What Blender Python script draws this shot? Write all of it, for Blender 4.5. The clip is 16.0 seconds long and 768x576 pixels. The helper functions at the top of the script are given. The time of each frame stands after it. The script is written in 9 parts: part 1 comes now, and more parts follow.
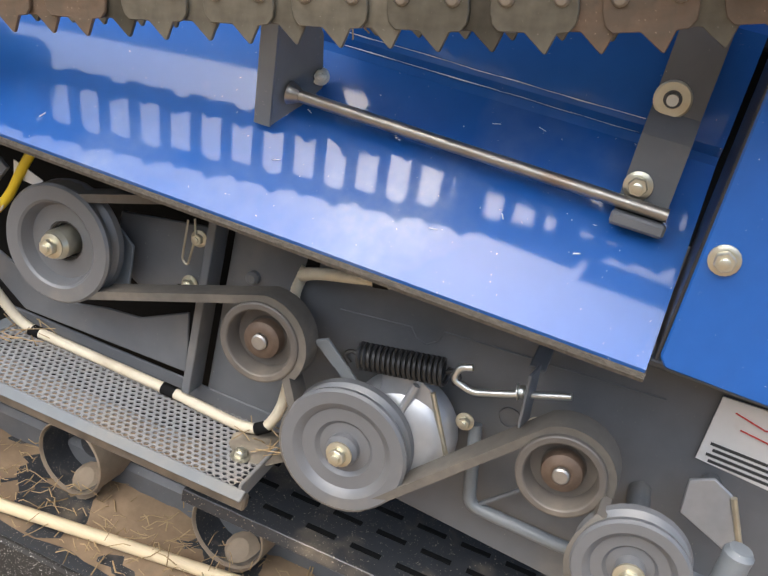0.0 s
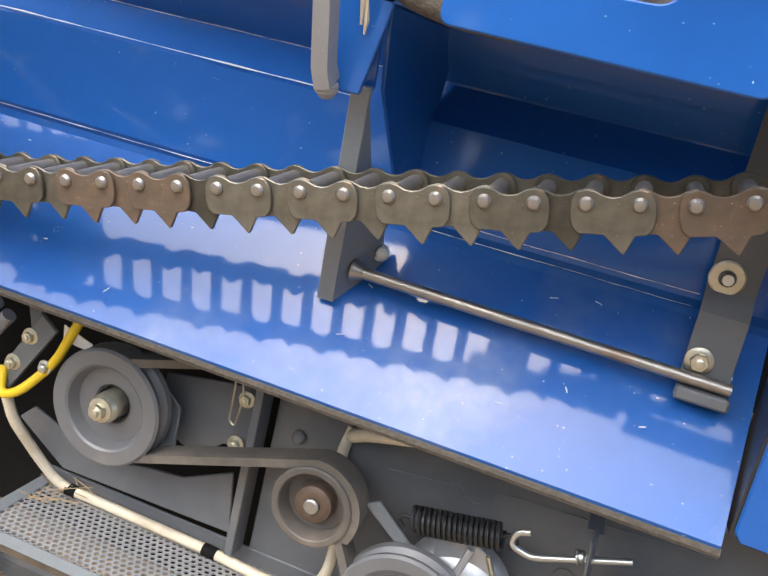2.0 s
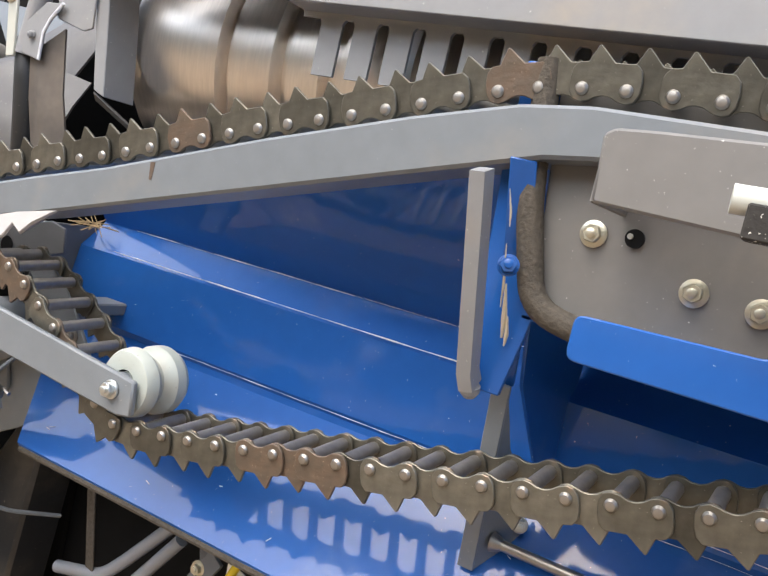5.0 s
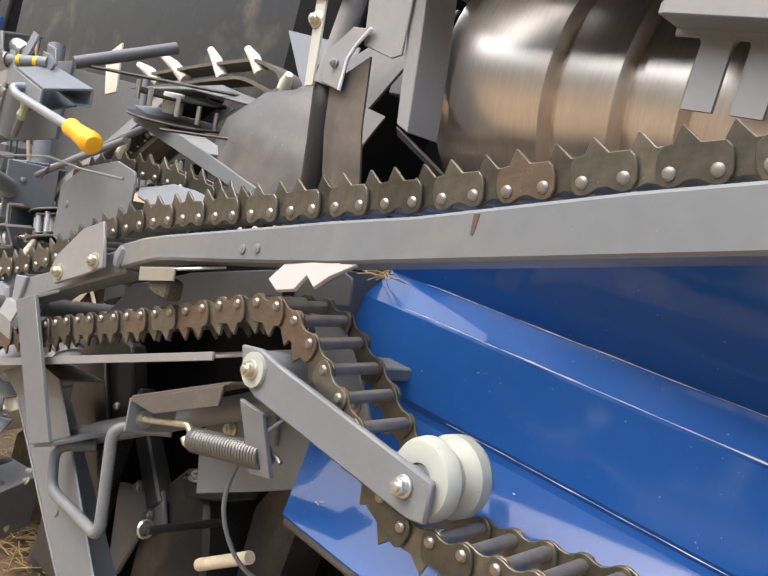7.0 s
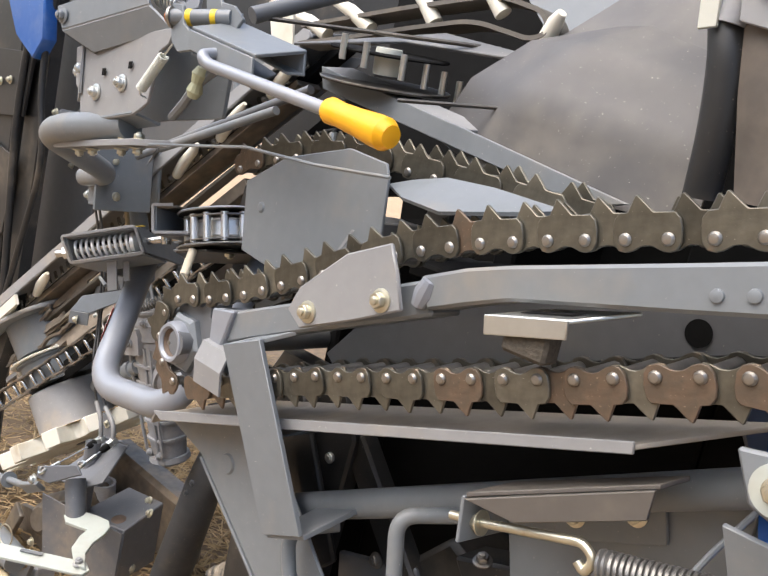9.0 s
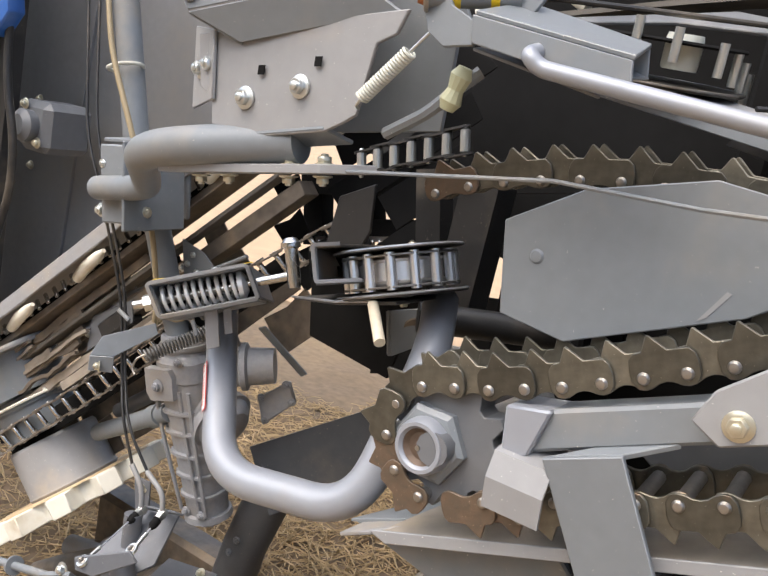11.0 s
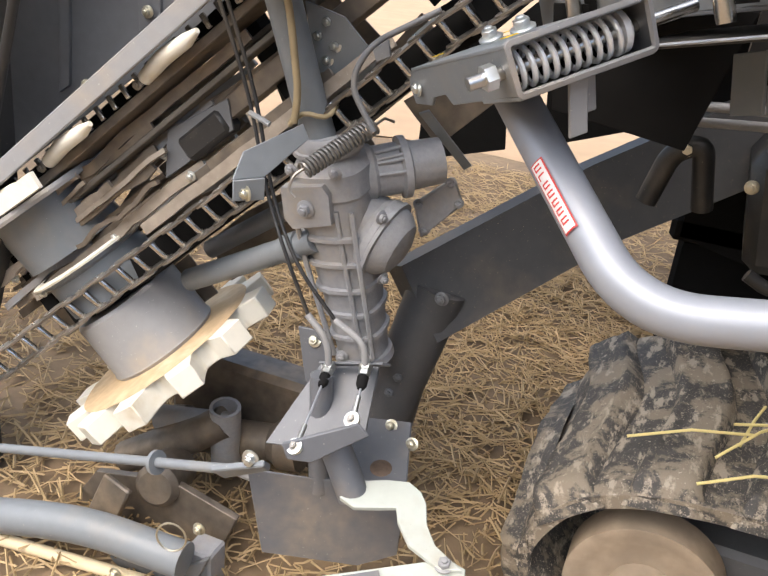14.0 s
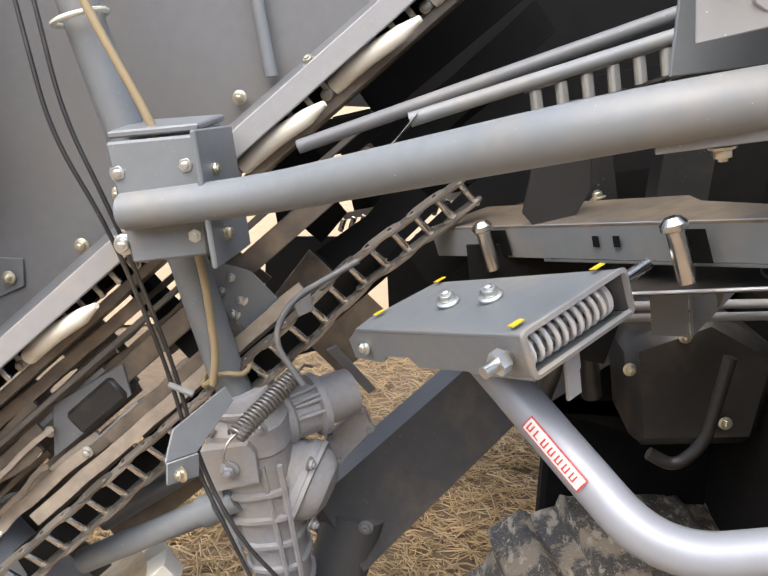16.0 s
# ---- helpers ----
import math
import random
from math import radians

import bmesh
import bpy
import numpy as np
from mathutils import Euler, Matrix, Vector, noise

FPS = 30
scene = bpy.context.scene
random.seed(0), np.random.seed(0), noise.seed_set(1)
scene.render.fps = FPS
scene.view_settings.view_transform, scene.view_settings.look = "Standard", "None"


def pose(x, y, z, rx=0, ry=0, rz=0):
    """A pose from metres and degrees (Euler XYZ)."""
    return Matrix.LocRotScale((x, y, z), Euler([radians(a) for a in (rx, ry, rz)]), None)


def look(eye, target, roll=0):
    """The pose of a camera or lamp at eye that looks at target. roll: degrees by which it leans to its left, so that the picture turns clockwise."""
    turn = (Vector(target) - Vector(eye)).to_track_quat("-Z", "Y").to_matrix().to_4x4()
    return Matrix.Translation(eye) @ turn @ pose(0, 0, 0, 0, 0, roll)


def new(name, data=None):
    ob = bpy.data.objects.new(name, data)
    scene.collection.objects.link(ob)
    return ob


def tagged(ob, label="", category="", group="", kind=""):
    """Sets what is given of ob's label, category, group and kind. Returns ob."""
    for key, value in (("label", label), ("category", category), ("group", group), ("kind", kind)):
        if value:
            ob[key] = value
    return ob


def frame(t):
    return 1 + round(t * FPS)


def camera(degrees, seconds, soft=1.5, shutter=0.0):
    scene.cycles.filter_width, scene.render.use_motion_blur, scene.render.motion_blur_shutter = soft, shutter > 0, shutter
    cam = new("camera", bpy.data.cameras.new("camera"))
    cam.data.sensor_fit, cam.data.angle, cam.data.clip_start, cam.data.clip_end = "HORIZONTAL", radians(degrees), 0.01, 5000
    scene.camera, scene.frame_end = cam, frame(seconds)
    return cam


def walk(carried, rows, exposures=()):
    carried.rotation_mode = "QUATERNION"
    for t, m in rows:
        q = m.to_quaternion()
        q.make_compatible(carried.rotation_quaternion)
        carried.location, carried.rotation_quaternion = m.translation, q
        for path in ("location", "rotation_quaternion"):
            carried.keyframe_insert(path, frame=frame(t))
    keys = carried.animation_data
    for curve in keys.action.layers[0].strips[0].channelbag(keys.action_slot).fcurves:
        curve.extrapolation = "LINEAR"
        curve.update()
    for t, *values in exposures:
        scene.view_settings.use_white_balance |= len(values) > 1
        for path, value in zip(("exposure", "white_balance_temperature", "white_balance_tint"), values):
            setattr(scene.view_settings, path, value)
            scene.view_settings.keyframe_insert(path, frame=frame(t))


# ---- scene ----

# ---- camera and walk ----
cam = camera(49.08, 16.0, soft=1.5, shutter=0.0)
# seconds, x, y, z, and the turn in degrees
PATH = [
    (0.0, 0.2809, -0.7006, 1.1774, 66.661, -13.373, 20.155),
    (0.5, 0.2339, -0.6904, 1.1809, 67.080, -12.048, 20.049),
    (1.0, 0.2062, -0.6947, 1.1762, 68.890, -11.827, 18.778),
    (1.5, 0.2066, -0.7017, 1.1965, 71.940, -12.827, 18.433),
    (2.0, 0.2038, -0.7243, 1.2175, 74.342, -12.979, 18.667),
    (2.5, 0.2077, -0.7471, 1.2374, 76.220, -12.973, 19.333),
    (3.0, 0.2306, -0.7550, 1.2570, 77.867, -13.802, 21.720),
    (3.5, 0.2455, -0.7652, 1.2759, 80.161, -14.039, 24.299),
    (4.0, 0.2521, -0.7822, 1.2919, 82.398, -13.972, 26.241),
    (4.2, 0.2494, -0.7853, 1.3001, 82.963, -13.963, 26.882),
    (6.3, 0.1256, -0.7440, 1.3158, 85.688, -13.860, 39.216),
    (6.5, 0.1054, -0.7185, 1.3178, 84.804, -14.540, 41.675),
    (7.0, 0.0392, -0.6947, 1.3063, 82.837, -15.758, 46.495),
    (7.5, -0.0821, -0.7126, 1.3010, 81.347, -15.157, 47.496),
    (8.0, -0.2024, -0.7411, 1.2839, 80.277, -13.912, 47.226),
    (8.5, -0.3277, -0.7755, 1.2592, 79.468, -12.632, 45.735),
    (9.0, -0.4632, -0.7393, 1.2633, 78.919, -12.097, 45.162),
    (9.5, -0.6052, -0.7157, 1.2663, 79.505, -12.469, 44.727),
    (10.0, -0.7139, -0.7590, 1.2607, 79.713, -12.181, 41.985),
    (10.2, -0.7704, -0.7869, 1.2608, 79.778, -11.415, 39.781),
    (12.3, -1.2599, -0.8214, 1.1678, 73.131, -9.657, 30.612),
    (12.5, -1.3056, -0.8401, 1.1646, 72.330, -8.677, 28.908),
    (13.0, -1.4340, -0.8529, 1.1517, 69.935, -7.252, 24.914),
    (13.5, -1.5164, -0.7995, 1.1062, 67.303, -8.212, 24.359),
    (14.0, -1.6026, -0.7683, 1.0684, 65.183, -5.743, 22.369),
    (14.5, -1.7119, -0.7466, 1.0525, 65.328, -1.329, 14.861),
    (15.0, -1.7967, -0.7615, 1.0790, 67.805, 0.558, 8.852),
    (15.5, -1.8132, -0.7684, 1.1289, 72.633, -1.179, 7.057),
    (16.0, -1.8215, -0.7645, 1.1646, 76.466, -2.457, 4.898),
]
walk(cam, [(r[0], pose(*r[1:])) for r in PATH], [(0.0, 1.10, 6250, 8), (1.0, 1.20, 6250, 8), (2.2, 1.28, 6300, 8), (4.2, 1.13, 6300, 8), (6.5, 1.08, 6750, 10), (8.0, 0.96, 6650, 10), (9.0, 1.03, 6550, 10), (12.5, 1.04, 6600, 10), (16.0, 1.19, 6500, 10)])

# ---- world, sun ----
world = bpy.data.worlds.new("sky")
scene.world = world
world.use_nodes = True
_wt = world.node_tree
_sky = _wt.nodes.new("ShaderNodeTexSky")
_sky.sky_type = 'NISHITA'
_sky.sun_disc = False
_sky.sun_elevation = radians(58)
_sky.sun_rotation = radians(204)
_sky.air_density = 1.0
_sky.dust_density = 4.0
_sky.ozone_density = 1.0
_wt.links.new(_sky.outputs[0], _wt.nodes["Background"].inputs[0])
_wt.nodes["Background"].inputs[1].default_value = 0.15
sun = new("sun", bpy.data.lights.new("sun", 'SUN'))
sun.data.energy = 1.5
sun.data.angle = radians(84)
sun.data.color = (1.0, 0.97, 0.93)
sun.matrix_world = look((0, 0, 5), (0.25, 0.55, 4.0))

# ---- materials ----
def mat(name, base, rough=0.5, metal=0.0, var=0.25, scale=40.0, bump=0.12, dirt=None, dirt_amount=0.0,
        dirt_scale=6.0, coat=0.0, island=False, spec=0.5, specks=None, speck_amount=0.0, streak=None):
    m = bpy.data.materials.new(name)
    m.use_nodes = True
    nt = m.node_tree
    n, l = nt.nodes, nt.links
    bs = n["Principled BSDF"]
    tc = n.new("ShaderNodeTexCoord")
    src = tc.outputs["Object"]
    if streak:
        mp = n.new("ShaderNodeMapping")
        mp.inputs["Scale"].default_value = streak
        l.new(src, mp.inputs["Vector"])
        fine_src = mp.outputs[0]
    else:
        fine_src = src
    fine = n.new("ShaderNodeTexNoise")
    fine.inputs["Scale"].default_value = scale
    fine.inputs["Detail"].default_value = 6
    l.new(fine_src, fine.inputs["Vector"])
    big = n.new("ShaderNodeTexNoise")
    big.inputs["Scale"].default_value = dirt_scale
    big.inputs["Detail"].default_value = 5
    l.new(src, big.inputs["Vector"])
    lo, hi = [c * (1 - var) for c in base], [min(1, c * (1 + var)) for c in base]
    ramp = n.new("ShaderNodeMix")
    ramp.data_type = 'RGBA'
    ramp.inputs[6].default_value = (*lo, 1)
    ramp.inputs[7].default_value = (*hi, 1)
    l.new(fine.outputs["Fac"], ramp.inputs[0])
    col = ramp.outputs[2]
    if dirt:
        mr = n.new("ShaderNodeMapRange")
        mr.inputs["From Min"].default_value = 0.62 - 0.35 * dirt_amount
        mr.inputs["From Max"].default_value = 0.80 - 0.25 * dirt_amount
        l.new(big.outputs["Fac"], mr.inputs["Value"])
        mul = n.new("ShaderNodeMath")
        mul.operation = 'MULTIPLY'
        l.new(mr.outputs[0], mul.inputs[0])
        l.new(fine.outputs["Fac"], mul.inputs[1])
        mx = n.new("ShaderNodeMix")
        mx.data_type = 'RGBA'
        l.new(mul.outputs[0], mx.inputs[0])
        l.new(col, mx.inputs[6])
        mx.inputs[7].default_value = (*dirt, 1)
        col = mx.outputs[2]
    if specks:
        vo = n.new("ShaderNodeTexNoise")
        vo.inputs["Scale"].default_value = 420
        vo.inputs["Detail"].default_value = 2
        l.new(src, vo.inputs["Vector"])
        mr2 = n.new("ShaderNodeMapRange")
        mr2.inputs["From Min"].default_value = 0.76 - 0.12 * speck_amount
        mr2.inputs["From Max"].default_value = 0.79 - 0.12 * speck_amount
        l.new(vo.outputs["Fac"], mr2.inputs["Value"])
        mx2 = n.new("ShaderNodeMix")
        mx2.data_type = 'RGBA'
        l.new(mr2.outputs[0], mx2.inputs[0])
        l.new(col, mx2.inputs[6])
        mx2.inputs[7].default_value = (*specks, 1)
        col = mx2.outputs[2]
    if island:
        oi = n.new("ShaderNodeObjectInfo")
        hs = n.new("ShaderNodeHueSaturation")
        mrr = n.new("ShaderNodeMapRange")
        mrr.inputs["To Min"].default_value = 0.6
        mrr.inputs["To Max"].default_value = 1.45
        l.new(oi.outputs["Random"], mrr.inputs["Value"])
        l.new(mrr.outputs[0], hs.inputs["Value"])
        l.new(col, hs.inputs["Color"])
        col = hs.outputs[0]
    l.new(col, bs.inputs["Base Color"])
    bs.inputs["Metallic"].default_value = metal
    bs.inputs["Specular IOR Level"].default_value = spec
    rr = n.new("ShaderNodeMapRange")
    rr.inputs["To Min"].default_value = max(0.02, rough * 0.75)
    rr.inputs["To Max"].default_value = min(1, rough * 1.3)
    l.new(big.outputs["Fac"], rr.inputs["Value"])
    l.new(rr.outputs[0], bs.inputs["Roughness"])
    if coat:
        bs.inputs["Coat Weight"].default_value = coat
        bs.inputs["Coat Roughness"].default_value = 0.06
    if bump:
        bp = n.new("ShaderNodeBump")
        bp.inputs["Strength"].default_value = bump
        bp.inputs["Distance"].default_value = 0.002
        l.new(fine.outputs["Fac"], bp.inputs["Height"])
        l.new(bp.outputs[0], bs.inputs["Normal"])
    return m


DUST = (0.42, 0.34, 0.24)
M_BLUE = mat("blue_paint", (0.0170, 0.106, 0.390), 0.34, 0, 0.08, 60, 0.0, (0.22, 0.27, 0.38), 0.15, 5, coat=0.72, spec=0.15, specks=(0.75, 0.78, 0.82), speck_amount=0.06)
M_GREY = mat("grey_paint", (0.192, 0.210, 0.224), 0.40, 0, 0.10, 60, 0.05, (0.30, 0.26, 0.20), 0.26, 7, specks=(0.6, 0.58, 0.52), speck_amount=0.10)
M_LGREY = mat("light_grey_paint", (0.285, 0.288, 0.290), 0.45, 0, 0.10, 60, 0.05, DUST, 0.25, 7, specks=(0.75, 0.73, 0.68), speck_amount=0.2)
M_DGREY = mat("dark_grey_paint", (0.140, 0.147, 0.156), 0.42, 0, 0.15, 50, 0.06, (0.30, 0.26, 0.20), 0.20, 6, specks=(0.45, 0.42, 0.36), speck_amount=0.15)
# Also stands for shade on the header's underframe and the walls behind it.
M_BLACK = mat("black_paint_and_shade", (0.024, 0.024, 0.024), 0.40, 0, 0.25, 50, 0.1, (0.18, 0.15, 0.11), 0.28, 6, specks=(0.35, 0.30, 0.24), speck_amount=0.2)
# Near-black standing for unlit depths and holes; also black tape and rubber boots.
M_VOID = mat("shade_and_plain_black", (0.010, 0.010, 0.010), 0.85, 0, 0.3, 30, 0.2, spec=0.12)
M_CHAIN = mat("oily_chain_steel", (0.128, 0.120, 0.096), 0.34, 0.55, 0.5, 90, 0.35, (0.36, 0.19, 0.10), 0.10, 26, island=True, specks=(0.5, 0.47, 0.40), speck_amount=0.3)
M_RUSTLINK = mat("rusty_chain_steel", (0.185, 0.125, 0.085), 0.45, 0.25, 0.45, 120, 0.4, (0.07, 0.065, 0.05), 0.95, 55, specks=(0.56, 0.42, 0.29), speck_amount=0.5)
M_PIN = mat("polished_pin_steel", (0.62, 0.60, 0.56), 0.26, 1.0, 0.15, 80, 0.1)
M_DPIN = mat("dull_steel", (0.36, 0.34, 0.31), 0.38, 0.9, 0.25, 80, 0.15, (0.25, 0.13, 0.06), 0.15, 20)
M_ZINC = mat("yellow_zinc", (0.66, 0.625, 0.50), 0.34, 0.85, 0.25, 60, 0.1, (0.35, 0.25, 0.12), 0.15, 30)
M_ZINCW = mat("white_zinc", (0.68, 0.70, 0.68), 0.32, 0.9, 0.15, 60, 0.1)
M_GALV = mat("galvanised_sheet", (0.47, 0.48, 0.49), 0.36, 0.55, 0.18, 60, 0.1)
M_COIL = mat("dark_spring_steel", (0.20, 0.195, 0.185), 0.36, 0.6, 0.2, 80, 0.1)
M_CHROME = mat("bright_worn_chrome", (0.90, 0.89, 0.87), 0.34, 1.0, 0.1, 80, 0.05)
M_RUSTHUB = mat("rusty_hub", (0.135, 0.095, 0.068), 0.55, 0.3, 0.45, 120, 0.3)
M_PULLEY = mat("pulley_paint", (0.165, 0.168, 0.174), 0.34, 0.1, 0.06, 80, 0.03, (0.30, 0.27, 0.22), 0.15, 12)
M_RUBBER = mat("belt_rubber", (0.13, 0.118, 0.10), 0.6, 0, 0.25, 90, 0.25, (0.26, 0.22, 0.17), 0.35, 14)
M_HOSE = mat("cream_hose", (0.72, 0.64, 0.48), 0.55, 0, 0.12, 120, 0.3, (0.35, 0.26, 0.15), 0.3, 16)
M_CREAM = mat("cream_plastic", (0.82, 0.79, 0.68), 0.42, 0, 0.06, 60, 0.05, (0.50, 0.38, 0.20), 0.25, 14)
M_WHITE = mat("white_plastic", (0.60, 0.61, 0.54), 0.4, 0, 0.05, 60, 0.05, (0.55, 0.45, 0.30), 0.15, 20)
M_YELLOW = mat("yellow_grip", (0.93, 0.46, 0.01), 0.38, 0, 0.04, 60, 0.03, (0.5, 0.25, 0.05), 0.1, 20)
M_YPIPE = mat("yellow_tube", (0.80, 0.56, 0.02), 0.45, 0, 0.05, 60, 0.03)
M_RED = mat("red_print", (0.62, 0.06, 0.05), 0.5, 0, 0.05, 60, 0.0)
M_PAPER = mat("label_paper", (0.78, 0.77, 0.74), 0.5, 0, 0.04, 60, 0.0, (0.5, 0.42, 0.3), 0.2, 20)
M_INK = mat("label_ink", (0.05, 0.05, 0.05), 0.6, 0, 0.1, 60, 0.0)
M_SILVER = mat("silver_pipe_paint", (0.31, 0.33, 0.365), 0.42, 0.25, 0.05, 60, 0.03, (0.35, 0.30, 0.24), 0.12, 12)
M_CAST = mat("painted_casting", (0.310, 0.318, 0.333), 0.5, 0, 0.18, 120, 0.5, (0.34, 0.29, 0.22), 0.4, 14)
M_SHEET = mat("bare_sheet_steel", (0.86, 0.80, 0.73), 0.30, 1.0, 0.16, 30, 0.08, (0.42, 0.27, 0.16), 0.28, 5, streak=(9, 1, 1))
M_MUD = mat("dried_mud", (0.20, 0.17, 0.13), 0.85, 0, 0.6, 38, 0.9, (0.52, 0.45, 0.34), 0.35, 14)
M_SOIL = mat("trodden_soil", (0.22, 0.155, 0.092), 0.95, 0, 0.45, 26, 1.0, (0.30, 0.215, 0.125), 0.5, 2.5)
M_STRAW = mat("dry_straw", (0.40, 0.285, 0.145), 0.7, 0, 0.5, 18, 0.2)
M_FRESH = mat("pale_straw", (0.78, 0.66, 0.28), 0.6, 0, 0.2, 18, 0.2)
M_TARP = mat("grey_shield", (0.098, 0.096, 0.096), 0.52, 0, 0.20, 30, 0.08, (0.28, 0.25, 0.20), 0.4, 4, specks=(0.5, 0.47, 0.42), speck_amount=0.25)
M_WOOD = mat("bamboo_pole", (0.75, 0.62, 0.40), 0.5, 0, 0.15, 40, 0.1, streak=(1, 12, 12))
M_SEAL = mat("foam_seal", (0.085, 0.072, 0.055), 0.9, 0, 0.6, 240, 0.9)
M_TAN = mat("yellowed_plastic", (0.34, 0.27, 0.16), 0.45, 0, 0.2, 30, 0.1)
M_SHIELD = mat("shield_paint", (0.175, 0.180, 0.187), 0.40, 0.0, 0.12, 60, 0.05, (0.18, 0.16, 0.13), 0.35, 3.0)
def track_rubber():
    """Black rubber with crisp flakes of dried pale mud and streaks."""
    m = mat("muddy_rubber", (0.062, 0.058, 0.052), 0.7, 0, 0.5, 60, 0.8, specks=(0.40, 0.34, 0.26), speck_amount=0.9)
    nt = m.node_tree
    n, l = nt.nodes, nt.links
    bs = n["Principled BSDF"]
    col = bs.inputs["Base Color"].links[0].from_socket
    tc = [k for k in n if k.bl_idname == "ShaderNodeTexCoord"][0]
    for scale, lo, hi, tint, stretch in ((13, 0.50, 0.56, (0.27, 0.225, 0.165), (1, 1, 1)), (46, 0.54, 0.60, (0.42, 0.36, 0.28), (1, 0.35, 1)), (130, 0.60, 0.66, (0.50, 0.44, 0.36), (1, 1, 1))):
        mp = n.new("ShaderNodeMapping")
        mp.inputs["Scale"].default_value = stretch
        l.new(tc.outputs["Object"], mp.inputs["Vector"])
        no = n.new("ShaderNodeTexNoise")
        no.inputs["Scale"].default_value = scale
        no.inputs["Detail"].default_value = 8
        no.inputs["Roughness"].default_value = 0.68
        l.new(mp.outputs[0], no.inputs["Vector"])
        mr = n.new("ShaderNodeMapRange")
        mr.inputs["From Min"].default_value = lo
        mr.inputs["From Max"].default_value = hi
        mr.inputs["To Max"].default_value = 0.85
        l.new(no.outputs["Fac"], mr.inputs["Value"])
        mx = n.new("ShaderNodeMix")
        mx.data_type = 'RGBA'
        l.new(mr.outputs[0], mx.inputs[0])
        l.new(col, mx.inputs[6])
        mx.inputs[7].default_value = (*tint, 1)
        col = mx.outputs[2]
    l.new(col, bs.inputs["Base Color"])
    return m


M_TRACK = track_rubber()
M_GRIME = mat("grimy_brown_steel", (0.160, 0.135, 0.108), 0.45, 0.3, 0.6, 40, 0.4, (0.34, 0.26, 0.17), 0.45, 14.0)
# Paler than the near soil to stand for sun on the far ground.
M_FIELD = mat("sunlit_toned_yard", (0.48, 0.335, 0.205), 0.9, 0, 0.2, 6, 0.5, (0.42, 0.31, 0.19), 0.4, 1.5)
M_IDLER = mat("dusty_brown_pulley", (0.125, 0.112, 0.098), 0.5, 0.1, 0.12, 80, 0.05, (0.26, 0.22, 0.17), 0.35, 12)
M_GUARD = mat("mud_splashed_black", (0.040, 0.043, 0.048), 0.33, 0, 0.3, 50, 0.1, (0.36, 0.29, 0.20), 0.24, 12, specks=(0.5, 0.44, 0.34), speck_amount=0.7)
M_LINK = mat("worn_link_steel", (0.25, 0.235, 0.21), 0.40, 0.6, 0.35, 90, 0.3, (0.20, 0.13, 0.08), 0.40, 20, island=True)
M_CAKE = mat("caked_soil", (0.29, 0.205, 0.125), 0.95, 0, 0.5, 30, 1.0, (0.10, 0.075, 0.05), 0.42, 5)
M_PALE = mat("pale_crumpled_plastic", (0.40, 0.375, 0.35), 0.5, 0, 0.12, 40, 0.2)
M_BUSH = mat("oily_bush_steel", (0.40, 0.38, 0.35), 0.45, 0.8, 0.3, 80, 0.15, (0.20, 0.13, 0.07), 0.25, 20)
M_SPRING = mat("bright_spring_steel", (0.80, 0.80, 0.79), 0.38, 0.35, 0.1, 80, 0.05)
M_CLAY = mat("dry_clay_dust", (0.36, 0.285, 0.205), 0.85, 0, 0.35, 40, 0.6, (0.14, 0.115, 0.09), 0.4, 9)
M_TRAY = mat("dusty_tray_paint", (0.30, 0.275, 0.24), 0.6, 0, 0.25, 50, 0.15, (0.40, 0.32, 0.22), 0.55, 9)
M_WARM = mat("warm_grey_paint", (0.190, 0.182, 0.170), 0.48, 0, 0.12, 60, 0.06, (0.34, 0.29, 0.22), 0.30, 7, specks=(0.7, 0.68, 0.62), speck_amount=0.25)
M_FLAP = mat("brown_rubber_sheet", (0.105, 0.090, 0.076), 0.7, 0, 0.35, 30, 0.3, (0.34, 0.28, 0.22), 0.55, 9)
M_PAD = mat("speckled_rubber", (0.035, 0.032, 0.028), 0.8, 0, 0.4, 200, 0.5, specks=(0.75, 0.72, 0.66), speck_amount=0.9)
M_DUSTY = mat("brown_dusted_plastic", (0.50, 0.37, 0.22), 0.8, 0, 0.3, 60, 0.3, (0.72, 0.62, 0.44), 0.4, 14)
M_BEAM = mat("dusty_beam_paint", (0.072, 0.074, 0.078), 0.5, 0, 0.2, 40, 0.15, (0.20, 0.16, 0.12), 0.35, 5, specks=(0.36, 0.30, 0.22), speck_amount=0.3)
M_FOLD = mat("slate_bracket_paint", (0.128, 0.136, 0.150), 0.45, 0, 0.12, 60, 0.06, (0.30, 0.25, 0.19), 0.30, 8, specks=(0.6, 0.58, 0.52), speck_amount=0.2)
M_ARM = mat("pale_green_paint", (0.46, 0.495, 0.45), 0.42, 0, 0.08, 60, 0.05, (0.36, 0.30, 0.22), 0.22, 16, specks=(0.25, 0.22, 0.18), speck_amount=0.2)
M_WORN = mat("worn_tan_steel", (0.37, 0.325, 0.27), 0.42, 0.35, 0.35, 50, 0.3, (0.12, 0.10, 0.08), 0.45, 18, specks=(0.6, 0.55, 0.48), speck_amount=0.4)
M_LEAF = mat("far_leaves", (0.045, 0.060, 0.030), 0.8, 0, 0.6, 3, 0.3)
M_SCUFF = mat("bare_scuff", (0.82, 0.84, 0.88), 0.4, 0, 0.1, 60, 0.1)

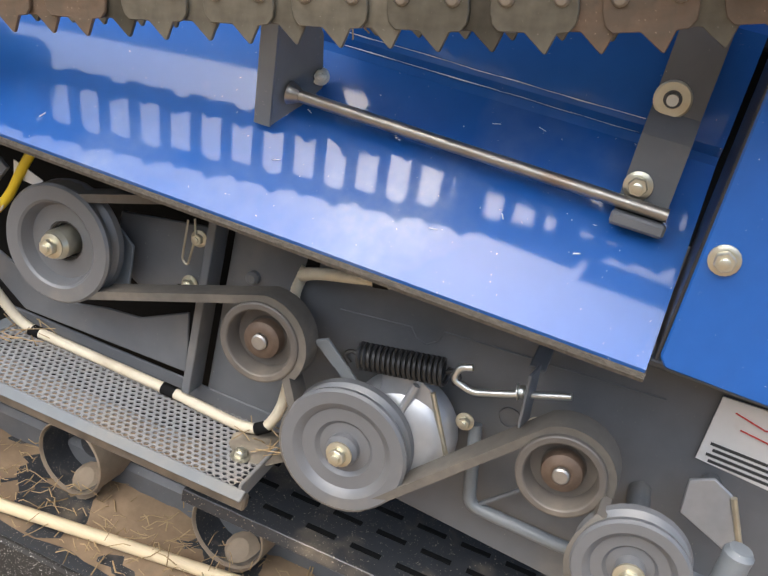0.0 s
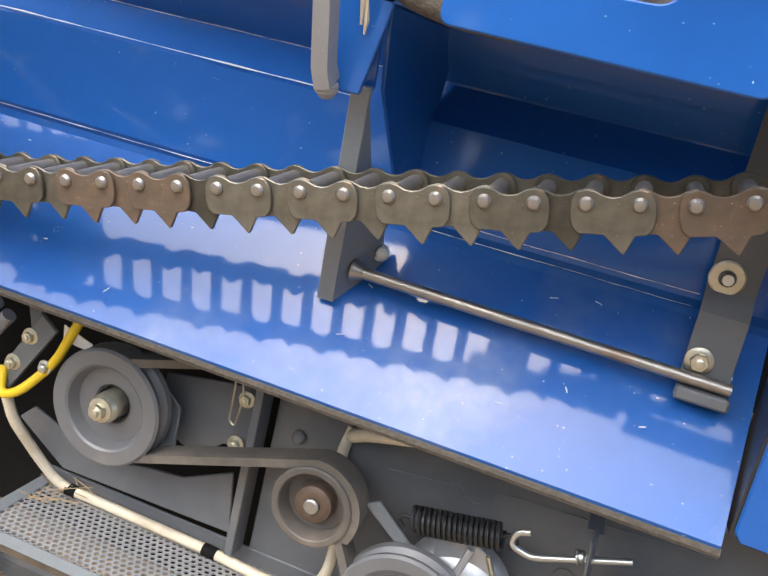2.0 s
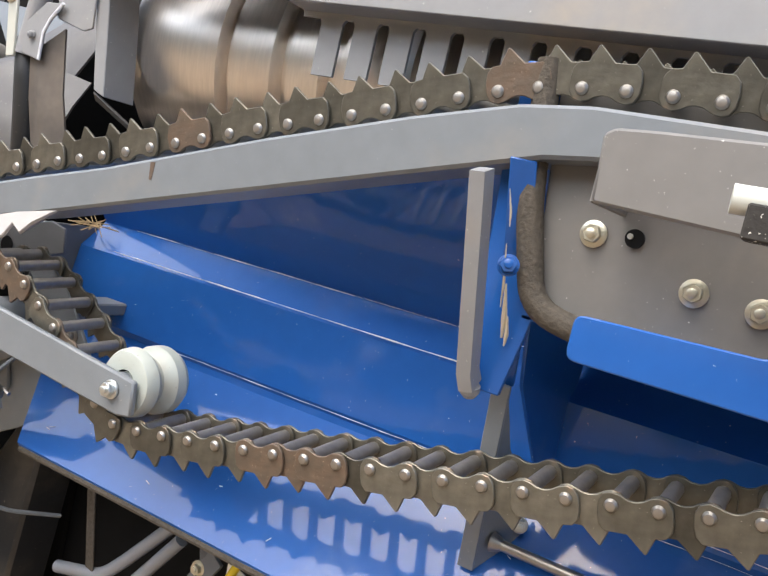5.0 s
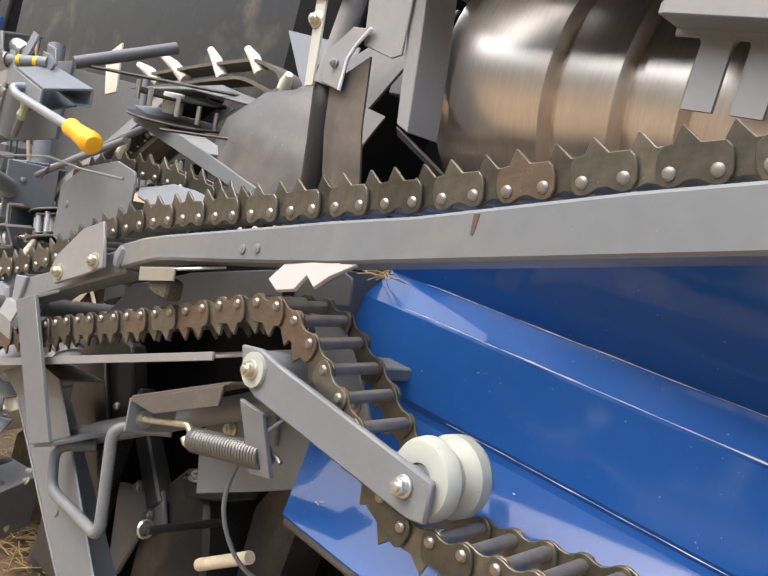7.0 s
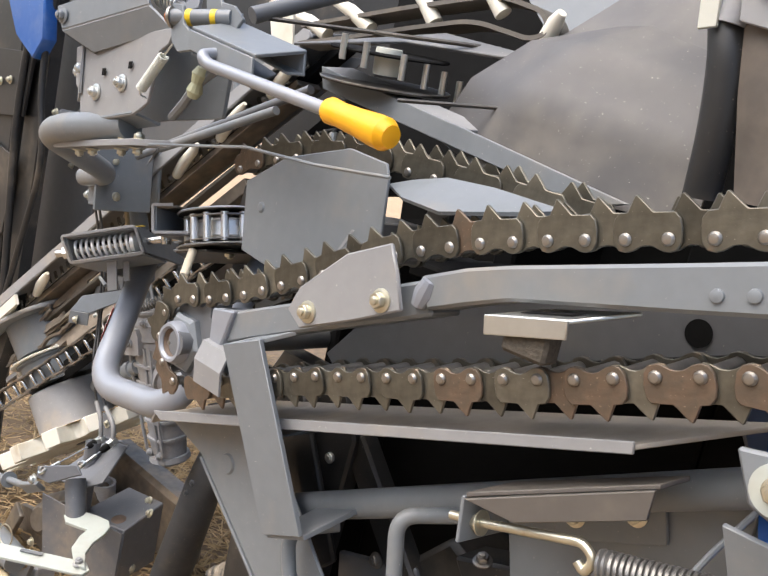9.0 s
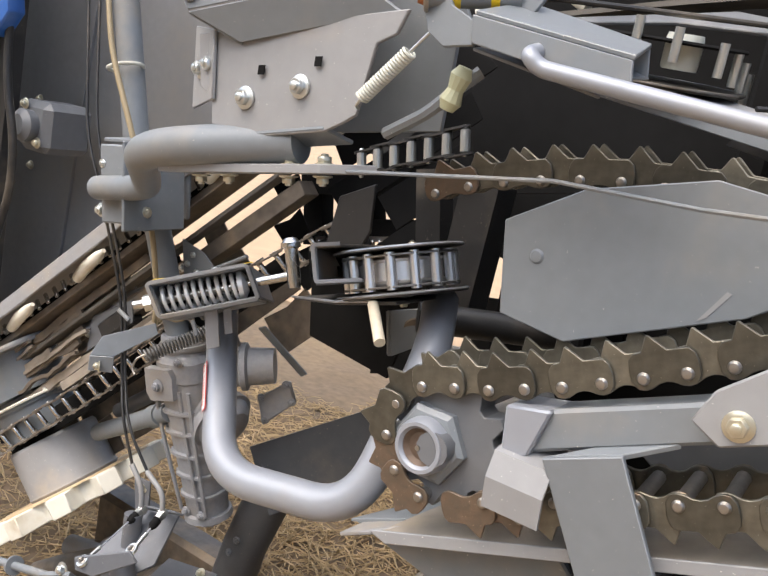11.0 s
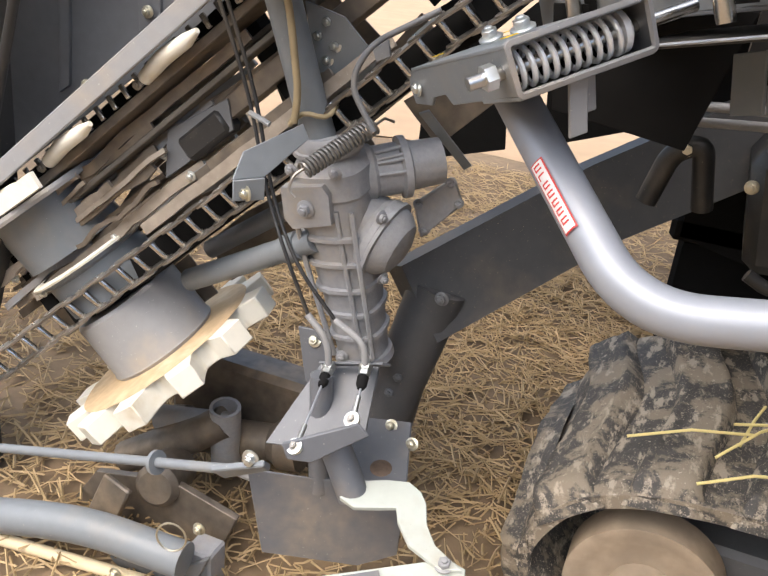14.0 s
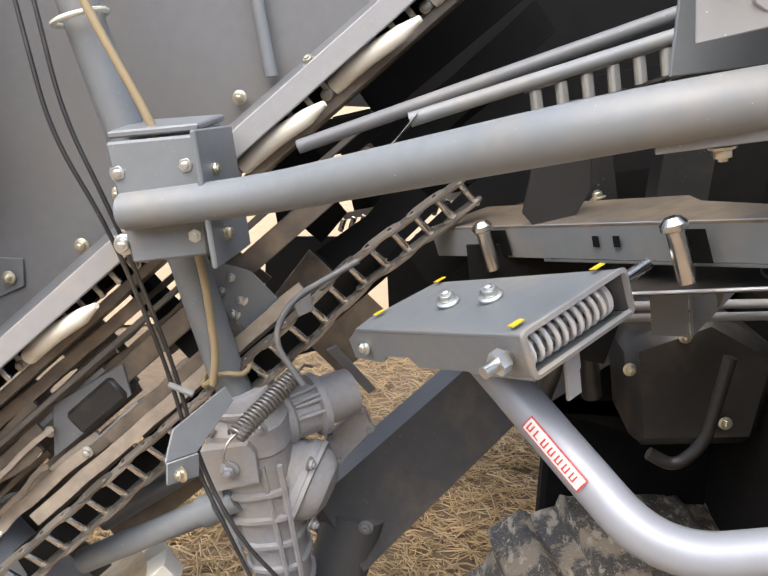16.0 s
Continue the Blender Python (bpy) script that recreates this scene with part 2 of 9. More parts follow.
# ---- building helpers ----
SHARED = {}


def thing(name, loc, label, category, group="", kind=""):
    ob = new(name, None)
    ob.empty_display_size = 0.02
    ob.location = loc
    return tagged(ob, label, category, group, kind)


def base_of(ob):
    return ob.location if ob.parent is None else base_of(ob.parent)


def part(name, bm, material, parent, label=""):
    """One mesh object out of a bmesh in world coordinates, under a thing or a part."""
    me = bpy.data.meshes.new(name)
    o = base_of(parent) if parent else Vector((0, 0, 0))
    bmesh.ops.translate(bm, verts=bm.verts, vec=-Vector(o))
    bm.to_mesh(me)
    bm.free()
    me.materials.append(material)
    ob = new(name, me)
    if parent:
        ob.parent = parent
    return tagged(ob, label)


def solo(name, bm, material, label, category, group="", kind=""):
    """A thing of one mesh, in world coordinates."""
    ob = part(name, bm, material, None)
    return tagged(ob, label, category, group, kind)


def smooth(bm, angle=35):
    lim = radians(angle)
    for f in bm.faces:
        f.smooth = True
    for e in bm.edges:
        if len(e.link_faces) == 2 and e.calc_face_angle(0) > lim:
            e.smooth = False
    return bm


def bev(bm, w, seg=1):
    if w:
        bmesh.ops.bevel(bm, geom=list(bm.edges), offset=w, segments=seg, affect='EDGES', clamp_overlap=True)
    return smooth(bm)


def join(*bms):
    """Several bmeshes as one."""
    out = bms[0]
    for b in bms[1:]:
        me = bpy.data.meshes.new("tmp")
        b.to_mesh(me)
        b.free()
        out.from_mesh(me)
        bpy.data.meshes.remove(me)
    return out


def block(a, b, w=0.002):
    bm = bmesh.new()
    bmesh.ops.create_cube(bm, size=1)
    for v in bm.verts:
        v.co = Vector([(a[k] + b[k]) / 2 + v.co[k] * abs(b[k] - a[k]) for k in range(3)])
    return bev(bm, w)


def slab(outline, y, depth, w=0.001):
    """A plate whose outline is given as (x, z) and which reaches from y to y + depth."""
    bm = bmesh.new()
    f = bm.faces.new([bm.verts.new((x, y, z)) for x, z in outline])
    g = bmesh.ops.extrude_face_region(bm, geom=[f])
    bmesh.ops.translate(bm, verts=[v for v in g["geom"] if isinstance(v, bmesh.types.BMVert)], vec=(0, depth, 0))
    bmesh.ops.recalc_face_normals(bm, faces=bm.faces)
    return bev(bm, w)


def sheet(corners, depth, w=0.0008):
    """A plate through 3D corners (flat or nearly), thickened along its normal by depth."""
    bm = bmesh.new()
    f = bm.faces.new([bm.verts.new(c) for c in corners])
    f.normal_update()
    n = f.normal.copy()
    g = bmesh.ops.extrude_face_region(bm, geom=[f])
    bmesh.ops.translate(bm, verts=[v for v in g["geom"] if isinstance(v, bmesh.types.BMVert)], vec=-n * depth)
    bmesh.ops.recalc_face_normals(bm, faces=bm.faces)
    return bev(bm, w)


def prof(section, x0, x1, t=0.003):
    """A folded sheet: section points (y, z), run from x0 to x1, t thick (behind)."""
    pts = [Vector((0, y, z)) for y, z in section]
    nor = []
    for i, p in enumerate(pts):
        a = pts[max(0, i - 1)]
        b = pts[min(len(pts) - 1, i + 1)]
        d = (b - a).normalized()
        nor.append(Vector((0, d.z, -d.y)))
    ring = [p for p in pts] + [p + n * t for p, n in zip(pts, nor)][::-1]
    bm = bmesh.new()
    A = [bm.verts.new((x0, p.y, p.z)) for p in ring]
    B = [bm.verts.new((x1, p.y, p.z)) for p in ring]
    k = len(ring)
    for i in range(k):
        bm.faces.new((A[i], A[(i + 1) % k], B[(i + 1) % k], B[i]))
    h = k // 2
    for i in range(h - 1):
        bm.faces.new((A[i], A[k - 1 - i], A[k - 2 - i], A[i + 1]))
        bm.faces.new((B[i], B[i + 1], B[k - 2 - i], B[k - 1 - i]))
    bmesh.ops.recalc_face_normals(bm, faces=bm.faces)
    return smooth(bm, 12)


def fillet(pts, r, n=6):
    """A line with its inner corners rounded."""
    pts = [Vector(p) for p in pts]
    out = [pts[0]]
    for a, b, c in zip(pts, pts[1:], pts[2:]):
        u, v = (a - b), (c - b)
        k = min(r, u.length * 0.48, v.length * 0.48)
        p, q = b + u.normalized() * k, b + v.normalized() * k
        for i in range(n + 1):
            s = i / n
            out.append((1 - s) ** 2 * p + 2 * s * (1 - s) * b + s * s * q)
    return out + [pts[-1]]


def sweep(pts, r, seg=10, flat=None, closed=False):
    """A round bar along a line; flat=(half width along y-ish, half height) makes a band."""
    pts = [Vector(p) for p in pts]
    n = len(pts)
    bm = bmesh.new()
    rings = []
    up = None
    for i, p in enumerate(pts):
        a = pts[(i - 1) % n] if closed else pts[max(0, i - 1)]
        b = pts[(i + 1) % n] if closed else pts[min(n - 1, i + 1)]
        d = (b - a).normalized()
        if up is None:
            up = Vector((0, 1, 0)) if abs(d.y) < 0.9 else Vector((0, 0, 1))
        side = (up - d * up.dot(d)).normalized()
        up = side
        other = d.cross(side)
        if flat:
            w, h = flat
            ring = [p + side * (w * sx) + other * (h * sz) for sx, sz in ((-1, -1), (1, -1), (1, 1), (-1, 1))]
        else:
            rad = r[i] if isinstance(r, (list, tuple)) else r
            ring = [p + (side * math.cos(t) + other * math.sin(t)) * rad for t in [2 * math.pi * k / seg for k in range(seg)]]
        rings.append([bm.verts.new(q) for q in ring])
    m = len(rings[0])
    for i in range(n if closed else n - 1):
        A, B = rings[i], rings[(i + 1) % n]
        for k in range(m):
            bm.faces.new((A[k], A[(k + 1) % m], B[(k + 1) % m], B[k]))
    if not closed:
        bm.faces.new(rings[0])
        bm.faces.new(rings[-1])
    bmesh.ops.recalc_face_normals(bm, faces=bm.faces)
    return smooth(bm, 40)


def rod(a, b, r, seg=12):
    return sweep([a, b], r, seg)


def turn_to(axis):
    return Vector(axis).to_track_quat('Z', 'Y').to_matrix().to_4x4()


def lathe(profile, centre, axis=(0, 1, 0), seg=40):
    """Profile points (radius, height along the axis), spun about the axis at centre."""
    bm = bmesh.new()
    m = Matrix.Translation(centre) @ turn_to(axis)
    rings = []
    for r, h in profile:
        if r < 1e-6:
            rings.append([bm.verts.new(m @ Vector((0, 0, h)))])
        else:
            rings.append([bm.verts.new(m @ Vector((r * math.cos(2 * math.pi * k / seg), r * math.sin(2 * math.pi * k / seg), h))) for k in range(seg)])
    for A, B in zip(rings, rings[1:]):
        for k in range(seg):
            j = (k + 1) % seg
            if len(A) == 1 and len(B) > 1:
                bm.faces.new((A[0], B[k], B[j]))
            elif len(B) == 1 and len(A) > 1:
                bm.faces.new((A[k], B[0], A[j]))
            elif len(A) > 1:
                bm.faces.new((A[k], B[k], B[j], A[j]))
    bmesh.ops.recalc_face_normals(bm, faces=bm.faces)
    return smooth(bm, 28)


def spring(a, b, big, wire, turns, seg=6, per=14):
    a, b = Vector(a), Vector(b)
    m = turn_to(b - a)
    h = (b - a).length
    n = int(turns * per)
    pts = [a + (m @ Vector((big * math.cos(2 * math.pi * i / per), big * math.sin(2 * math.pi * i / per), h * i / n))) for i in range(n + 1)]
    return sweep(pts, wire, seg)


def shared(key, make, material):
    if key not in SHARED:
        bm = make()
        me = bpy.data.meshes.new(key[0] if isinstance(key, tuple) else key)
        bm.to_mesh(me)
        bm.free()
        me.materials.append(material)
        SHARED[key] = me
    return SHARED[key]


def put(name, me, m, parent, label=""):
    """An object on a shared mesh at the world pose m, under a thing or a part."""
    ob = new(name, me)
    ob.parent = parent
    ob.matrix_basis = Matrix.Translation(-Vector(base_of(parent))) @ m
    return tagged(ob, label)


def bolt_mesh(s, washer):
    hexa = []
    bm = bmesh.new()
    k = s * 0.58
    lay = [(k * 1.45 if washer else k * 1.25, 0.0), (k * 1.45 if washer else k * 1.25, 0.12 * s), (k * 1.15, 0.18 * s), (k * 1.0, 0.2 * s)]
    a = lathe([(0, 0)] + lay + [(0, 0.2 * s)], (0, 0, 0), (0, 0, 1), 20)
    bmesh.ops.create_cone(bm, cap_ends=True, segments=6, radius1=k, radius2=k, depth=0.5 * s, matrix=Matrix.Translation((0, 0, 0.42 * s)))
    bev(bm, 0.05 * s)
    c = lathe([(0, 0.66 * s), (0.3 * s, 0.66 * s), (0.3 * s, 0.85 * s), (0.2 * s, 0.9 * s), (0, 0.9 * s)], (0, 0, 0), (0, 0, 1), 12)
    return join(a, bm, c)


def bolt(at, axis, parent, s=0.012, material=None, washer=True, name="bolt", label=""):
    material = material or M_ZINC
    me = shared((name, round(s, 4), washer, material.name), lambda: bolt_mesh(s, washer), material)
    spin = pose(0, 0, 0, 0, 0, (at[0] * 7919) % 60)
    return put(name, me, Matrix.Translation(at) @ turn_to(axis) @ spin, parent, label)


OUT = (0, -1, 0)


def resample(pts, step, closed=False):
    pts = [Vector(p) for p in pts]
    if closed:
        pts = pts + [pts[0]]
    out, carry = [], 0.0
    for a, b in zip(pts, pts[1:]):
        L = (b - a).length
        s = carry
        while s < L:
            out.append(a + (b - a) * (s / L))
            s += step
        carry = s - L
    return out

# ---- ground ----
def ground_mesh():
    bm = bmesh.new()
    xs = [-60, -20, -8, -5] + [-4 + 0.06 * i for i in range(91)] + [2.5, 5, 10, 30, 60]
    ys = [-60, -20, -6, -3] + [-1.5 + 0.06 * i for i in range(76)] + [4, 6, 10, 25, 60]
    grid = []
    for y in ys:
        row = []
        for x in xs:
            near = 1 if (-4 < x < 1.4 and -1.5 < y < 3) else 0
            z = near * (0.018 * noise.noise((x * 5, y * 5, 0)) + 0.010 * noise.noise((x * 17, y * 17, 3)))
            row.append(bm.verts.new((x, y, z)))
        grid.append(row)
    for a, b in zip(grid, grid[1:]):
        for i in range(len(a) - 1):
            bm.faces.new((a[i], a[i + 1], b[i + 1], b[i]))
    return smooth(bm, 60)


tagged(part("ground", ground_mesh(), M_SOIL, None), "trodden brown soil strewn with chopped straw", "ground", kind="structure")


def straw_litter(count, x0, x1, y0, y1, seed, z0=0.004, size=1.0):
    rnd = random.Random(seed)
    verts, faces = [], []
    for i in range(count):
        x, y = rnd.uniform(x0, x1), rnd.uniform(y0, y1)
        L, w = rnd.uniform(0.02, 0.11) * size, rnd.uniform(0.0012, 0.003) * size
        a, t = rnd.uniform(0, math.pi * 2), rnd.gauss(0, 0.16)
        d = Vector((math.cos(a) * math.cos(t), math.sin(a) * math.cos(t), math.sin(t)))
        s = Vector((-math.sin(a), math.cos(a), 0)) * w
        u = d.cross(s).normalized() * w
        c = Vector((x, y, z0 + rnd.uniform(0.0, 0.028)))
        bend = Vector((0, 0, rnd.uniform(-0.012, 0.012)))
        k = len(verts)
        for p in (c - d * L / 2, c + bend, c + d * L / 2):
            verts += [p - s, p + s, p + u]
        for b in (k, k + 3):
            for j in range(3):
                jj = (j + 1) % 3
                faces.append((b + j, b + jj, b + 3 + jj, b + 3 + j))
    me = bpy.data.meshes.new("straw_litter")
    me.from_pydata([tuple(v) for v in verts], [], faces)
    me.materials.append(M_STRAW)
    return tagged(new("straw_litter", me), "chopped dry rice straw scattered over the soil", "straw", kind="stuff")


straw_litter(11000, -3.6, -0.9, -0.25, 1.9, 5)
straw_litter(3000, -0.9, 0.4, 0.1, 1.4, 6)
straw_litter(7000, -2.8, -1.2, 0.4, 2.9, 8)
straw_litter(700, -0.95, 0.45, 0.24, 0.5, 9, 0.185, 0.45)
straw_litter(260, -1.0, 0.5, 0.20, 0.3, 10, 0.155, 0.5)


def field_mesh():
    bm = bmesh.new()
    xs = [-60, -20, -8] + [-7 + 0.5 * i for i in range(21)] + [5, 10, 30, 60]
    ys = [3.05, 3.3, 3.8, 4.8, 6, 9, 15, 30, 60]
    grid = []
    for j, y in enumerate(ys):
        grid.append([bm.verts.new((x, y + (0.25 * noise.noise((x * 1.3, 7, 0)) if j == 0 else 0), (0.008 if j == 0 else 0.03) + 0.02 * noise.noise((x, y, 1)))) for x in xs])
    for a, b in zip(grid, grid[1:]):
        for i in range(len(a) - 1):
            bm.faces.new((a[i], a[i + 1], b[i + 1], b[i]))
    return smooth(bm, 60)


tagged(part("field", field_mesh(), M_FIELD, None), "open dry yard beyond the machine, paled to stand for sunlight", "field", kind="structure")


def wood_edge():
    """A far belt of trees behind the walk: many small clumps of leaves with an uneven top."""
    r = random.Random(77)
    ball = bmesh.new()
    bmesh.ops.create_icosphere(ball, subdivisions=1, radius=1.0)
    vs = [v.co.copy() for v in ball.verts]
    fs = [[v.index for v in f.verts] for f in ball.faces]
    ball.free()
    verts, faces = [], []
    for i in range(900):
        x = r.uniform(-26, 26)
        top = 6.2 + 1.6 * noise.noise((x * 0.35, 0, 0)) + 0.8 * noise.noise((x * 1.3, 3, 0))
        z = r.uniform(0.2, 1) ** 0.8 * top
        c = Vector((x, -15 + r.uniform(-1.2, 1.2), z))
        k = len(verts)
        q = r.uniform(0.45, 0.95)
        verts += [c + Vector((v.x * q * r.uniform(0.8, 1.2), v.y * q, v.z * q * r.uniform(0.6, 1.0))) for v in vs]
        faces += [[k + j for j in f] for f in fs]
    me = bpy.data.meshes.new("wood_edge")
    me.from_pydata([tuple(v) for v in verts], [], faces)
    me.materials.append(M_LEAF)
    return new("wood_edge", me)


tagged(wood_edge(), "dark green belt of far trees beyond the field", "trees", kind="stuff")

# ---- threshing side: blue panel and its fittings ----
panel = thing("side_panel", (-0.18, 0.0, 0.92), "glossy blue folded sheet-metal side panel with scratches and dust", "panel")
SEC = [(-0.078, 0.922), (-0.088, 0.924), (-0.090, 0.928), (-0.0435, 1.0), (0.000, 1.0675), (0.002, 1.0745), (-0.003, 1.083), (-0.002, 1.09),
       (0.005, 1.130), (0.012, 1.170), (0.018, 1.176), (0.040, 1.196), (0.046, 1.204), (0.0455, 1.207)]
body = prof(SEC, -0.685, 0.335)
for v in body.verts:
    if v.co.x < -0.6:
        v.co.x += 0.078 * max(0.0, min(1.0, (1.07 - v.co.z) / 0.148))
bmesh.ops.subdivide_edges(body, edges=[e for e in body.edges if abs(e.verts[0].co.x - e.verts[1].co.x) > 0.5], cuts=14)


def twist(x, z):
    """How far the lower face is drawn in at its fold and out at its foot, towards the rear end."""
    f = (x + 0.685) / 1.02
    if z > 1.0675:
        return 0.010 * f * max(0.0, (1.17 - z) / 0.1025)
    return f * (-0.008 + 0.018 * (z - 0.925) / 0.1425)


for v in body.verts:
    v.co.y += twist(v.co.x, v.co.z)
part("body_sheet", smooth(body, 14), M_BLUE, panel)
part("end_wall", sheet([(-0.688, 0.04, 1.195), (-0.688, 0.02, 1.06), (-0.66, -0.03, 1.03), (-0.69, -0.06, 1.10), (-0.692, -0.05, 1.195)], 0.003), M_DGREY, panel)
part("upper_sheet", sheet([(-0.685, 0.0455, 1.2055), (0.335, 0.0455, 1.2055), (0.335, -0.1166, 1.43), (-0.05, -0.095, 1.40), (-0.685, 0.0386, 1.215)], 0.003), M_BLUE, panel)
part("edge_trim", sweep([(-0.606, -0.087, 0.921), (0.336, -0.095, 0.921)], 0.0045, 8), M_SEAL, panel, "frayed brown rubber edge trim")
part("recess_roof", block((0.0, -0.15, 1.250), (0.32, 0.045, 1.254), 0.001), M_BLUE, panel)
part("recess_wall", sheet([(0.006, -0.15, 1.25), (0.006, 0.05, 1.25), (0.012, -0.0, 1.10), (0.004, -0.02, 1.10), (-0.004, -0.10, 1.19)], 0.003), M_BLUE, panel)
part("front_frame", slab([(-0.032, 1.185), (-0.002, 1.185), (0.012, 1.262), (0.004, 1.30), (-0.012, 1.36), (-0.012, 1.45), (-0.045, 1.45), (-0.045, 1.36)], -0.150, 0.004), M_BLUE, panel)

rq = random.Random(4)


def scuff(x0, x1, y, z, wide, n):
    """Broken worn line along a fold: short bits of bare edge of uneven width."""
    bms = []
    x = x0
    while x < x1:
        L = rq.uniform(0.02, 0.09)
        r = wide * rq.uniform(0.35, 1.0)
        bms.append(sweep([(x, y + twist(x, z), z), (x + L * 0.5, y + twist(x + L * 0.5, z) - 0.0002, z + rq.uniform(-0.0004, 0.0004)), (min(x1, x + L), y + twist(x + L, z), z)], [r * 0.4, r, r * 0.4], 5))
        x += L * rq.uniform(0.8, 1.05)
    return bms


for bit in scuff(-0.62, -0.06, 0.0112, 1.1742, 0.0011, 8):
    part("scratch", bit, M_SCUFF, panel, "white scuffed edge")
for bit in scuff(-0.50, -0.05, -0.0008, 1.0790, 0.0007, 8):
    part("scratch", bit, M_SCUFF, panel, "white scuffed edge")
for bit in scuff(0.010, 0.27, 0.0008, 1.0760, 0.0006, 8):
    part("scratch", bit, M_SCUFF, panel, "white scuffed edge")
for bit in scuff(0.010, 0.27, -0.0030, 1.0880, 0.0006, 8):
    part("scratch", bit, M_SCUFF, panel, "white scuffed edge")
for bit in scuff(-0.62, 0.0, 0.0445, 1.2050, 0.0006, 8):
    part("scratch", bit, M_SCUFF, panel, "white scuffed edge")
for q in range(34):
    x = rq.uniform(-0.6, 0.3)
    z = rq.uniform(0.95, 1.16)
    ys = (z - 1.0675) * (0.645 if z < 1.07 else 0.17) - 0.0008 + twist(x, z)
    d = Vector((rq.gauss(0, 1), 0, rq.gauss(0, 0.5))).normalized() * rq.uniform(0.001, 0.004)
    part("chip", sweep([(x - d.x, ys - 0.645 * d.z - 0.0003, z - d.z), (x + d.x, ys + 0.645 * d.z - 0.0003, z + d.z)], rq.uniform(0.0003, 0.0006), 5), M_SCUFF, panel, "tiny paint chip")

# seal and grey inner plate
inner = thing("inner_plate", (0.12, -0.15, 1.25), "grey painted inner plate with flange bolts and a slotted hole", "plate")
part("plate", slab([(0.012, 1.256), (0.34, 1.256), (0.34, 1.45), (-0.015, 1.45), (0.0, 1.32)], -0.150, 0.004), M_WARM, inner)
part("seal", sweep(fillet([(-0.022, -0.160, 1.45), (-0.013, -0.160, 1.345), (0.010, -0.160, 1.262), (0.052, -0.160, 1.252), (0.10, -0.160, 1.252)], 0.03), 0.0105, 10), M_SEAL, inner, "worn brown foam door seal")
for bx, bz in ((0.041, 1.327), (0.122, 1.301), (0.168, 1.298), (0.178, 1.353)):
    bolt((bx, -0.151, bz), OUT, inner, 0.0125, M_ZINC)
part("pin", rod((0.069, -0.150, 1.331), (0.069, -0.156, 1.331), 0.0022, 10), M_ZINCW, inner)
part("slot", lathe([(0, 0), (0.0072, 0), (0.0072, 0.003), (0, 0.003)], (0.072, -0.1505, 1.330), OUT, 20), M_VOID, inner, "dark hole behind the pin")
part("slot", slab([(0.160, 1.290), (0.182, 1.296), (0.182, 1.306), (0.160, 1.300)], -0.1512, 0.001, 0), M_VOID, inner, "dark slot behind the bolt")

# blue tab guard
guard = thing("tab_guard", (0.16, -0.235, 1.24), "bright blue rounded guard plate with a stepped top edge", "guard")
tabline = fillet([(0.067, 0, 1.256), (0.067, 0, 1.240), (0.253, 0, 1.238), (0.258, 0, 1.294), (0.197, 0, 1.295), (0.190, 0, 1.274), (0.067, 0, 1.271), (0.067, 0, 1.256)], 0.009, 5)[:-1]
part("plate", slab([(p.x, p.z) for p in tabline], -0.238, 0.005, 0.0012), M_BLUE, guard)
part("stay", block((0.09, -0.236, 1.246), (0.13, -0.148, 1.256), 0.001), M_BLUE, guard)
part("stay", block((0.215, -0.236, 1.246), (0.245, -0.148, 1.256), 0.001), M_BLUE, guard)
part("hinge_rod", rod((0.262, -0.240, 1.27), (0.262, -0.150, 1.27), 0.005), M_ZINCW, guard)
part("lower_plate", slab([(0.259, 1.214), (0.40, 1.214), (0.40, 1.262), (0.264, 1.262)], -0.232, 0.004), M_BLUE, guard)

# grey outer cover above the chain end
outer = thing("chain_end_cover", (0.16, -0.24, 1.34), "grey painted sheet cover with chipped paint", "cover")
part("plate", slab([(0.057, 1.389), (0.060, 1.344), (0.155, 1.341), (0.224, 1.335), (0.42, 1.325), (0.42, 1.42), (0.30, 1.405), (0.094, 1.396), (0.064, 1.394)], -0.243, 0.006, 0.002), M_WARM, outer)
part("return_flange", block((0.058, -0.240, 1.344), (0.062, -0.152, 1.390), 0.001), M_WARM, outer)
part("drip_stain", slab([(0.176, 1.345), (0.181, 1.345), (0.183, 1.400), (0.175, 1.400)], -0.2438, 0.0006, 0), M_RUSTHUB, outer, "brown oil drip")
part("roller_tube", rod((0.150, -0.292, 1.358), (0.275, -0.270, 1.362), 0.0085, 14), M_WHITE, outer, "pale worn plastic tube")
part("rubber_pad", block((0.160, -0.300, 1.337), (0.203, -0.280, 1.357), 0.0012), M_PAD, outer, "speckled black rubber pad")
part("blade", sheet([(0.221, -0.178, 1.342), (0.229, -0.178, 1.342), (0.232, -0.243, 1.298), (0.219, -0.243, 1.298)], 0.003), M_WHITE, outer, "thin white plastic strip")

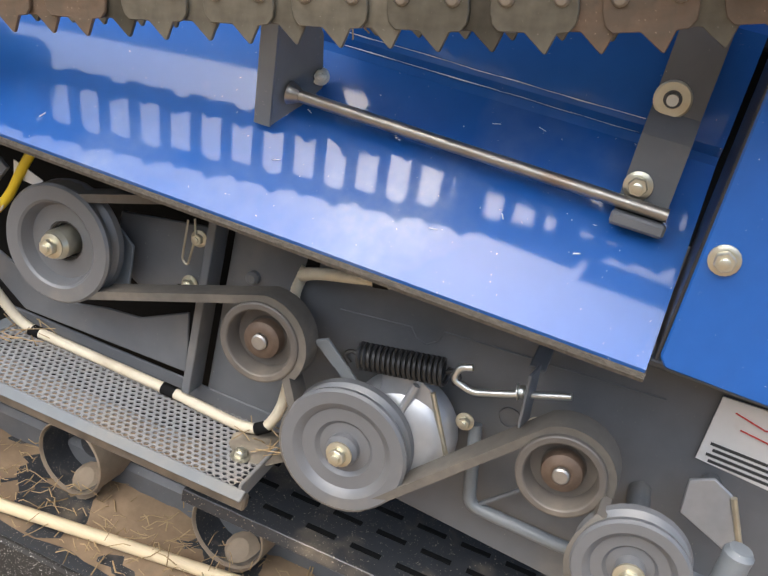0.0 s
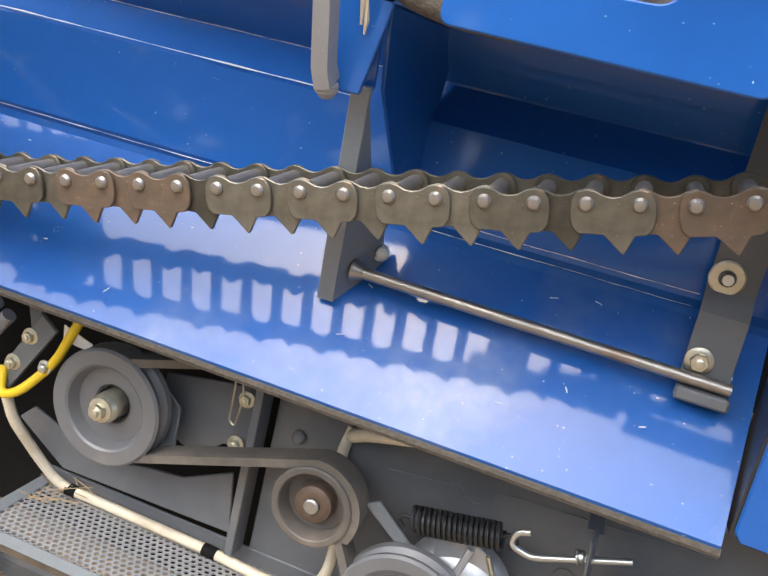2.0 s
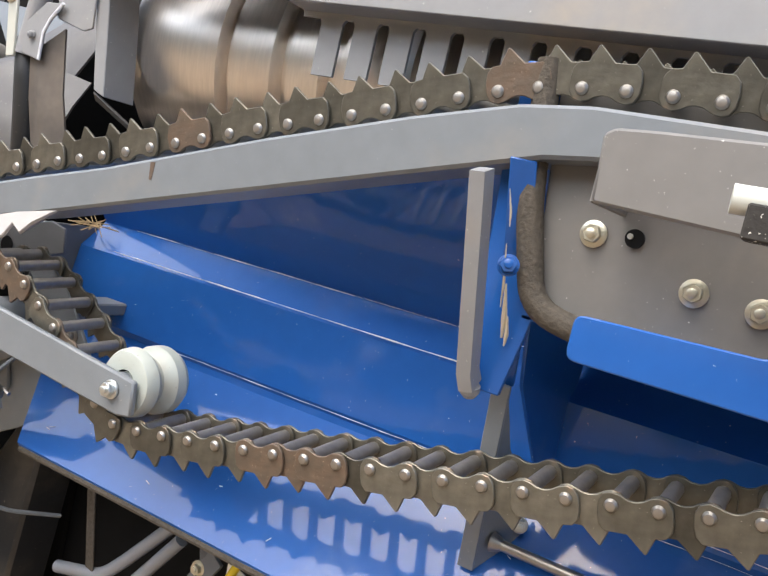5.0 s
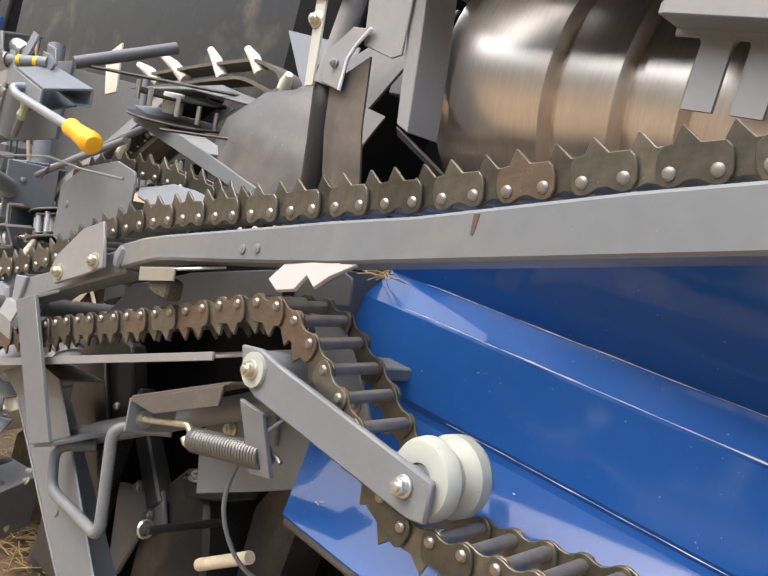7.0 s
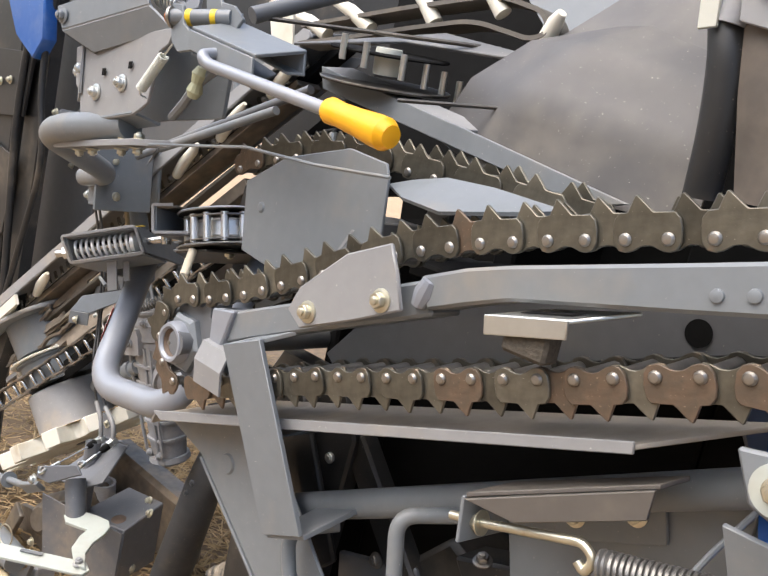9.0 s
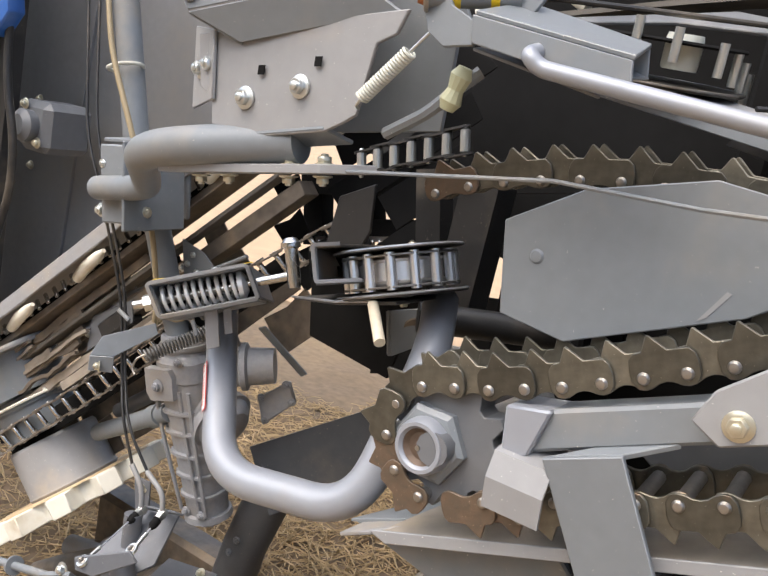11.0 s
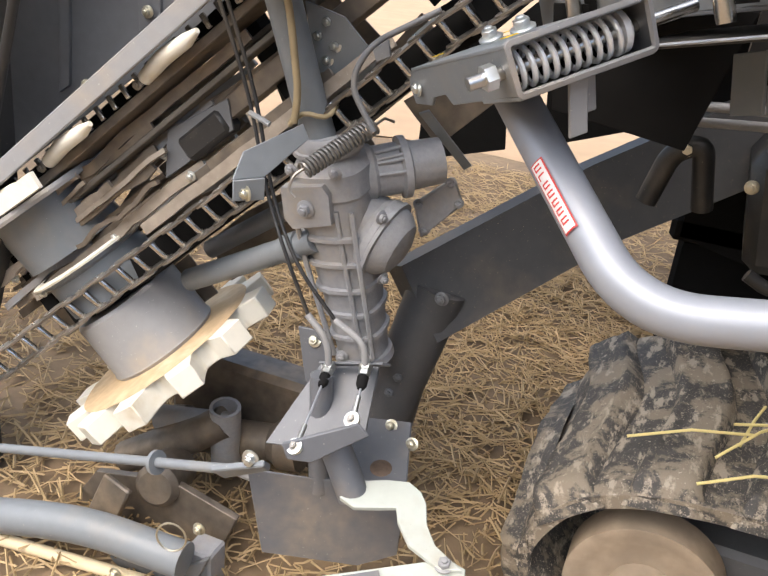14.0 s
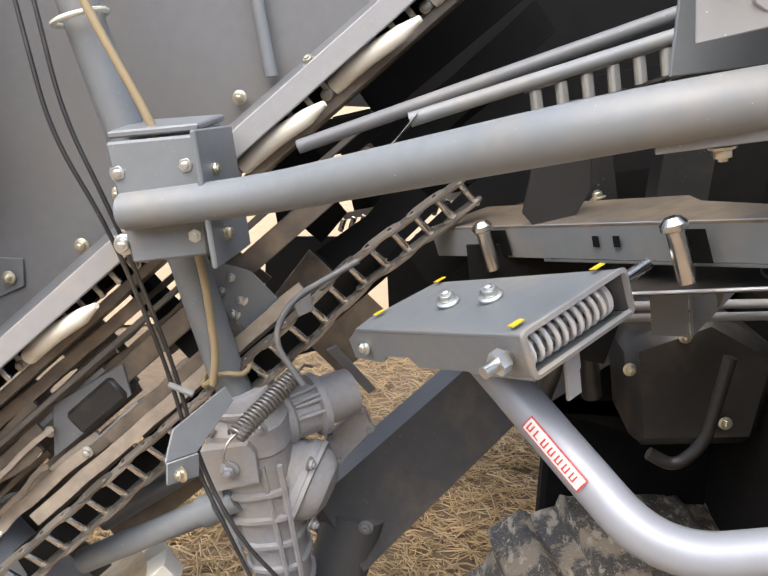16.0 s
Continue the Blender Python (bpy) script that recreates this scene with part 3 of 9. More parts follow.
# strap with rounded end and blue bracket
strap = thing("upright_strap", (-0.02, -0.06, 1.0), "light grey round-edged strap on a chipped blue bracket", "strap")
part("bar", sweep([(-0.024, -0.158, 1.188), (-0.026, -0.165, 1.20), (-0.030, -0.198, 1.30), (-0.0335, -0.213, 1.354)], 0.0085, 12, flat=(0.010, 0.006)), M_LGREY, strap)
part("bar_end", lathe([(0, -0.008), (0.005, -0.007), (0.0085, -0.002), (0.0085, 0.003), (0, 0.003)], (-0.024, -0.157, 1.185), (0, -0.37, 1), 14), M_LGREY, strap)
part("bracket", sheet([(-0.016, -0.118, 1.178), (-0.004, -0.112, 1.19), (0.0, -0.135, 1.25), (-0.008, -0.175, 1.37), (-0.028, -0.18, 1.37), (-0.022, -0.135, 1.24)], 0.004), M_BLUE, strap, "blue bracket with chipped paint showing beige filler")
for a, b, w in (((-0.009, -0.1555, 1.232), (-0.008, -0.1765, 1.275), 0.0026), ((-0.006, -0.1540, 1.226), (-0.005, -0.1640, 1.250), 0.0020), ((-0.012, -0.1660, 1.256), (-0.011, -0.1880, 1.305), 0.0012), ((-0.011, -0.1900, 1.318), (-0.014, -0.2000, 1.345), 0.0010)):
    part("chip", sweep([a, Vector(a).lerp(Vector(b), 0.4) + Vector((0.001, -0.0005, 0)), b], [w * 0.4, w, w * 0.3], 5), M_HOSE, strap, "bare beige patch where paint has gone")
bolt((-0.010, -0.176, 1.289), (0.35, -1, 0.2), strap, 0.012, M_BLUE, False, "nut")
bolt((-0.010, -0.137, 1.216), (0.35, -1, 0.2), strap, 0.012, M_BLUE, False, "nut")
part("lower_bar", sheet([(-0.036, -0.050, 1.000), (-0.020, -0.050, 1.000), (-0.002, -0.125, 1.19), (-0.018, -0.125, 1.19)], 0.004), M_GREY, strap)
part("lower_web", sheet([(-0.021, -0.050, 1.000), (0.006, -0.012, 1.035), (0.004, -0.03, 1.085), (-0.003, -0.08, 1.13), (-0.003, -0.125, 1.19)], 0.003), M_GREY, strap)
bolt((0.004, -0.020, 1.049), (0.45, -1, 0.15), strap, 0.011, M_ZINCW, False, "nut")

# guard rod and its bent bracket
grod = thing("guard_rod", (0.15, -0.04, 1.03), "bare steel rod welded between two grey brackets", "rod")
part("bar", rod((-0.010, -0.045, 1.033), (0.312, -0.047, 1.031), 0.0052, 14), M_DPIN, grod)
part("weld", lathe([(0, 0), (0.010, 0), (0.0085, 0.004), (0.006, 0.010), (0, 0.010)], (-0.010, -0.045, 1.033), (1, 0, 0), 14), M_DPIN, grod)
brk = part("bracket", prof([(-0.052, 1.018), (-0.042, 1.020), (-0.036, 1.03), (-0.030, 1.082), (-0.024, 1.090), (-0.014, 1.10), (-0.010, 1.18), (-0.010, 1.30)], 0.273, 0.311, 0.005), M_DGREY, grod, "dark grey bent steel bracket")
part("end_stub", block((0.272, -0.055, 1.014), (0.314, -0.043, 1.024), 0.002), M_DGREY, grod)
bolt((0.284, -0.036, 1.044), OUT, grod, 0.0135, M_ZINC)
part("washer", lathe([(0.007, 0), (0.0145, 0), (0.0145, 0.003), (0.013, 0.004), (0.007, 0.004), (0.007, 0)], (0.286, -0.012, 1.110), OUT, 28), M_ZINC, grod)
part("stud", rod((0.286, -0.010, 1.110), (0.286, -0.024, 1.110), 0.0045, 12), M_ZINCW, grod)

# rear blue cover
rear = thing("rear_cover", (0.5, -0.09, 0.93), "flat glossy blue side cover held by a flange bolt", "cover")
part("sheet", slab([(0.341, 0.940), (0.347, 0.932), (0.75, 0.925), (0.75, 1.05), (0.45, 1.05), (0.45, 1.30), (0.338, 1.30)], -0.092, 0.004, 0.0015), M_BLUE, rear)
part("edge_lip", block((0.338, -0.090, 0.935), (0.341, -0.02, 1.25), 0.0008), M_BLACK, rear)
bolt((0.356, -0.0925, 1.024), OUT, rear, 0.0135, M_ZINC)

# ---- pulley side plate ----
side = thing("lower_side_plate", (0.05, 0.08, 0.5), "dark grey steel side plate with ribs, cut-outs and dust", "side plate")
part("plate", slab([(-0.10, 0.62), (0.75, 0.55), (0.75, 0.98), (-0.10, 0.98)], 0.085, 0.006), M_DGREY, side)
part("front_plate", slab([(-0.235, 0.822), (-0.12, 0.842), (-0.12, 0.760), (-0.150, 0.763), (-0.17, 0.745), (-0.20, 0.742), (-0.235, 0.760)], 0.070, 0.004), M_DGREY, side)
part("skirt_plate", slab([(-0.40, 0.72), (-0.30, 0.685), (-0.235, 0.70), (-0.19, 0.705), (-0.13, 0.735), (-0.12, 0.66), (-0.35, 0.655), (-0.42, 0.70)], 0.066, 0.004), M_DGREY, side)
part("rib", block((-0.118, 0.055, 0.640), (-0.108, 0.086, 0.900), 0.001), M_DGREY, side)
part("long_rib", block((0.02, 0.074, 0.862), (0.75, 0.086, 0.870), 0.002), M_DGREY, side)
part("pressed_rib", slab([(0.05, 0.872), (0.30, 0.880), (0.30, 0.892), (0.05, 0.884)], 0.078, 0.008, 0.003), M_DGREY, side)
part("grommet", slab([(-0.012, 0.818), (0.004, 0.822), (0.004, 0.852), (-0.010, 0.85)], 0.0835, 0.002, 0), M_VOID, side, "dark hose opening")
part("rivet", lathe([(0.008, 0), (0.008, 0.006), (0.005, 0.009), (0, 0.009)], (-0.068, 0.085, 0.797), OUT, 16), M_DGREY, side)
for bx, bz in ((-0.131, 0.774), (-0.128, 0.829), (0.273, 0.773), (0.205, 0.748)):
    bolt((bx, 0.060 if bx < 0 else 0.047, bz), OUT, side, 0.0115, M_ZINC)
part("wire_clip", sweep(fillet([(-0.145, 0.060, 0.845), (-0.143, 0.056, 0.80), (-0.135, 0.056, 0.795), (-0.131, 0.056, 0.83), (-0.136, 0.058, 0.85)], 0.006), 0.0013, 6), M_ZINC, side, "bent wire clip")
part("label_plate", slab([(0.424, 0.856), (0.424, 0.786), (0.56, 0.776), (0.56, 0.862)], 0.080, 0.002, 0), M_PAPER, side, "white printed instruction label")
lab = side.children[-1]
for i in range(4):
    part("text_bar", slab([(0.431 + 0.004 * (i % 2), 0.808 - 0.006 * i), (0.53 - 0.01 * i, 0.806 - 0.006 * i), (0.53 - 0.01 * i, 0.803 - 0.006 * i), (0.431 + 0.004 * (i % 2), 0.805 - 0.006 * i)], 0.0790, 0.0006, 0), M_INK, lab)
for a, b in (((0.44, 0.845), (0.47, 0.838)), ((0.47, 0.838), (0.50, 0.846)), ((0.45, 0.83), (0.49, 0.825)), ((0.49, 0.825), (0.51, 0.835))):
    part("drawing_line", rod((a[0], 0.0795, a[1]), (b[0], 0.0795, b[1]), 0.0008, 6), M_RED, lab)


def pulley(name, c, R, kind, w=0.022, tilt=(0, 1, 0)):
    """A V-belt pulley; c is the middle of its front face."""
    th = thing(name, (c[0], c[1] + w, c[2] - R), {
        "spoked": "grey painted pressed-steel belt pulley with a hollow face", "flat": "grey painted belt pulley with a dished face",
        "idler": "worn idler pulley with a rusty hub"}[kind], "pulley", "belt pulleys")
    if kind == "spoked":
        p = [(R * 0.30, w * 0.75), (R * 0.34, w * 0.55), (R * 0.42, w * 0.50), (R * 0.62, w * 0.50), (R * 0.66, w * 0.30), (R * 0.70, 0.002), (R * 0.74, 0), (R * 0.96, 0), (R, 0.003), (R * 0.98, w * 0.3),
             (R * 0.86, w * 0.5), (R * 0.98, w * 0.72), (R, w * 0.95), (R * 0.97, w), (R * 0.6, w), (R * 0.3, w * 0.9)]
    elif kind == "flat":
        p = [(0, w * 0.15), (R * 0.22, w * 0.15), (R * 0.24, w * 0.30), (R * 0.40, w * 0.34), (R * 0.46, w * 0.22), (R * 0.66, w * 0.20), (R * 0.70, w * 0.10), (R * 0.78, 0), (R * 0.96, 0), (R, 0.003), (R * 0.98, w * 0.3),
             (R * 0.86, w * 0.5), (R * 0.98, w * 0.72), (R, w * 0.95), (R * 0.97, w), (0, w)]
    else:
        p = [(R * 0.20, w * 0.50), (R * 0.44, w * 0.52), (R * 0.50, w * 0.66), (R * 0.74, w * 0.62), (R * 0.79, w * 0.10), (R * 0.81, 0.001), (R * 0.84, 0.0), (R * 0.95, 0.0), (R * 0.99, 0.001), (R, 0.003), (R, w - 0.003), (R * 0.97, w), (R * 0.24, w)]
    part("wheel", lathe(p, c, tilt, 56), M_IDLER if kind == "idler" else M_PULLEY, th)
    t = Vector(tilt).normalized()
    o = Vector(c)
    if kind == "idler":
        part("hub", lathe([(R * 0.20, w * 0.16), (R * 0.26, w * 0.14), (R * 0.36, w * 0.17), (R * 0.45, w * 0.24), (R * 0.47, w * 0.34), (R * 0.47, w * 0.6), (0, w * 0.6)], c, tilt, 28), M_RUSTHUB, th, "brown rusty bearing hub")
        part("axle_end", lathe([(0, w * 0.02), (R * 0.15, w * 0.02), (R * 0.19, w * 0.06), (R * 0.19, w), (0, w)], c, tilt, 20), M_BUSH, th)
    else:
        part("boss", lathe([(R * 0.25, w * 0.9), (R * 0.25, w * 0.05), (R * 0.20, -0.004), (0, -0.004)], c, tilt, 28), M_ZINC if kind == "spoked" else M_PULLEY, th)
        bolt(tuple(o - t * 0.004), tuple(-t), th, 0.0165, M_ZINC)
        if kind == "spoked":
            part("web_hole", lathe([(R * 0.30, w * 0.62), (R * 0.63, w * 0.62), (R * 0.63, w * 0.70), (R * 0.30, w * 0.70), (R * 0.30, w * 0.62)], c, tilt, 40), M_BLACK, th)
    part("axle", rod(tuple(o + t * w * 0.5), tuple(o + t * (0.095 - c[1])), 0.012), M_DGREY, th)
    return th


pulley("belt_pulley", (-0.264, 0.0, 0.790), 0.067, "spoked", 0.030)
pulley("idler_pulley", (-0.013, 0.0, 0.770), 0.044, "idler", 0.034)
pulley("belt_pulley", (0.101, -0.006, 0.692), 0.069, "flat", 0.030)
pulley("idler_pulley", (0.309, -0.018, 0.767), 0.042, "idler", 0.034)
pulley("belt_pulley", (0.390, -0.055, 0.726), 0.052, "flat", 0.030)


def arcy(cx, cz, r, a0, a1, y, n=10):
    return [(cx + r * math.cos(radians(a0 + (a1 - a0) * i / n)), y, cz + r * math.sin(radians(a0 + (a1 - a0) * i / n))) for i in range(n + 1)]


# one belt: from behind the panel round the first pulley, over the idler, under the dished pulley and over the next
line = ([(0.02, 0.03, 0.93)] + arcy(-0.264, 0.790, 0.062, 72, 268, 0.018, 16) + arcy(-0.013, 0.770, 0.048, 92, -40, 0.018, 12)
        + arcy(0.101, 0.692, 0.064, 160, 300, 0.010, 12) + arcy(0.309, 0.767, 0.046, 118, -20, 0.002, 12) + arcy(0.395, 0.722, 0.052, 150, 290, -0.038, 10))
solo("drive_belt", sweep(line, 0, flat=(0.015, 0.0045)), M_RUBBER, "dusty black rubber belt winding over the pulleys", "belt")

# plate bracket behind the first pulley
pb = thing("pulley_bracket", (-0.22, 0.05, 0.74), "grey steel pulley bracket plate", "bracket")
part("plate", slab([(-0.235, 0.73), (-0.195, 0.735), (-0.196, 0.80), (-0.215, 0.815), (-0.235, 0.80)], 0.042, 0.004), M_GREY, pb)
part("stay", block((-0.232, 0.044, 0.75), (-0.215, 0.07, 0.79), 0.001), M_GREY, pb)

# tension spring and hooked rod
ts = thing("tension_spring", (0.13, 0.02, 0.78), "black coil spring hooked to a threaded adjuster rod", "spring")
part("coil", spring((0.088, 0.022, 0.788), (0.176, 0.020, 0.806), 0.0125, 0.0024, 17), M_BLACK, ts)
part("hook_end", sweep(fillet([(0.088, 0.022, 0.788), (0.078, 0.022, 0.79), (0.072, 0.022, 0.782), (0.080, 0.022, 0.776)], 0.005), 0.0024, 8), M_BLACK, ts)
part("hook_end", sweep(fillet([(0.176, 0.020, 0.806), (0.184, 0.020, 0.812), (0.192, 0.018, 0.806), (0.186, 0.018, 0.798)], 0.005), 0.0024, 8), M_BLACK, ts)
part("adjuster_rod", sweep(fillet([(0.200, 0.018, 0.822), (0.188, 0.018, 0.818), (0.184, 0.018, 0.803), (0.206, 0.018, 0.797), (0.294, 0.014, 0.832)], 0.008), 0.0036, 10), M_ZINCW, ts, "bright zinc hooked rod")
bolt((0.246, 0.016, 0.816), (1, 0, 0.35), ts, 0.011, M_ZINCW, False, "nut")
part("anchor_plate", sheet([(0.252, -0.002, 0.845), (0.256, 0.03, 0.845), (0.262, 0.03, 0.785), (0.257, -0.002, 0.790)], 0.003), M_DGREY, ts)
part("anchor_bridge", block((0.248, 0.03, 0.836), (0.264, 0.09, 0.840), 0.001), M_DGREY, ts)
part("tension_arm", sheet([(0.035, 0.03, 0.782), (0.050, 0.03, 0.790), (0.105, 0.03, 0.745), (0.095, 0.03, 0.738)], 0.004), M_GREY, ts)

# bright plates behind the pulleys
for (cx, cz, r) in ((0.150, 0.745, 0.055), (0.447, 0.765, 0.040)):
    bp = thing("tension_arm_plate", (cx, 0.05, cz - r), "bright galvanised tension arm plate with an eyelet", "arm plate", "tension arm plates")
    part("plate", slab([(cx - r * 0.7, cz + r * 0.5), (cx - r * 0.2, cz + r * 0.75), (cx + r * 0.3, cz + r * 0.5), (cx + r * 0.95, cz - r * 0.8), (cx + r * 0.8, cz - r), (cx - r * 0.6, cz - r * 0.4)], 0.035, 0.004), M_GALV, bp)
    part("rim", sweep([(cx + r * 0.32, 0.033, cz + r * 0.5), (cx + r * 0.97, 0.033, cz - r * 0.8)], 0.003, 8), M_ZINC, bp)
    bolt((cx + r * 0.80, 0.034, cz - r * 0.82), OUT, bp, 0.010, M_ZINC)
    part("stem", rod((cx, 0.037, cz), (cx, 0.088, cz), 0.010), M_DGREY, bp)
cup = thing("bright_cup", (0.140, 0.05, 0.66), "bright galvanised domed cup behind the dished pulley", "cup")
part("dome", lathe([(0.060, 0.020), (0.059, 0.006), (0.053, -0.004), (0.041, -0.012), (0.022, -0.016), (0, -0.016)], (0.142, 0.040, 0.712), (0.1, 1, -0.1), 40), M_GALV, cup)
part("rib", sweep([(0.140, 0.026, 0.735), (0.150, 0.030, 0.775)], 0.004, 8), M_GALV, cup)
rg = thing("tie_rod", (0.30, 0.05, 0.62), "grey bent steel tie rod", "rod")
part("bar", sweep(fillet([(0.215, 0.06, 0.742), (0.235, 0.05, 0.655), (0.335, 0.045, 0.655), (0.38, 0.045, 0.66)], 0.012), 0.007, 10), M_GREY, rg)
part("brace", rod((0.245, 0.05, 0.66), (0.29, 0.06, 0.70), 0.003, 8), M_DGREY, rg)
post = thing("rear_stub", (0.475, -0.02, 0.68), "grey round steel stub post", "post")
part("tube", rod((0.470, -0.02, 0.66), (0.470, -0.02, 0.765), 0.013, 16), M_GREY, post)
part("cap", lathe([(0, 0.006), (0.010, 0.005), (0.0135, 0), (0.0135, -0.004), (0, -0.004)], (0.470, -0.02, 0.765), (0, 0, 1), 16), M_GREY, post)
part("foot", block((0.455, -0.03, 0.65), (0.485, 0.09, 0.662), 0.001), M_GREY, post)

# corrugated hoses
hs = thing("cream_hose", (-0.15, 0.03, 0.66), "cream corrugated hose taped with black bands", "hose")
hl = fillet([(-0.400, 0.015, 0.752), (-0.394, 0.022, 0.722), (-0.378, 0.052, 0.668), (-0.351, 0.066, 0.6315), (-0.308, 0.068, 0.6295), (-0.223, 0.066, 0.6295), (-0.135, 0.063, 0.6300), (-0.088, 0.058, 0.6295), (-0.037, 0.054, 0.6295), (-0.010, 0.058, 0.633), (0.006, 0.056, 0.666), (0.007, 0.060, 0.702), (-0.001, 0.070, 0.755), (-0.016, 0.076, 0.796), (-0.010, 0.084, 0.830)], 0.03)
hl = resample(hl, 0.0022)
part("tube", sweep(hl, [0.0060 + 0.0007 * (i % 2) for i in range(len(hl))], 10), M_HOSE, hs)
for a, b in (((-0.340, 0.0665, 0.6305), (-0.326, 0.0675, 0.6298)), ((-0.146, 0.0633, 0.6299), (-0.128, 0.0624, 0.6299)), ((-0.018, 0.0570, 0.632), (-0.004, 0.0582, 0.642))):
    part("tape", rod(a, b, 0.0074), M_VOID, hs, "black tape band")
hs2 = thing("cream_hose", (0.05, 0.05, 0.83), "cream corrugated hose leaving a hole in the plate", "hose")
hl = resample(fillet([(-0.004, 0.086, 0.826), (-0.004, 0.055, 0.832), (0.015, 0.045, 0.845), (0.075, 0.045, 0.860), (0.125, 0.05, 0.868), (0.2, 0.06, 0.90)], 0.02), 0.0022)
part("tube", sweep(hl, [0.0062 + 0.0006 * (i % 2) for i in range(len(hl))], 10), M_HOSE, hs2)
part("tape", rod((0.077, 0.045, 0.860), (0.092, 0.046, 0.8625), 0.0075), M_VOID, hs2)
yt = thing("yellow_tube", (-0.36, 0.01, 0.75), "yellow plastic fuel tube with a white tag", "tube")
part("tube", sweep(fillet([(-0.300, 0.05, 0.95), (-0.318, 0.015, 0.870), (-0.326, 0.012, 0.848), (-0.345, 0.018, 0.81), (-0.372, 0.0, 0.772), (-0.398, 0.0, 0.758), (-0.405, 0.01, 0.79)], 0.02), 0.0055, 10), M_YPIPE, yt)
part("tag", sheet([(-0.334, 0.012, 0.862), (-0.300, 0.018, 0.848), (-0.304, 0.02, 0.838), (-0.336, 0.016, 0.842)], 0.001, 0), M_PAPER, yt)

# perforated step
st = thing("perforated_step", (-0.17, 0.03, 0.60), "grey perforated steel step with dried mud", "step")


def perforated(x0, x1, y0, y1, z, pitch, hole):
    bm = bmesh.new()
    rowh = pitch * 0.866
    ny = int((y1 - y0) / rowh)
    nx = int((x1 - x0) / pitch)
    for j in range(ny):
        for i in range(nx):
            cx, cy = x0 + (i + 0.5 + 0.5 * (j % 2)) * pitch, y0 + (j + 0.5) * rowh
            o, h = [], []
            for k in range(6):
                a = math.pi / 6 + k * math.pi / 3
                o.append(bm.verts.new((cx + pitch * 0.5774 * math.cos(a), cy + pitch * 0.5774 * math.sin(a), z)))
                h.append((bm.verts.new((cx + hole * math.cos(a), cy + hole * math.sin(a), z)), bm.verts.new((cx + hole * math.cos(a), cy + hole * math.sin(a), z - 0.002))))
            for k in range(6):
                q = (k + 1) % 6
                bm.faces.new((o[k], o[q], h[q][0], h[k][0]))
                bm.faces.new((h[k][0], h[q][0], h[q][1], h[k][1]))
    return bm


part("grating", perforated(-0.372, 0.012, -0.034, 0.082, 0.622, 0.0088, 0.0034), M_LGREY, st, "sheet with rows of round holes")
part("front_lip", sheet([(-0.39, -0.036, 0.623), (0.022, -0.036, 0.623), (0.020, -0.041, 0.611), (-0.39, -0.041, 0.611)], 0.003), M_GREY, st)
part("end_lip", block((0.012, -0.036, 0.604), (0.016, 0.085, 0.628), 0.001), M_GREY, st)
part("back_lip", block((-0.39, 0.083, 0.600), (0.016, 0.087, 0.640), 0.001), M_DGREY, st)
part("side_strip", block((-0.39, -0.038, 0.618), (-0.372, 0.083, 0.6225), 0.0008), M_GREY, st)
part("under_rail", block((-0.39, -0.030, 0.590), (0.02, -0.018, 0.608), 0.002), M_GRIME, st)
bolt((-0.012, 0.012, 0.6225), (0, 0, 1), st, 0.0135, M_ZINC)
part("mud_patch", lathe([(0.036, 0.0), (0.030, 0.0018), (0.012, 0.003), (0, 0.003)], (-0.004, 0.045, 0.6222), (0, 0, 1), 11), M_MUD, st, "patch of dried mud")

# slotted case and track below
case = thing("slotted_guard", (0.2, 0.16, 0.45), "black slotted sheet guard splashed with mud", "guard")
part("sheet", block((-0.09, 0.05, 0.512), (0.70, 0.30, 0.518), 0.001), M_GUARD, case)
part("front_edge", block((-0.09, 0.045, 0.502), (0.70, 0.052, 0.520), 0.001), M_GUARD, case)
for j in range(5):
    for i in range(12):
        part("slot", block((-0.055 + i * 0.058 + 0.018 * (j % 2), 0.075 + j * 0.042, 0.5176), (-0.017 + i * 0.058 + 0.018 * (j % 2), 0.083 + j * 0.042, 0.5192), 0), M_VOID, case)
for i, rx in enumerate((-0.735, -0.432, -0.128, 0.176)):
    rl = thing("track_roller", (rx, 0.36, 0.18), "open-ended steel track roller coated with dry mud", "roller", "track rollers")
    part("drum", lathe([(0.020, 0.085), (0.058, 0.080), (0.0635, 0.062), (0.0650, 0.003), (0.0665, 0.0), (0.0690, 0.002), (0.0695, 0.070), (0.062, 0.115), (0, 0.115)], (rx, 0.298, 0.252), (0.10, 1, 0.04), 40), M_CLAY, rl)
    part("lining", lathe([(0, 0.050), (0.022, 0.052), (0.030, 0.070), (0.050, 0.078), (0.0615, 0.060), (0.0638, 0.006), (0.0628, 0.006), (0.060, 0.060), (0.050, 0.074), (0.030, 0.066), (0, 0.045)], (rx, 0.298, 0.252), (0.10, 1, 0.04), 40), M_GUARD, rl, "near-black lining inside the roller")
    part("mud_fill", lathe([(0, 0.0), (0.020, 0.006), (0.034, 0.020), (0, 0.024)], (rx + 0.016, 0.318, 0.212), (0.2, 0.7, -0.7), 14), M_CLAY, rl, "dry mud lying in the roller")
    part("axle", rod((rx, 0.36, 0.252), (rx, 0.46, 0.252), 0.018, 14), M_DGREY, rl)
part("guard_frame", block((-0.9, 0.305, 0.325), (0.75, 0.42, 0.365), 0.008), M_BLACK, case)
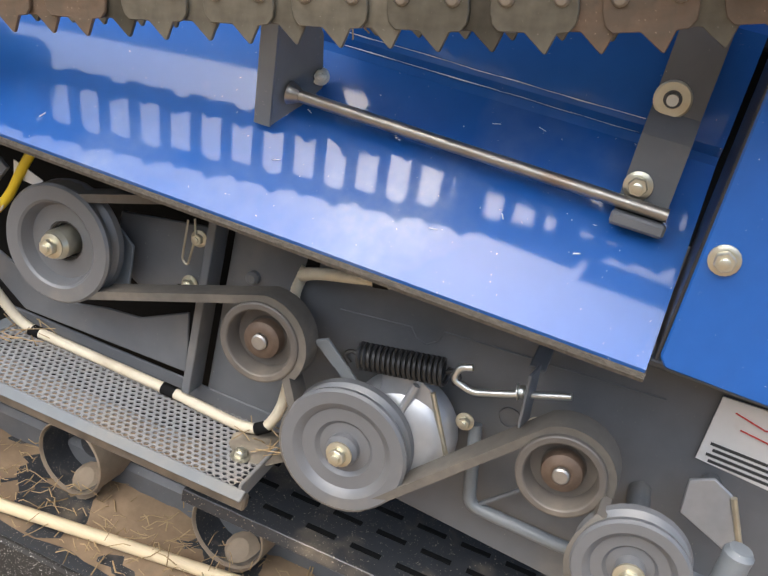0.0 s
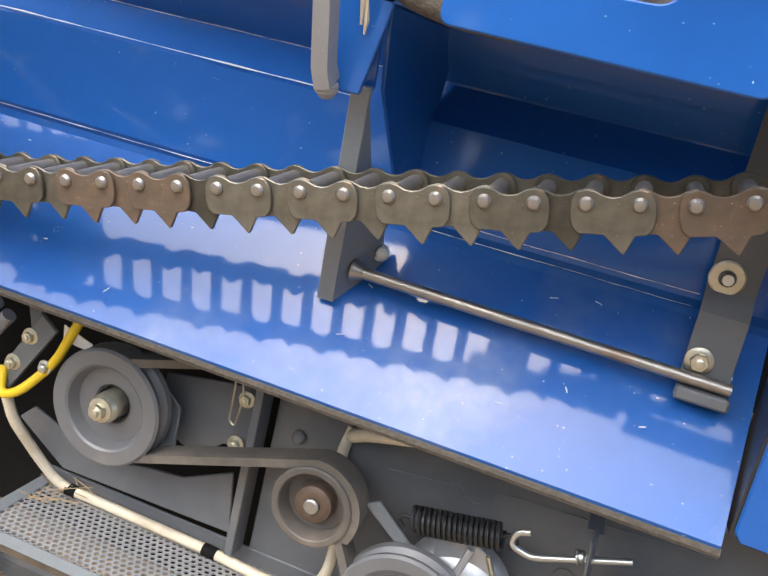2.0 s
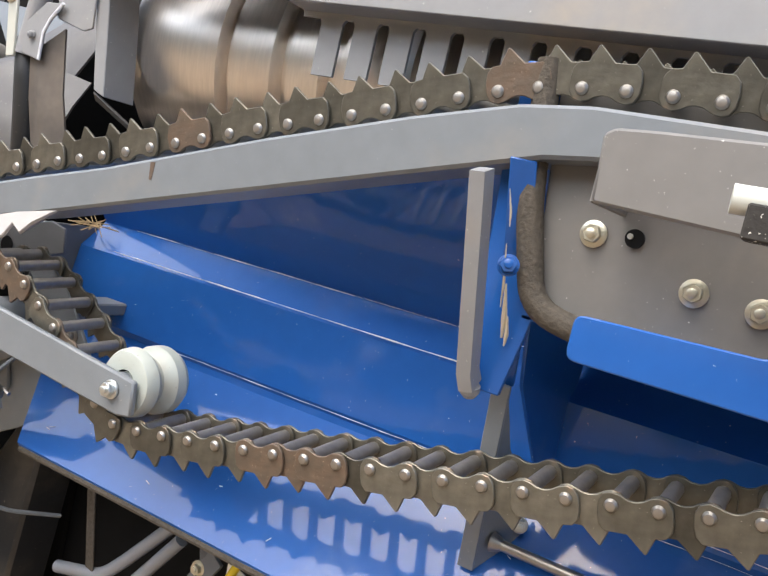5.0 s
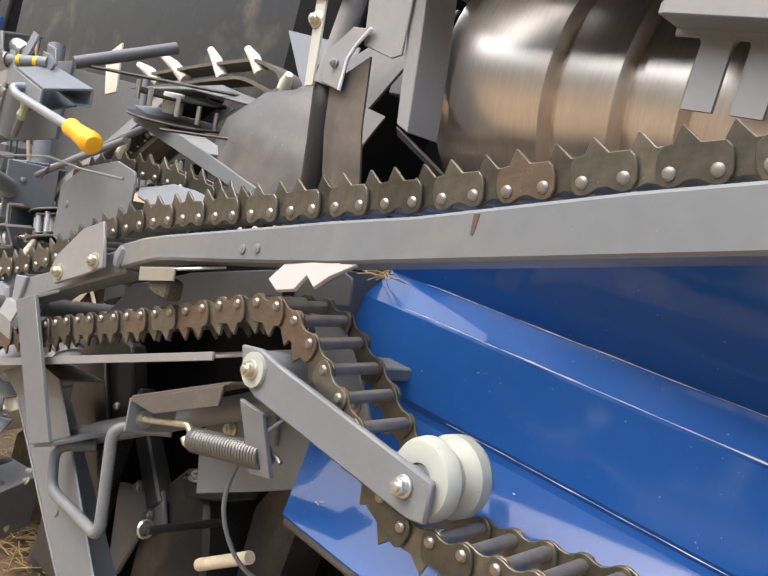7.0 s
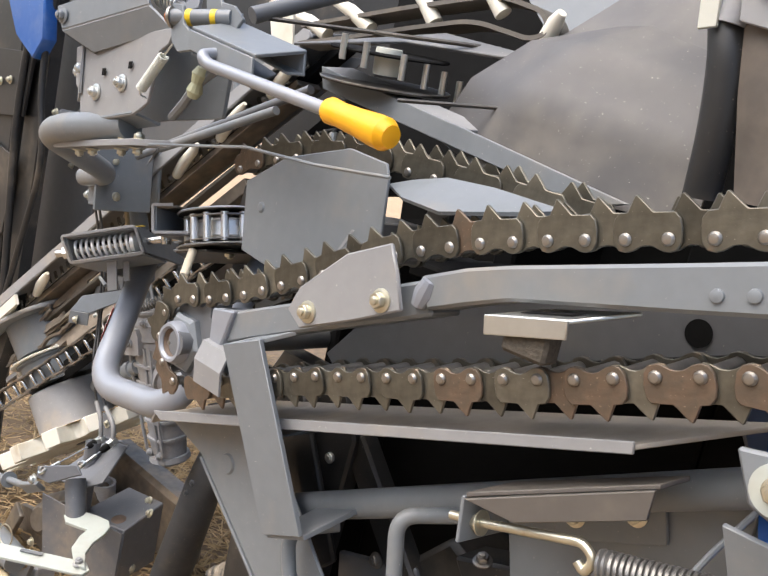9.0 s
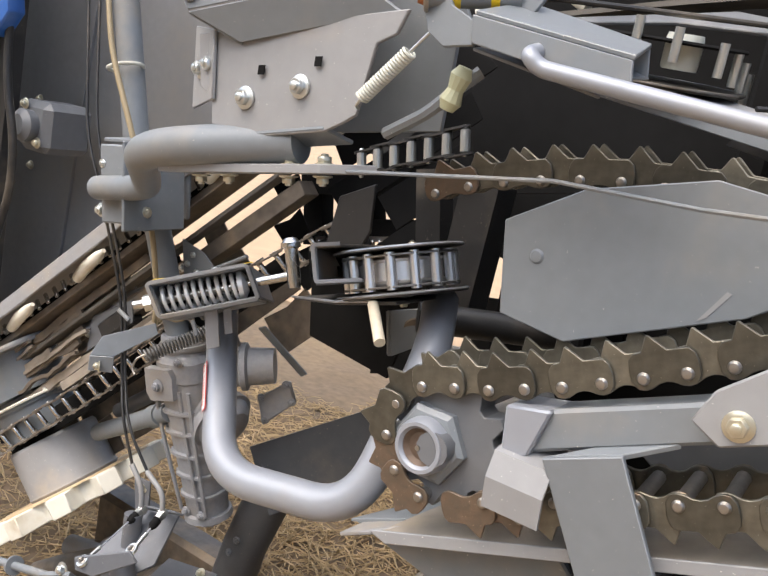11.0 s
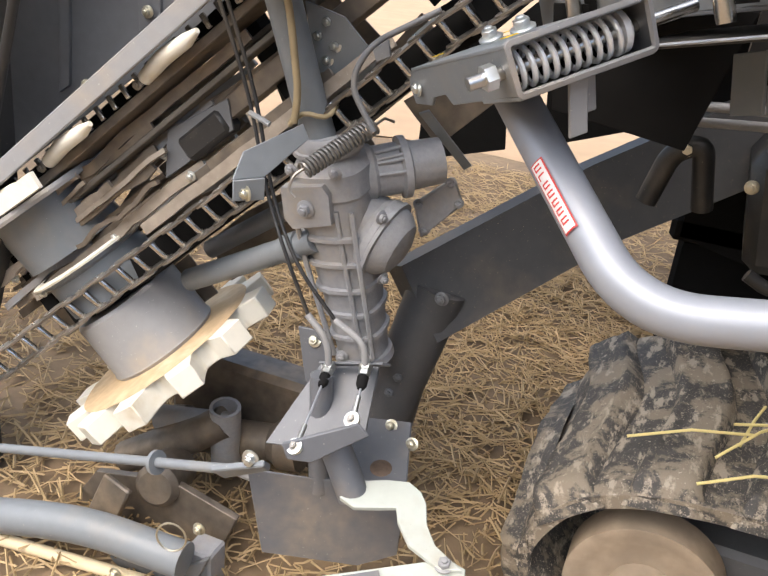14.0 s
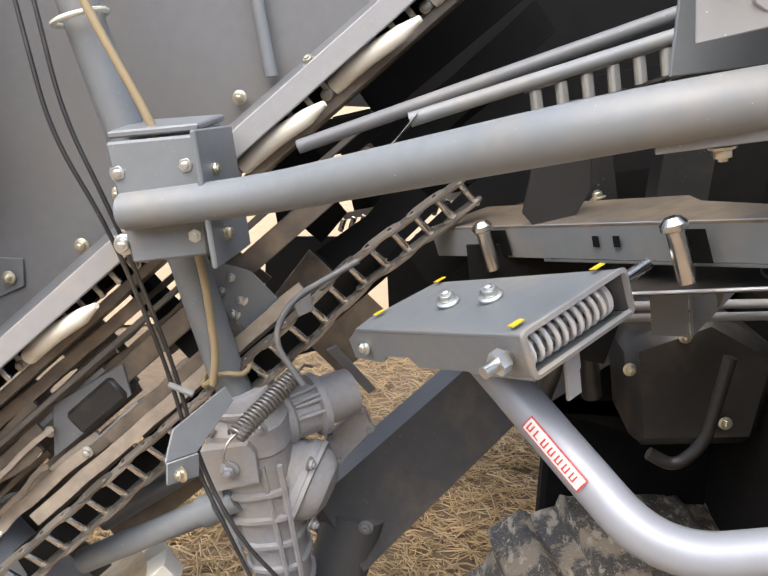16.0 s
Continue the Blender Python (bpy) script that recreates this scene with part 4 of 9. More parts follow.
part("guard_stay", block((0.10, 0.306, 0.36), (0.16, 0.312, 0.512), 0.002), M_BLACK, case)
part("guard_stay", block((0.60, 0.306, 0.36), (0.66, 0.312, 0.512), 0.002), M_BLACK, case)
solo("bamboo_pole", rod((-0.88, 0.170, 0.162), (0.20, 0.316, 0.200), 0.0105, 14), M_WOOD, "pale peeled wooden pole lying on the muddy track", "pole")
solo("bamboo_pole", rod((-2.80, 0.022, 0.022), (-2.05, 0.118, 0.022), 0.011, 14), M_WOOD, "pale peeled wooden pole lying on the straw", "pole")
seam = part("seam", sweep([(0.038, 0.0835, 0.798), (0.118, 0.0835, 0.808), (0.126, 0.0835, 0.798), (0.138, 0.0835, 0.795), (0.149, 0.0835, 0.803), (0.153, 0.0835, 0.816), (0.379, 0.0835, 0.831)], 0.0011, 6), M_DGREY, side, "raised seam of the plate")
for ex, ez, er in ((0.189, 0.714, 0.011), (0.244, 0.750, 0.012), (0.10, 0.735, 0.010)):
    part("emboss", lathe([(er, 0.0), (er * 0.98, 0.0012), (er * 0.86, 0.0012), (er * 0.84, 0.0)], (ex, 0.0838, ez), OUT, 24), M_DGREY, side)

# ---- feed chain ----
def plate_mesh(pitch, tooth, low):
    """One link plate from pin to pin, round at both ends, with one pointed tooth; runs along +x, tooth along +z."""
    L = pitch
    line = [(0, -low), (0.16 * L, -low * 0.88), (0.34 * L, -low * 0.56), (0.5 * L, -low * 0.46), (0.66 * L, -low * 0.56), (0.84 * L, -low * 0.88), (L, -low), (1.18 * L, -low * 0.84), (1.29 * L, -low * 0.25),
            (1.31 * L, tooth * 0.22), (1.27 * L, tooth * 0.46), (1.15 * L, tooth * 0.60), (0.66 * L, tooth * 0.61), (0.30 * L, tooth), (0.25 * L, tooth), (0.06 * L, tooth * 0.62), (-0.15 * L, tooth * 0.60),
            (-0.27 * L, tooth * 0.46), (-0.31 * L, tooth * 0.22), (-0.29 * L, -low * 0.25), (-0.18 * L, -low * 0.84)]
    return slab(line, 0, 0.0032, 0.0006)


def pin_mesh(width, pin_r):
    a = sweep([(0, -0.002, 0), (0, width + 0.002, 0)], pin_r * 0.8, 10)
    b = lathe([(0, 0.0038), (pin_r * 0.7, 0.003), (pin_r, 0.001), (pin_r, -0.001), (0, -0.001)], (0, 0, 0), (0, -1, 0), 12)
    return join(a, b)


def run_chain(th, line, pitch, width, tooth, y, closed=False, flip=1, plates=None, pins=None, low=0.010, pin_r=0.0052, rollers=0.0, lean=0.17):
    """Lays links along a line of (x, z): a plate in front and one behind, lapped in turn, with a pin and bush at each joint."""
    pts = resample([Vector((x, 0, z)) for x, z in line], pitch, closed)
    key = (th.name, pitch)
    me = shared(("link", *key), lambda: plate_mesh(pitch, tooth, low), plates or M_CHAIN)
    rusty = shared(("rusty_link", *key), lambda: plate_mesh(pitch, tooth, low), M_RUSTLINK)
    worn = random.Random(31)
    pm = shared(("pin", *key), lambda: pin_mesh(width, pin_r), pins or M_DPIN)
    rm = shared(("bush", *key), lambda: sweep([(0, 0.006, 0), (0, width - 0.006, 0)], rollers or pin_r, 10), M_BUSH)
    n = len(pts)
    for i in range(n - 1):
        a, b = pts[i], pts[(i + 1) % n]
        d = (b - a).normalized()
        up = Vector((-d.z, 0, d.x)) * flip
        # the pins rise a little towards the machine
        m = Matrix(((d.x, 0, up.x, a.x), (0, 1, 0, y), (d.z, lean, up.z, a.z), (0, 0, 0, 1)))
        out = 0.0036 * (i % 2)
        eaten = worn.random() < (0.22 if d.x < 0 else 0.08)
        lk = put("link", rusty if eaten else me, m @ Matrix.Translation((0, out, 0)), th, "orange rust-eaten link plate" if eaten else "")
        k = new("back_plate", me)
        k.parent = lk
        k.location = (0, width - 2 * out - 0.0032, 0)
        k = put("pin", pm, m, th)
        r = new("bush", rm)
        r.parent = k


def arc(cx, cz, r, a0, a1, n=10):
    return [(cx + r * math.cos(radians(a0 + (a1 - a0) * i / n)), cz + r * math.sin(radians(a0 + (a1 - a0) * i / n))) for i in range(n + 1)]


feed = thing("feed_chain", (-0.5, -0.17, 0.96), "oily toothed steel feed chain with rusty links", "chain")
# the upper run climbs from the front sprocket to the rear, the lower one comes back under the white roller
FEED = (arc(-1.300, 0.955, 0.054, 262, 118, 8) + [(-1.258, 1.022), (-1.193, 1.048), (-1.105, 1.090), (-1.0, 1.142), (-0.961, 1.158), (-0.895, 1.182), (-0.826, 1.202), (-0.686, 1.239),
        (-0.542, 1.279), (-0.469, 1.298), (-0.396, 1.320), (-0.281, 1.355), (-0.186, 1.381), (-0.117, 1.401), (-0.043, 1.423), (-0.007, 1.429), (0.033, 1.432), (0.153, 1.434), (0.55, 1.43)]
        + arc(0.55, 1.355, 0.075, 90, -80, 8) + [(0.237, 1.171), (0.134, 1.145), (-0.003, 1.114), (-0.133, 1.085), (-0.265, 1.056), (-0.332, 1.043), (-0.372, 1.036), (-0.392, 1.036),
        (-0.406, 1.042), (-0.432, 1.060), (-0.474, 1.093), (-0.515, 1.117), (-0.548, 1.136), (-0.582, 1.152), (-0.615, 1.158), (-0.650, 1.152), (-0.707, 1.132), (-0.77, 1.106), (-0.837, 1.081), (-0.935, 1.045), (-1.061, 1.000), (-1.16, 0.960), (-1.27, 0.912)])
run_chain(feed, FEED, 0.0335, 0.070, 0.0325, -0.168, True, 1, low=0.0098, rollers=0.0062)

# front sprocket with hub
spk = thing("front_sprocket", (-1.30, -0.16, 0.90), "grey chain sprocket with a greasy bearing hub", "sprocket")


def cog(c, r, R, teeth, y, t):
    line = []
    for i in range(teeth * 4):
        a = 2 * math.pi * i / (teeth * 4)
        q = R if i % 4 in (0, 1) else r
        line.append((c[0] + q * math.cos(a), c[1] + q * math.sin(a)))
    return slab(line, y, t, 0.0008)


part("disc", cog((-1.298, 0.955), 0.048, 0.062, 11, -0.155, 0.030), M_DGREY, spk)
HUB = (-1.312, -0.178, 0.951)
part("flange", lathe([(0.022, 0.010), (0.033, 0.012), (0.038, 0.016), (0.038, 0.030), (0, 0.030)], HUB, (0, 1, 0), 6), M_GREY, spk)
part("ring", lathe([(0.0175, 0.0), (0.020, -0.003), (0.0235, -0.003), (0.026, 0.002), (0.027, 0.016), (0.0175, 0.016), (0.0175, 0)], HUB, (0, 1, 0), 32), M_SILVER, spk)
part("bearing", lathe([(0, 0.001), (0.005, 0.001), (0.006, 0.005), (0.013, 0.005), (0.0175, 0.001), (0.0175, 0.012), (0, 0.012)], HUB, (0, 1, 0), 28), M_RUSTHUB, spk, "red-brown rusty bearing face")
part("grease_nipple", lathe([(0, -0.003), (0.0025, -0.003), (0.003, 0.002), (0, 0.002)], HUB, (0, 1, 0), 12), M_DPIN, spk)
part("axle", rod((-1.298, -0.180, 0.955), (-1.298, 0.10, 0.955), 0.016), M_DGREY, spk)

# ---- chain rail and what hangs on it ----
rail = thing("chain_rail", (-0.5, -0.19, 1.1), "long grey painted steel rail carrying the feed chain", "rail")
TOP = [(-0.945, 1.139), (-0.896, 1.160), (-0.853, 1.174), (-0.706, 1.216), (-0.562, 1.258), (-0.458, 1.286), (-0.268, 1.346), (-0.123, 1.388), (-0.031, 1.411), (0.025, 1.417), (0.42, 1.416)]
BOT = [(-0.929, 1.112), (-0.886, 1.130), (-0.845, 1.146), (-0.697, 1.182), (-0.55, 1.219), (-0.447, 1.248), (-0.255, 1.302), (-0.11, 1.343), (-0.003, 1.373), (0.036, 1.378), (0.42, 1.376)]
part("beam", slab(BOT + TOP[::-1], -0.178, 0.050, 0.003), M_GREY, rail)
part("front_beam", slab([(-1.235, 1.012), (-1.222, 0.980), (-1.095, 1.036), (-0.925, 1.108), (-0.942, 1.137), (-1.105, 1.066)], -0.172, 0.044, 0.003), M_GREY, rail)
part("front_seat", slab([(-1.240, 1.018), (-1.235, 0.968), (-1.212, 0.982), (-1.20, 1.026)], -0.178, 0.05, 0.002), M_SILVER, rail)
part("weld", lathe([(0.007, -0.013), (0.010, 0), (0.007, 0.013), (0, 0.014)], (-0.936, -0.176, 1.126), (0.3, 0, 1), 10), M_SILVER, rail)
for rx, rz in ((-0.684, 1.199), (-0.660, 1.206)):
    part("rivet", lathe([(0.0052, 0), (0.0048, 0.002), (0, 0.0035)], (rx, -0.178, rz), OUT, 14), M_GREY, rail)
part("rust_drip", slab([(-0.395, 1.302), (-0.389, 1.303), (-0.390, 1.285), (-0.393, 1.285)], -0.1786, 0.0006, 0), M_RUSTHUB, rail, "brown rust drip")
guide = thing("chain_guide_plate", (-1.0, -0.19, 1.05), "light grey chain guide plate held by two flange bolts", "guide plate")
part("plate", slab([(-1.094, 1.062), (-1.083, 1.088), (-1.026, 1.138), (-0.972, 1.162), (-0.957, 1.136), (-0.944, 1.107), (-1.00, 1.080), (-1.071, 1.049)], -0.193, 0.005, 0.0015), M_LGREY, guide)
part("spacer", block((-1.04, -0.189, 1.086), (-1.0, -0.17, 1.11), 0.002), M_GREY, guide)
bolt((-1.062, -0.193, 1.069), OUT, guide, 0.0135, M_ZINC)
bolt((-0.969, -0.193, 1.109), OUT, guide, 0.0135, M_ZINC)
slotb = thing("slotted_stop", (-0.82, -0.19, 1.12), "bare steel bent stop with a slot and a worn rubber pad", "stop")
part("plate", sheet([(-0.856, -0.190, 1.132), (-0.780, -0.190, 1.151), (-0.745, -0.15, 1.168), (-0.825, -0.15, 1.146)], 0.003), M_ZINCW, slotb)
part("front_fold", sheet([(-0.856, -0.190, 1.132), (-0.780, -0.190, 1.151), (-0.778, -0.190, 1.136), (-0.852, -0.190, 1.116)], 0.003), M_ZINCW, slotb)
part("slot", sheet([(-0.830, -0.180, 1.1415), (-0.785, -0.180, 1.1535), (-0.778, -0.173, 1.1570), (-0.823, -0.173, 1.1450)], 0.0006, 0), M_VOID, slotb)
part("pad", block((-0.838, -0.187, 1.108), (-0.795, -0.165, 1.132), 0.003), M_SEAL, slotb, "frayed rubber pad")
clip = thing("white_deflector", (-0.51, -0.21, 1.19), "torn white plastic deflector under the rail", "deflector")
part("sheet", sheet([(-0.565, -0.225, 1.192), (-0.552, -0.222, 1.210), (-0.525, -0.212, 1.220), (-0.475, -0.208, 1.232), (-0.490, -0.222, 1.216), (-0.500, -0.226, 1.202), (-0.515, -0.224, 1.209), (-0.522, -0.228, 1.194), (-0.546, -0.228, 1.186)], 0.004), M_PALE, clip)
part("fold", sheet([(-0.552, -0.222, 1.210), (-0.525, -0.212, 1.220), (-0.53, -0.18, 1.225), (-0.555, -0.18, 1.215)], 0.003), M_PALE, clip)

# tensioner arm with white roller
arm = thing("tensioner_arm", (-0.5, -0.17, 1.03), "grey flat steel tensioner arm with a grooved white roller", "tensioner")
part("bar", slab([(-0.643, 1.108), (-0.626, 1.074), (-0.600, 1.066), (-0.372, 1.050), (-0.353, 1.054), (-0.357, 1.089), (-0.580, 1.109), (-0.610, 1.114)], -0.180, 0.008, 0.002), M_GREY, arm)
part("pivot_washer", lathe([(0.007, 0.004), (0.018, 0.004), (0.018, 0), (0.007, 0)], (-0.610, -0.180, 1.092), OUT, 28), M_ARM, arm)
bolt((-0.610, -0.184, 1.092), OUT, arm, 0.0135, M_ZINC, False)
part("pivot_tube", rod((-0.610, -0.172, 1.092), (-0.600, -0.05, 1.095), 0.020, 20), M_GREY, arm)
part("roller_boss", lathe([(0.016, 0), (0.016, 0.010), (0, 0.012)], (-0.383, -0.174, 1.075), (0, 1, 0), 20), M_GREY, arm)
bolt((-0.383, -0.181, 1.074), OUT, arm, 0.0135, M_ZINCW, False)
part("roller", lathe([(0.014, 0.0), (0.024, -0.001), (0.032, 0.001), (0.035, 0.006), (0.036, 0.014), (0.032, 0.020), (0.027, 0.024), (0.027, 0.029), (0.032, 0.034), (0.036, 0.040), (0.036, 0.052), (0.032, 0.059), (0.022, 0.062), (0.012, 0.062), (0.012, 0)], (-0.381, -0.168, 1.080), (0.02, 1, 0.02), 44), M_ARM, arm, "grooved white plastic roller")

# hook spring on the arm
hsp = thing("hook_spring", (-0.70, -0.15, 0.93), "steel coil spring on a yellow-zinc hooked eye bolt", "spring")
part("coil", spring((-0.722, -0.15, 0.968), (-0.605, -0.142, 0.999), 0.0125, 0.0024, 25, 6, 12), M_COIL, hsp)
part("eye_bolt", sweep(fillet([(-0.872, -0.146, 0.936), (-0.832, -0.146, 0.947), (-0.742, -0.148, 0.978), (-0.728, -0.150, 0.970), (-0.734, -0.150, 0.956), (-0.742, -0.150, 0.962)], 0.008), 0.0042, 10), M_ZINC, hsp, "yellow-zinc hooked rod")
bolt((-0.838, -0.146, 0.945), (-1, 0, -0.3), hsp, 0.0135, M_ZINC, True, "nut")
part("tail", sweep(fillet([(-0.605, -0.142, 0.999), (-0.592, -0.14, 1.008), (-0.580, -0.14, 1.003)], 0.006), 0.0026, 8), M_DPIN, hsp)
part("bracket", sheet([(-0.850, -0.165, 0.968), (-0.845, -0.165, 0.926), (-0.84, -0.10, 0.926), (-0.845, -0.10, 0.968)], 0.004), M_GREY, hsp)
part("bracket_top", sheet([(-0.850, -0.165, 0.972), (-0.700, -0.14, 1.047), (-0.695, -0.10, 1.050), (-0.845, -0.10, 0.974)], 0.004), M_IDLER, hsp)
part("bracket_face", sheet([(-0.848, -0.166, 0.968), (-0.700, -0.142, 1.043), (-0.700, -0.142, 1.018), (-0.800, -0.158, 0.968)], 0.004), M_IDLER, hsp)
part("arm_lug", sheet([(-0.642, -0.16, 1.05), (-0.600, -0.16, 1.05), (-0.585, -0.14, 0.985), (-0.620, -0.14, 0.975)], 0.005), M_GREY, hsp)

# carrier plate with bolts
car = thing("carrier_plate", (-0.8, -0.02, 0.83), "grey carrier plate with two yellow-zinc bolts", "plate")
part("plate", slab([(-0.889, 0.907), (-0.833, 0.966), (-0.73, 1.010), (-0.66, 1.03), (-0.66, 0.93), (-0.705, 0.905), (-0.862, 0.826)], -0.024, 0.006), M_GREY, car)
part("doubler", slab([(-0.842, 0.945), (-0.735, 1.0), (-0.722, 0.958), (-0.825, 0.91)], -0.031, 0.006), M_GREY, car)
bolt((-0.812, -0.032, 0.942), OUT, car, 0.0135, M_ZINC)
bolt((-0.755, -0.032, 0.972), OUT, car, 0.0135, M_ZINC)
part("cross_tube", rod((-1.17, -0.06, 0.778), (-0.60, -0.055, 1.08), 0.017, 16), M_GREY, car)
part("stay", block((-0.70, -0.02, 0.95), (-0.66, 0.25, 0.99), 0.002), M_DGREY, car)

# tray under the lower run and its hanger
tray = thing("chain_tray", (-1.05, -0.13, 0.83), "grey folded steel tray under the lower chain run", "tray")
part("floor", sheet([(-1.355, -0.15, 0.838), (-0.723, -0.15, 1.070), (-0.645, -0.06, 1.110), (-1.32, -0.03, 0.86)], 0.004), M_TRAY, tray)
part("front_lip", sheet([(-1.36, -0.152, 0.840), (-0.722, -0.152, 1.074), (-0.720, -0.152, 1.064), (-1.34, -0.152, 0.834)], 0.003), M_LGREY, tray)
part("nose", sheet([(-1.415, -0.12, 0.800), (-1.36, -0.152, 0.838), (-1.30, -0.09, 0.86), (-1.39, -0.06, 0.82)], 0.004), M_LGREY, tray)
cbp = thing("chain_back_plate", (-0.9, -0.06, 1.0), "dark grey sheet behind the lower chain run with a round hole", "plate")
part("sheet", slab([(-1.16, 0.985), (-1.10, 1.055), (-0.95, 1.115), (-0.80, 1.160), (-0.66, 1.200), (-0.635, 1.195), (-0.628, 1.165), (-0.70, 1.145), (-0.85, 1.085), (-1.0, 1.020), (-1.13, 0.965)], -0.062, 0.004), M_DGREY, cbp)
part("hole", lathe([(0, 0), (0.011, 0), (0.012, 0.001), (0, 0.001)], (-0.735, -0.0625, 1.152), OUT, 24), M_VOID, cbp, "dark round hole")
part("stay", block((-0.95, -0.058, 1.06), (-0.91, 0.05, 1.09), 0.002), M_DGREY, cbp)
hang = thing("tray_hanger", (-1.15, -0.13, 0.77), "grey flat steel hanger bent over the rail", "hanger")
part("strip", sheet([(-1.196, -0.182, 0.990), (-1.135, -0.182, 1.016), (-1.042, -0.155, 0.827), (-1.100, -0.155, 0.800)], 0.006), M_GREY, hang)
part("top_fold", sheet([(-1.196, -0.182, 0.990), (-1.135, -0.182, 1.016), (-1.10, -0.17, 1.036), (-1.16, -0.17, 1.010)], 0.005), M_GREY, hang)
part("foot", sheet([(-1.100, -0.155, 0.800), (-1.042, -0.155, 0.827), (-1.05, -0.05, 0.842), (-1.11, -0.05, 0.815)], 0.006), M_GREY, hang)
shoe = thing("sprocket_shoe", (-1.24, -0.21, 0.92), "light grey bent sheet shoe beside the sprocket", "shoe")
part("plate", prof([(-0.188, 0.930), (-0.192, 0.958), (-0.184, 0.980), (-0.15, 0.988)], -1.238, -1.186, 0.003), M_LGREY, shoe)
sup = thing("front_support", (-1.25, -0.08, 0.5), "grey tapered sheet-steel support leg", "support")
part("web", slab([(-1.420, 0.806), (-1.322, 0.786), (-1.173, 0.690), (-1.095, 0.637), (-0.93, 0.53), (-0.86, 0.585), (-0.985, 0.690), (-1.10, 0.790), (-1.19, 0.868), (-1.28, 0.868)], -0.095, 0.005, 0.002), M_GREY, sup)
part("top_fold", sheet([(-1.420, -0.095, 0.806), (-1.28, -0.095, 0.868), (-1.19, -0.095, 0.869), (-1.19, -0.02, 0.869), (-1.34, -0.02, 0.85)], 0.004), M_GREY, sup)
part("flange", sheet([(-1.322, -0.095, 0.784), (-1.095, -0.095, 0.635), (-0.93, -0.095, 0.528), (-0.93, 0.0, 0.528), (-1.095, 0.0, 0.635), (-1.322, 0.0, 0.784)], 0.005), M_GREY, sup)
part("emboss", lathe([(0.014, 0), (0.012, 0.003), (0, 0.003)], (-1.262, -0.095, 0.800), OUT, 20), M_GREY, sup)
part("emboss", lathe([(0.012, 0), (0.010, 0.003), (0, 0.003)], (-1.10, -0.095, 0.690), OUT, 20), M_GREY, sup)
part("leg", block((-0.98, -0.09, 0.02), (-0.88, 0.02, 0.56), 0.004), M_DGREY, sup)
hdl = thing("bent_handle", (-1.05, -0.10, 0.72), "grey bent round-bar handle", "handle")
part("bar", sweep(fillet([(-0.903, -0.06, 0.901), (-0.953, -0.12, 0.889), (-0.919, -0.12, 0.74), (-1.081, -0.12, 0.733), (-1.103, -0.12, 0.794), (-1.073, -0.07, 0.806)], 0.022, 6), 0.0085, 12), M_GREY, hdl)

bk = thing("loop_bracket", (-0.55, -0.10, 1.06), "grey steel bracket inside the chain loop", "bracket")
part("plate", slab([(-0.640, 1.150), (-0.590, 1.155), (-0.557, 1.132), (-0.528, 1.099), (-0.497, 1.062), (-0.520, 1.050), (-0.585, 1.098)], -0.105, 0.005), M_GREY, bk)
part("stay", block((-0.61, -0.10, 1.10), (-0.57, 0.04, 1.115), 0.002), M_GREY, bk)
bolt((-0.535, -0.106, 1.085), OUT, bk, 0.011, M_DPIN)

# ---- threshing drum, hood and closing walls ----
drum = thing("threshing_drum", (-0.3, 0.16, 1.3), "bare steel threshing drum with raised rings and brown patches", "drum")
rings = [(0.0, -0.655)]
for i, (x0, x1, r) in enumerate(((-0.655, -0.630, 0.160), (-0.625, -0.50, 0.168), (-0.495, -0.485, 0.152), (-0.48, -0.418, 0.166), (-0.412, -0.40, 0.150), (-0.395, -0.35, 0.164),
                                (-0.345, -0.325, 0.150), (-0.32, -0.25, 0.164), (-0.24, -0.17, 0.150), (-0.16, -0.08, 0.164), (-0.07, 0.0, 0.15), (0.01, 0.3, 0.164))):
    rings += [(r, x0), (r, x1)]
rings += [(0.0, 0.3)]
part("shell", lathe([(r, x) for r, x in rings], (0, 0.16, 1.46), (1, 0, 0), 64), M_SHEET, drum)
part("end_plate", slab([(-0.641, 1.371), (-0.663, 1.467), (-0.684, 1.56), (-0.660, 1.56), (-0.640, 1.468), (-0.621, 1.364)], -0.055, 0.050), M_LGREY, drum)
part("end_fold", sheet([(-0.640, -0.052, 1.370), (-0.560, -0.040, 1.330), (-0.558, -0.036, 1.322), (-0.638, -0.048, 1.360)], 0.004), M_BLACK, drum)
part("concave", sheet([(-0.635, 0.050, 1.338), (-0.42, 0.050, 1.338), (-0.42, 0.070, 1.22), (-0.56, 0.070, 1.22)], 0.003), M_SHEET, drum)
hood = thing("drum_hood", (-0.3, -0.1, 1.42), "grey painted hood with a slotted comb edge", "hood")
part("front", slab([(-0.635, 1.514), (-0.340, 1.520), (-0.336, 1.492), (0.30, 1.492), (0.30, 1.72), (-0.640, 1.72)], -0.100, 0.004), M_LGREY, hood)
part("roof", block((-0.66, -0.10, 1.72), (0.6, 0.6, 1.73), 0.002), M_LGREY, hood)
part("side", block((-0.665, -0.098, 1.53), (-0.66, 0.6, 1.73), 0.001), M_GREY, hood)


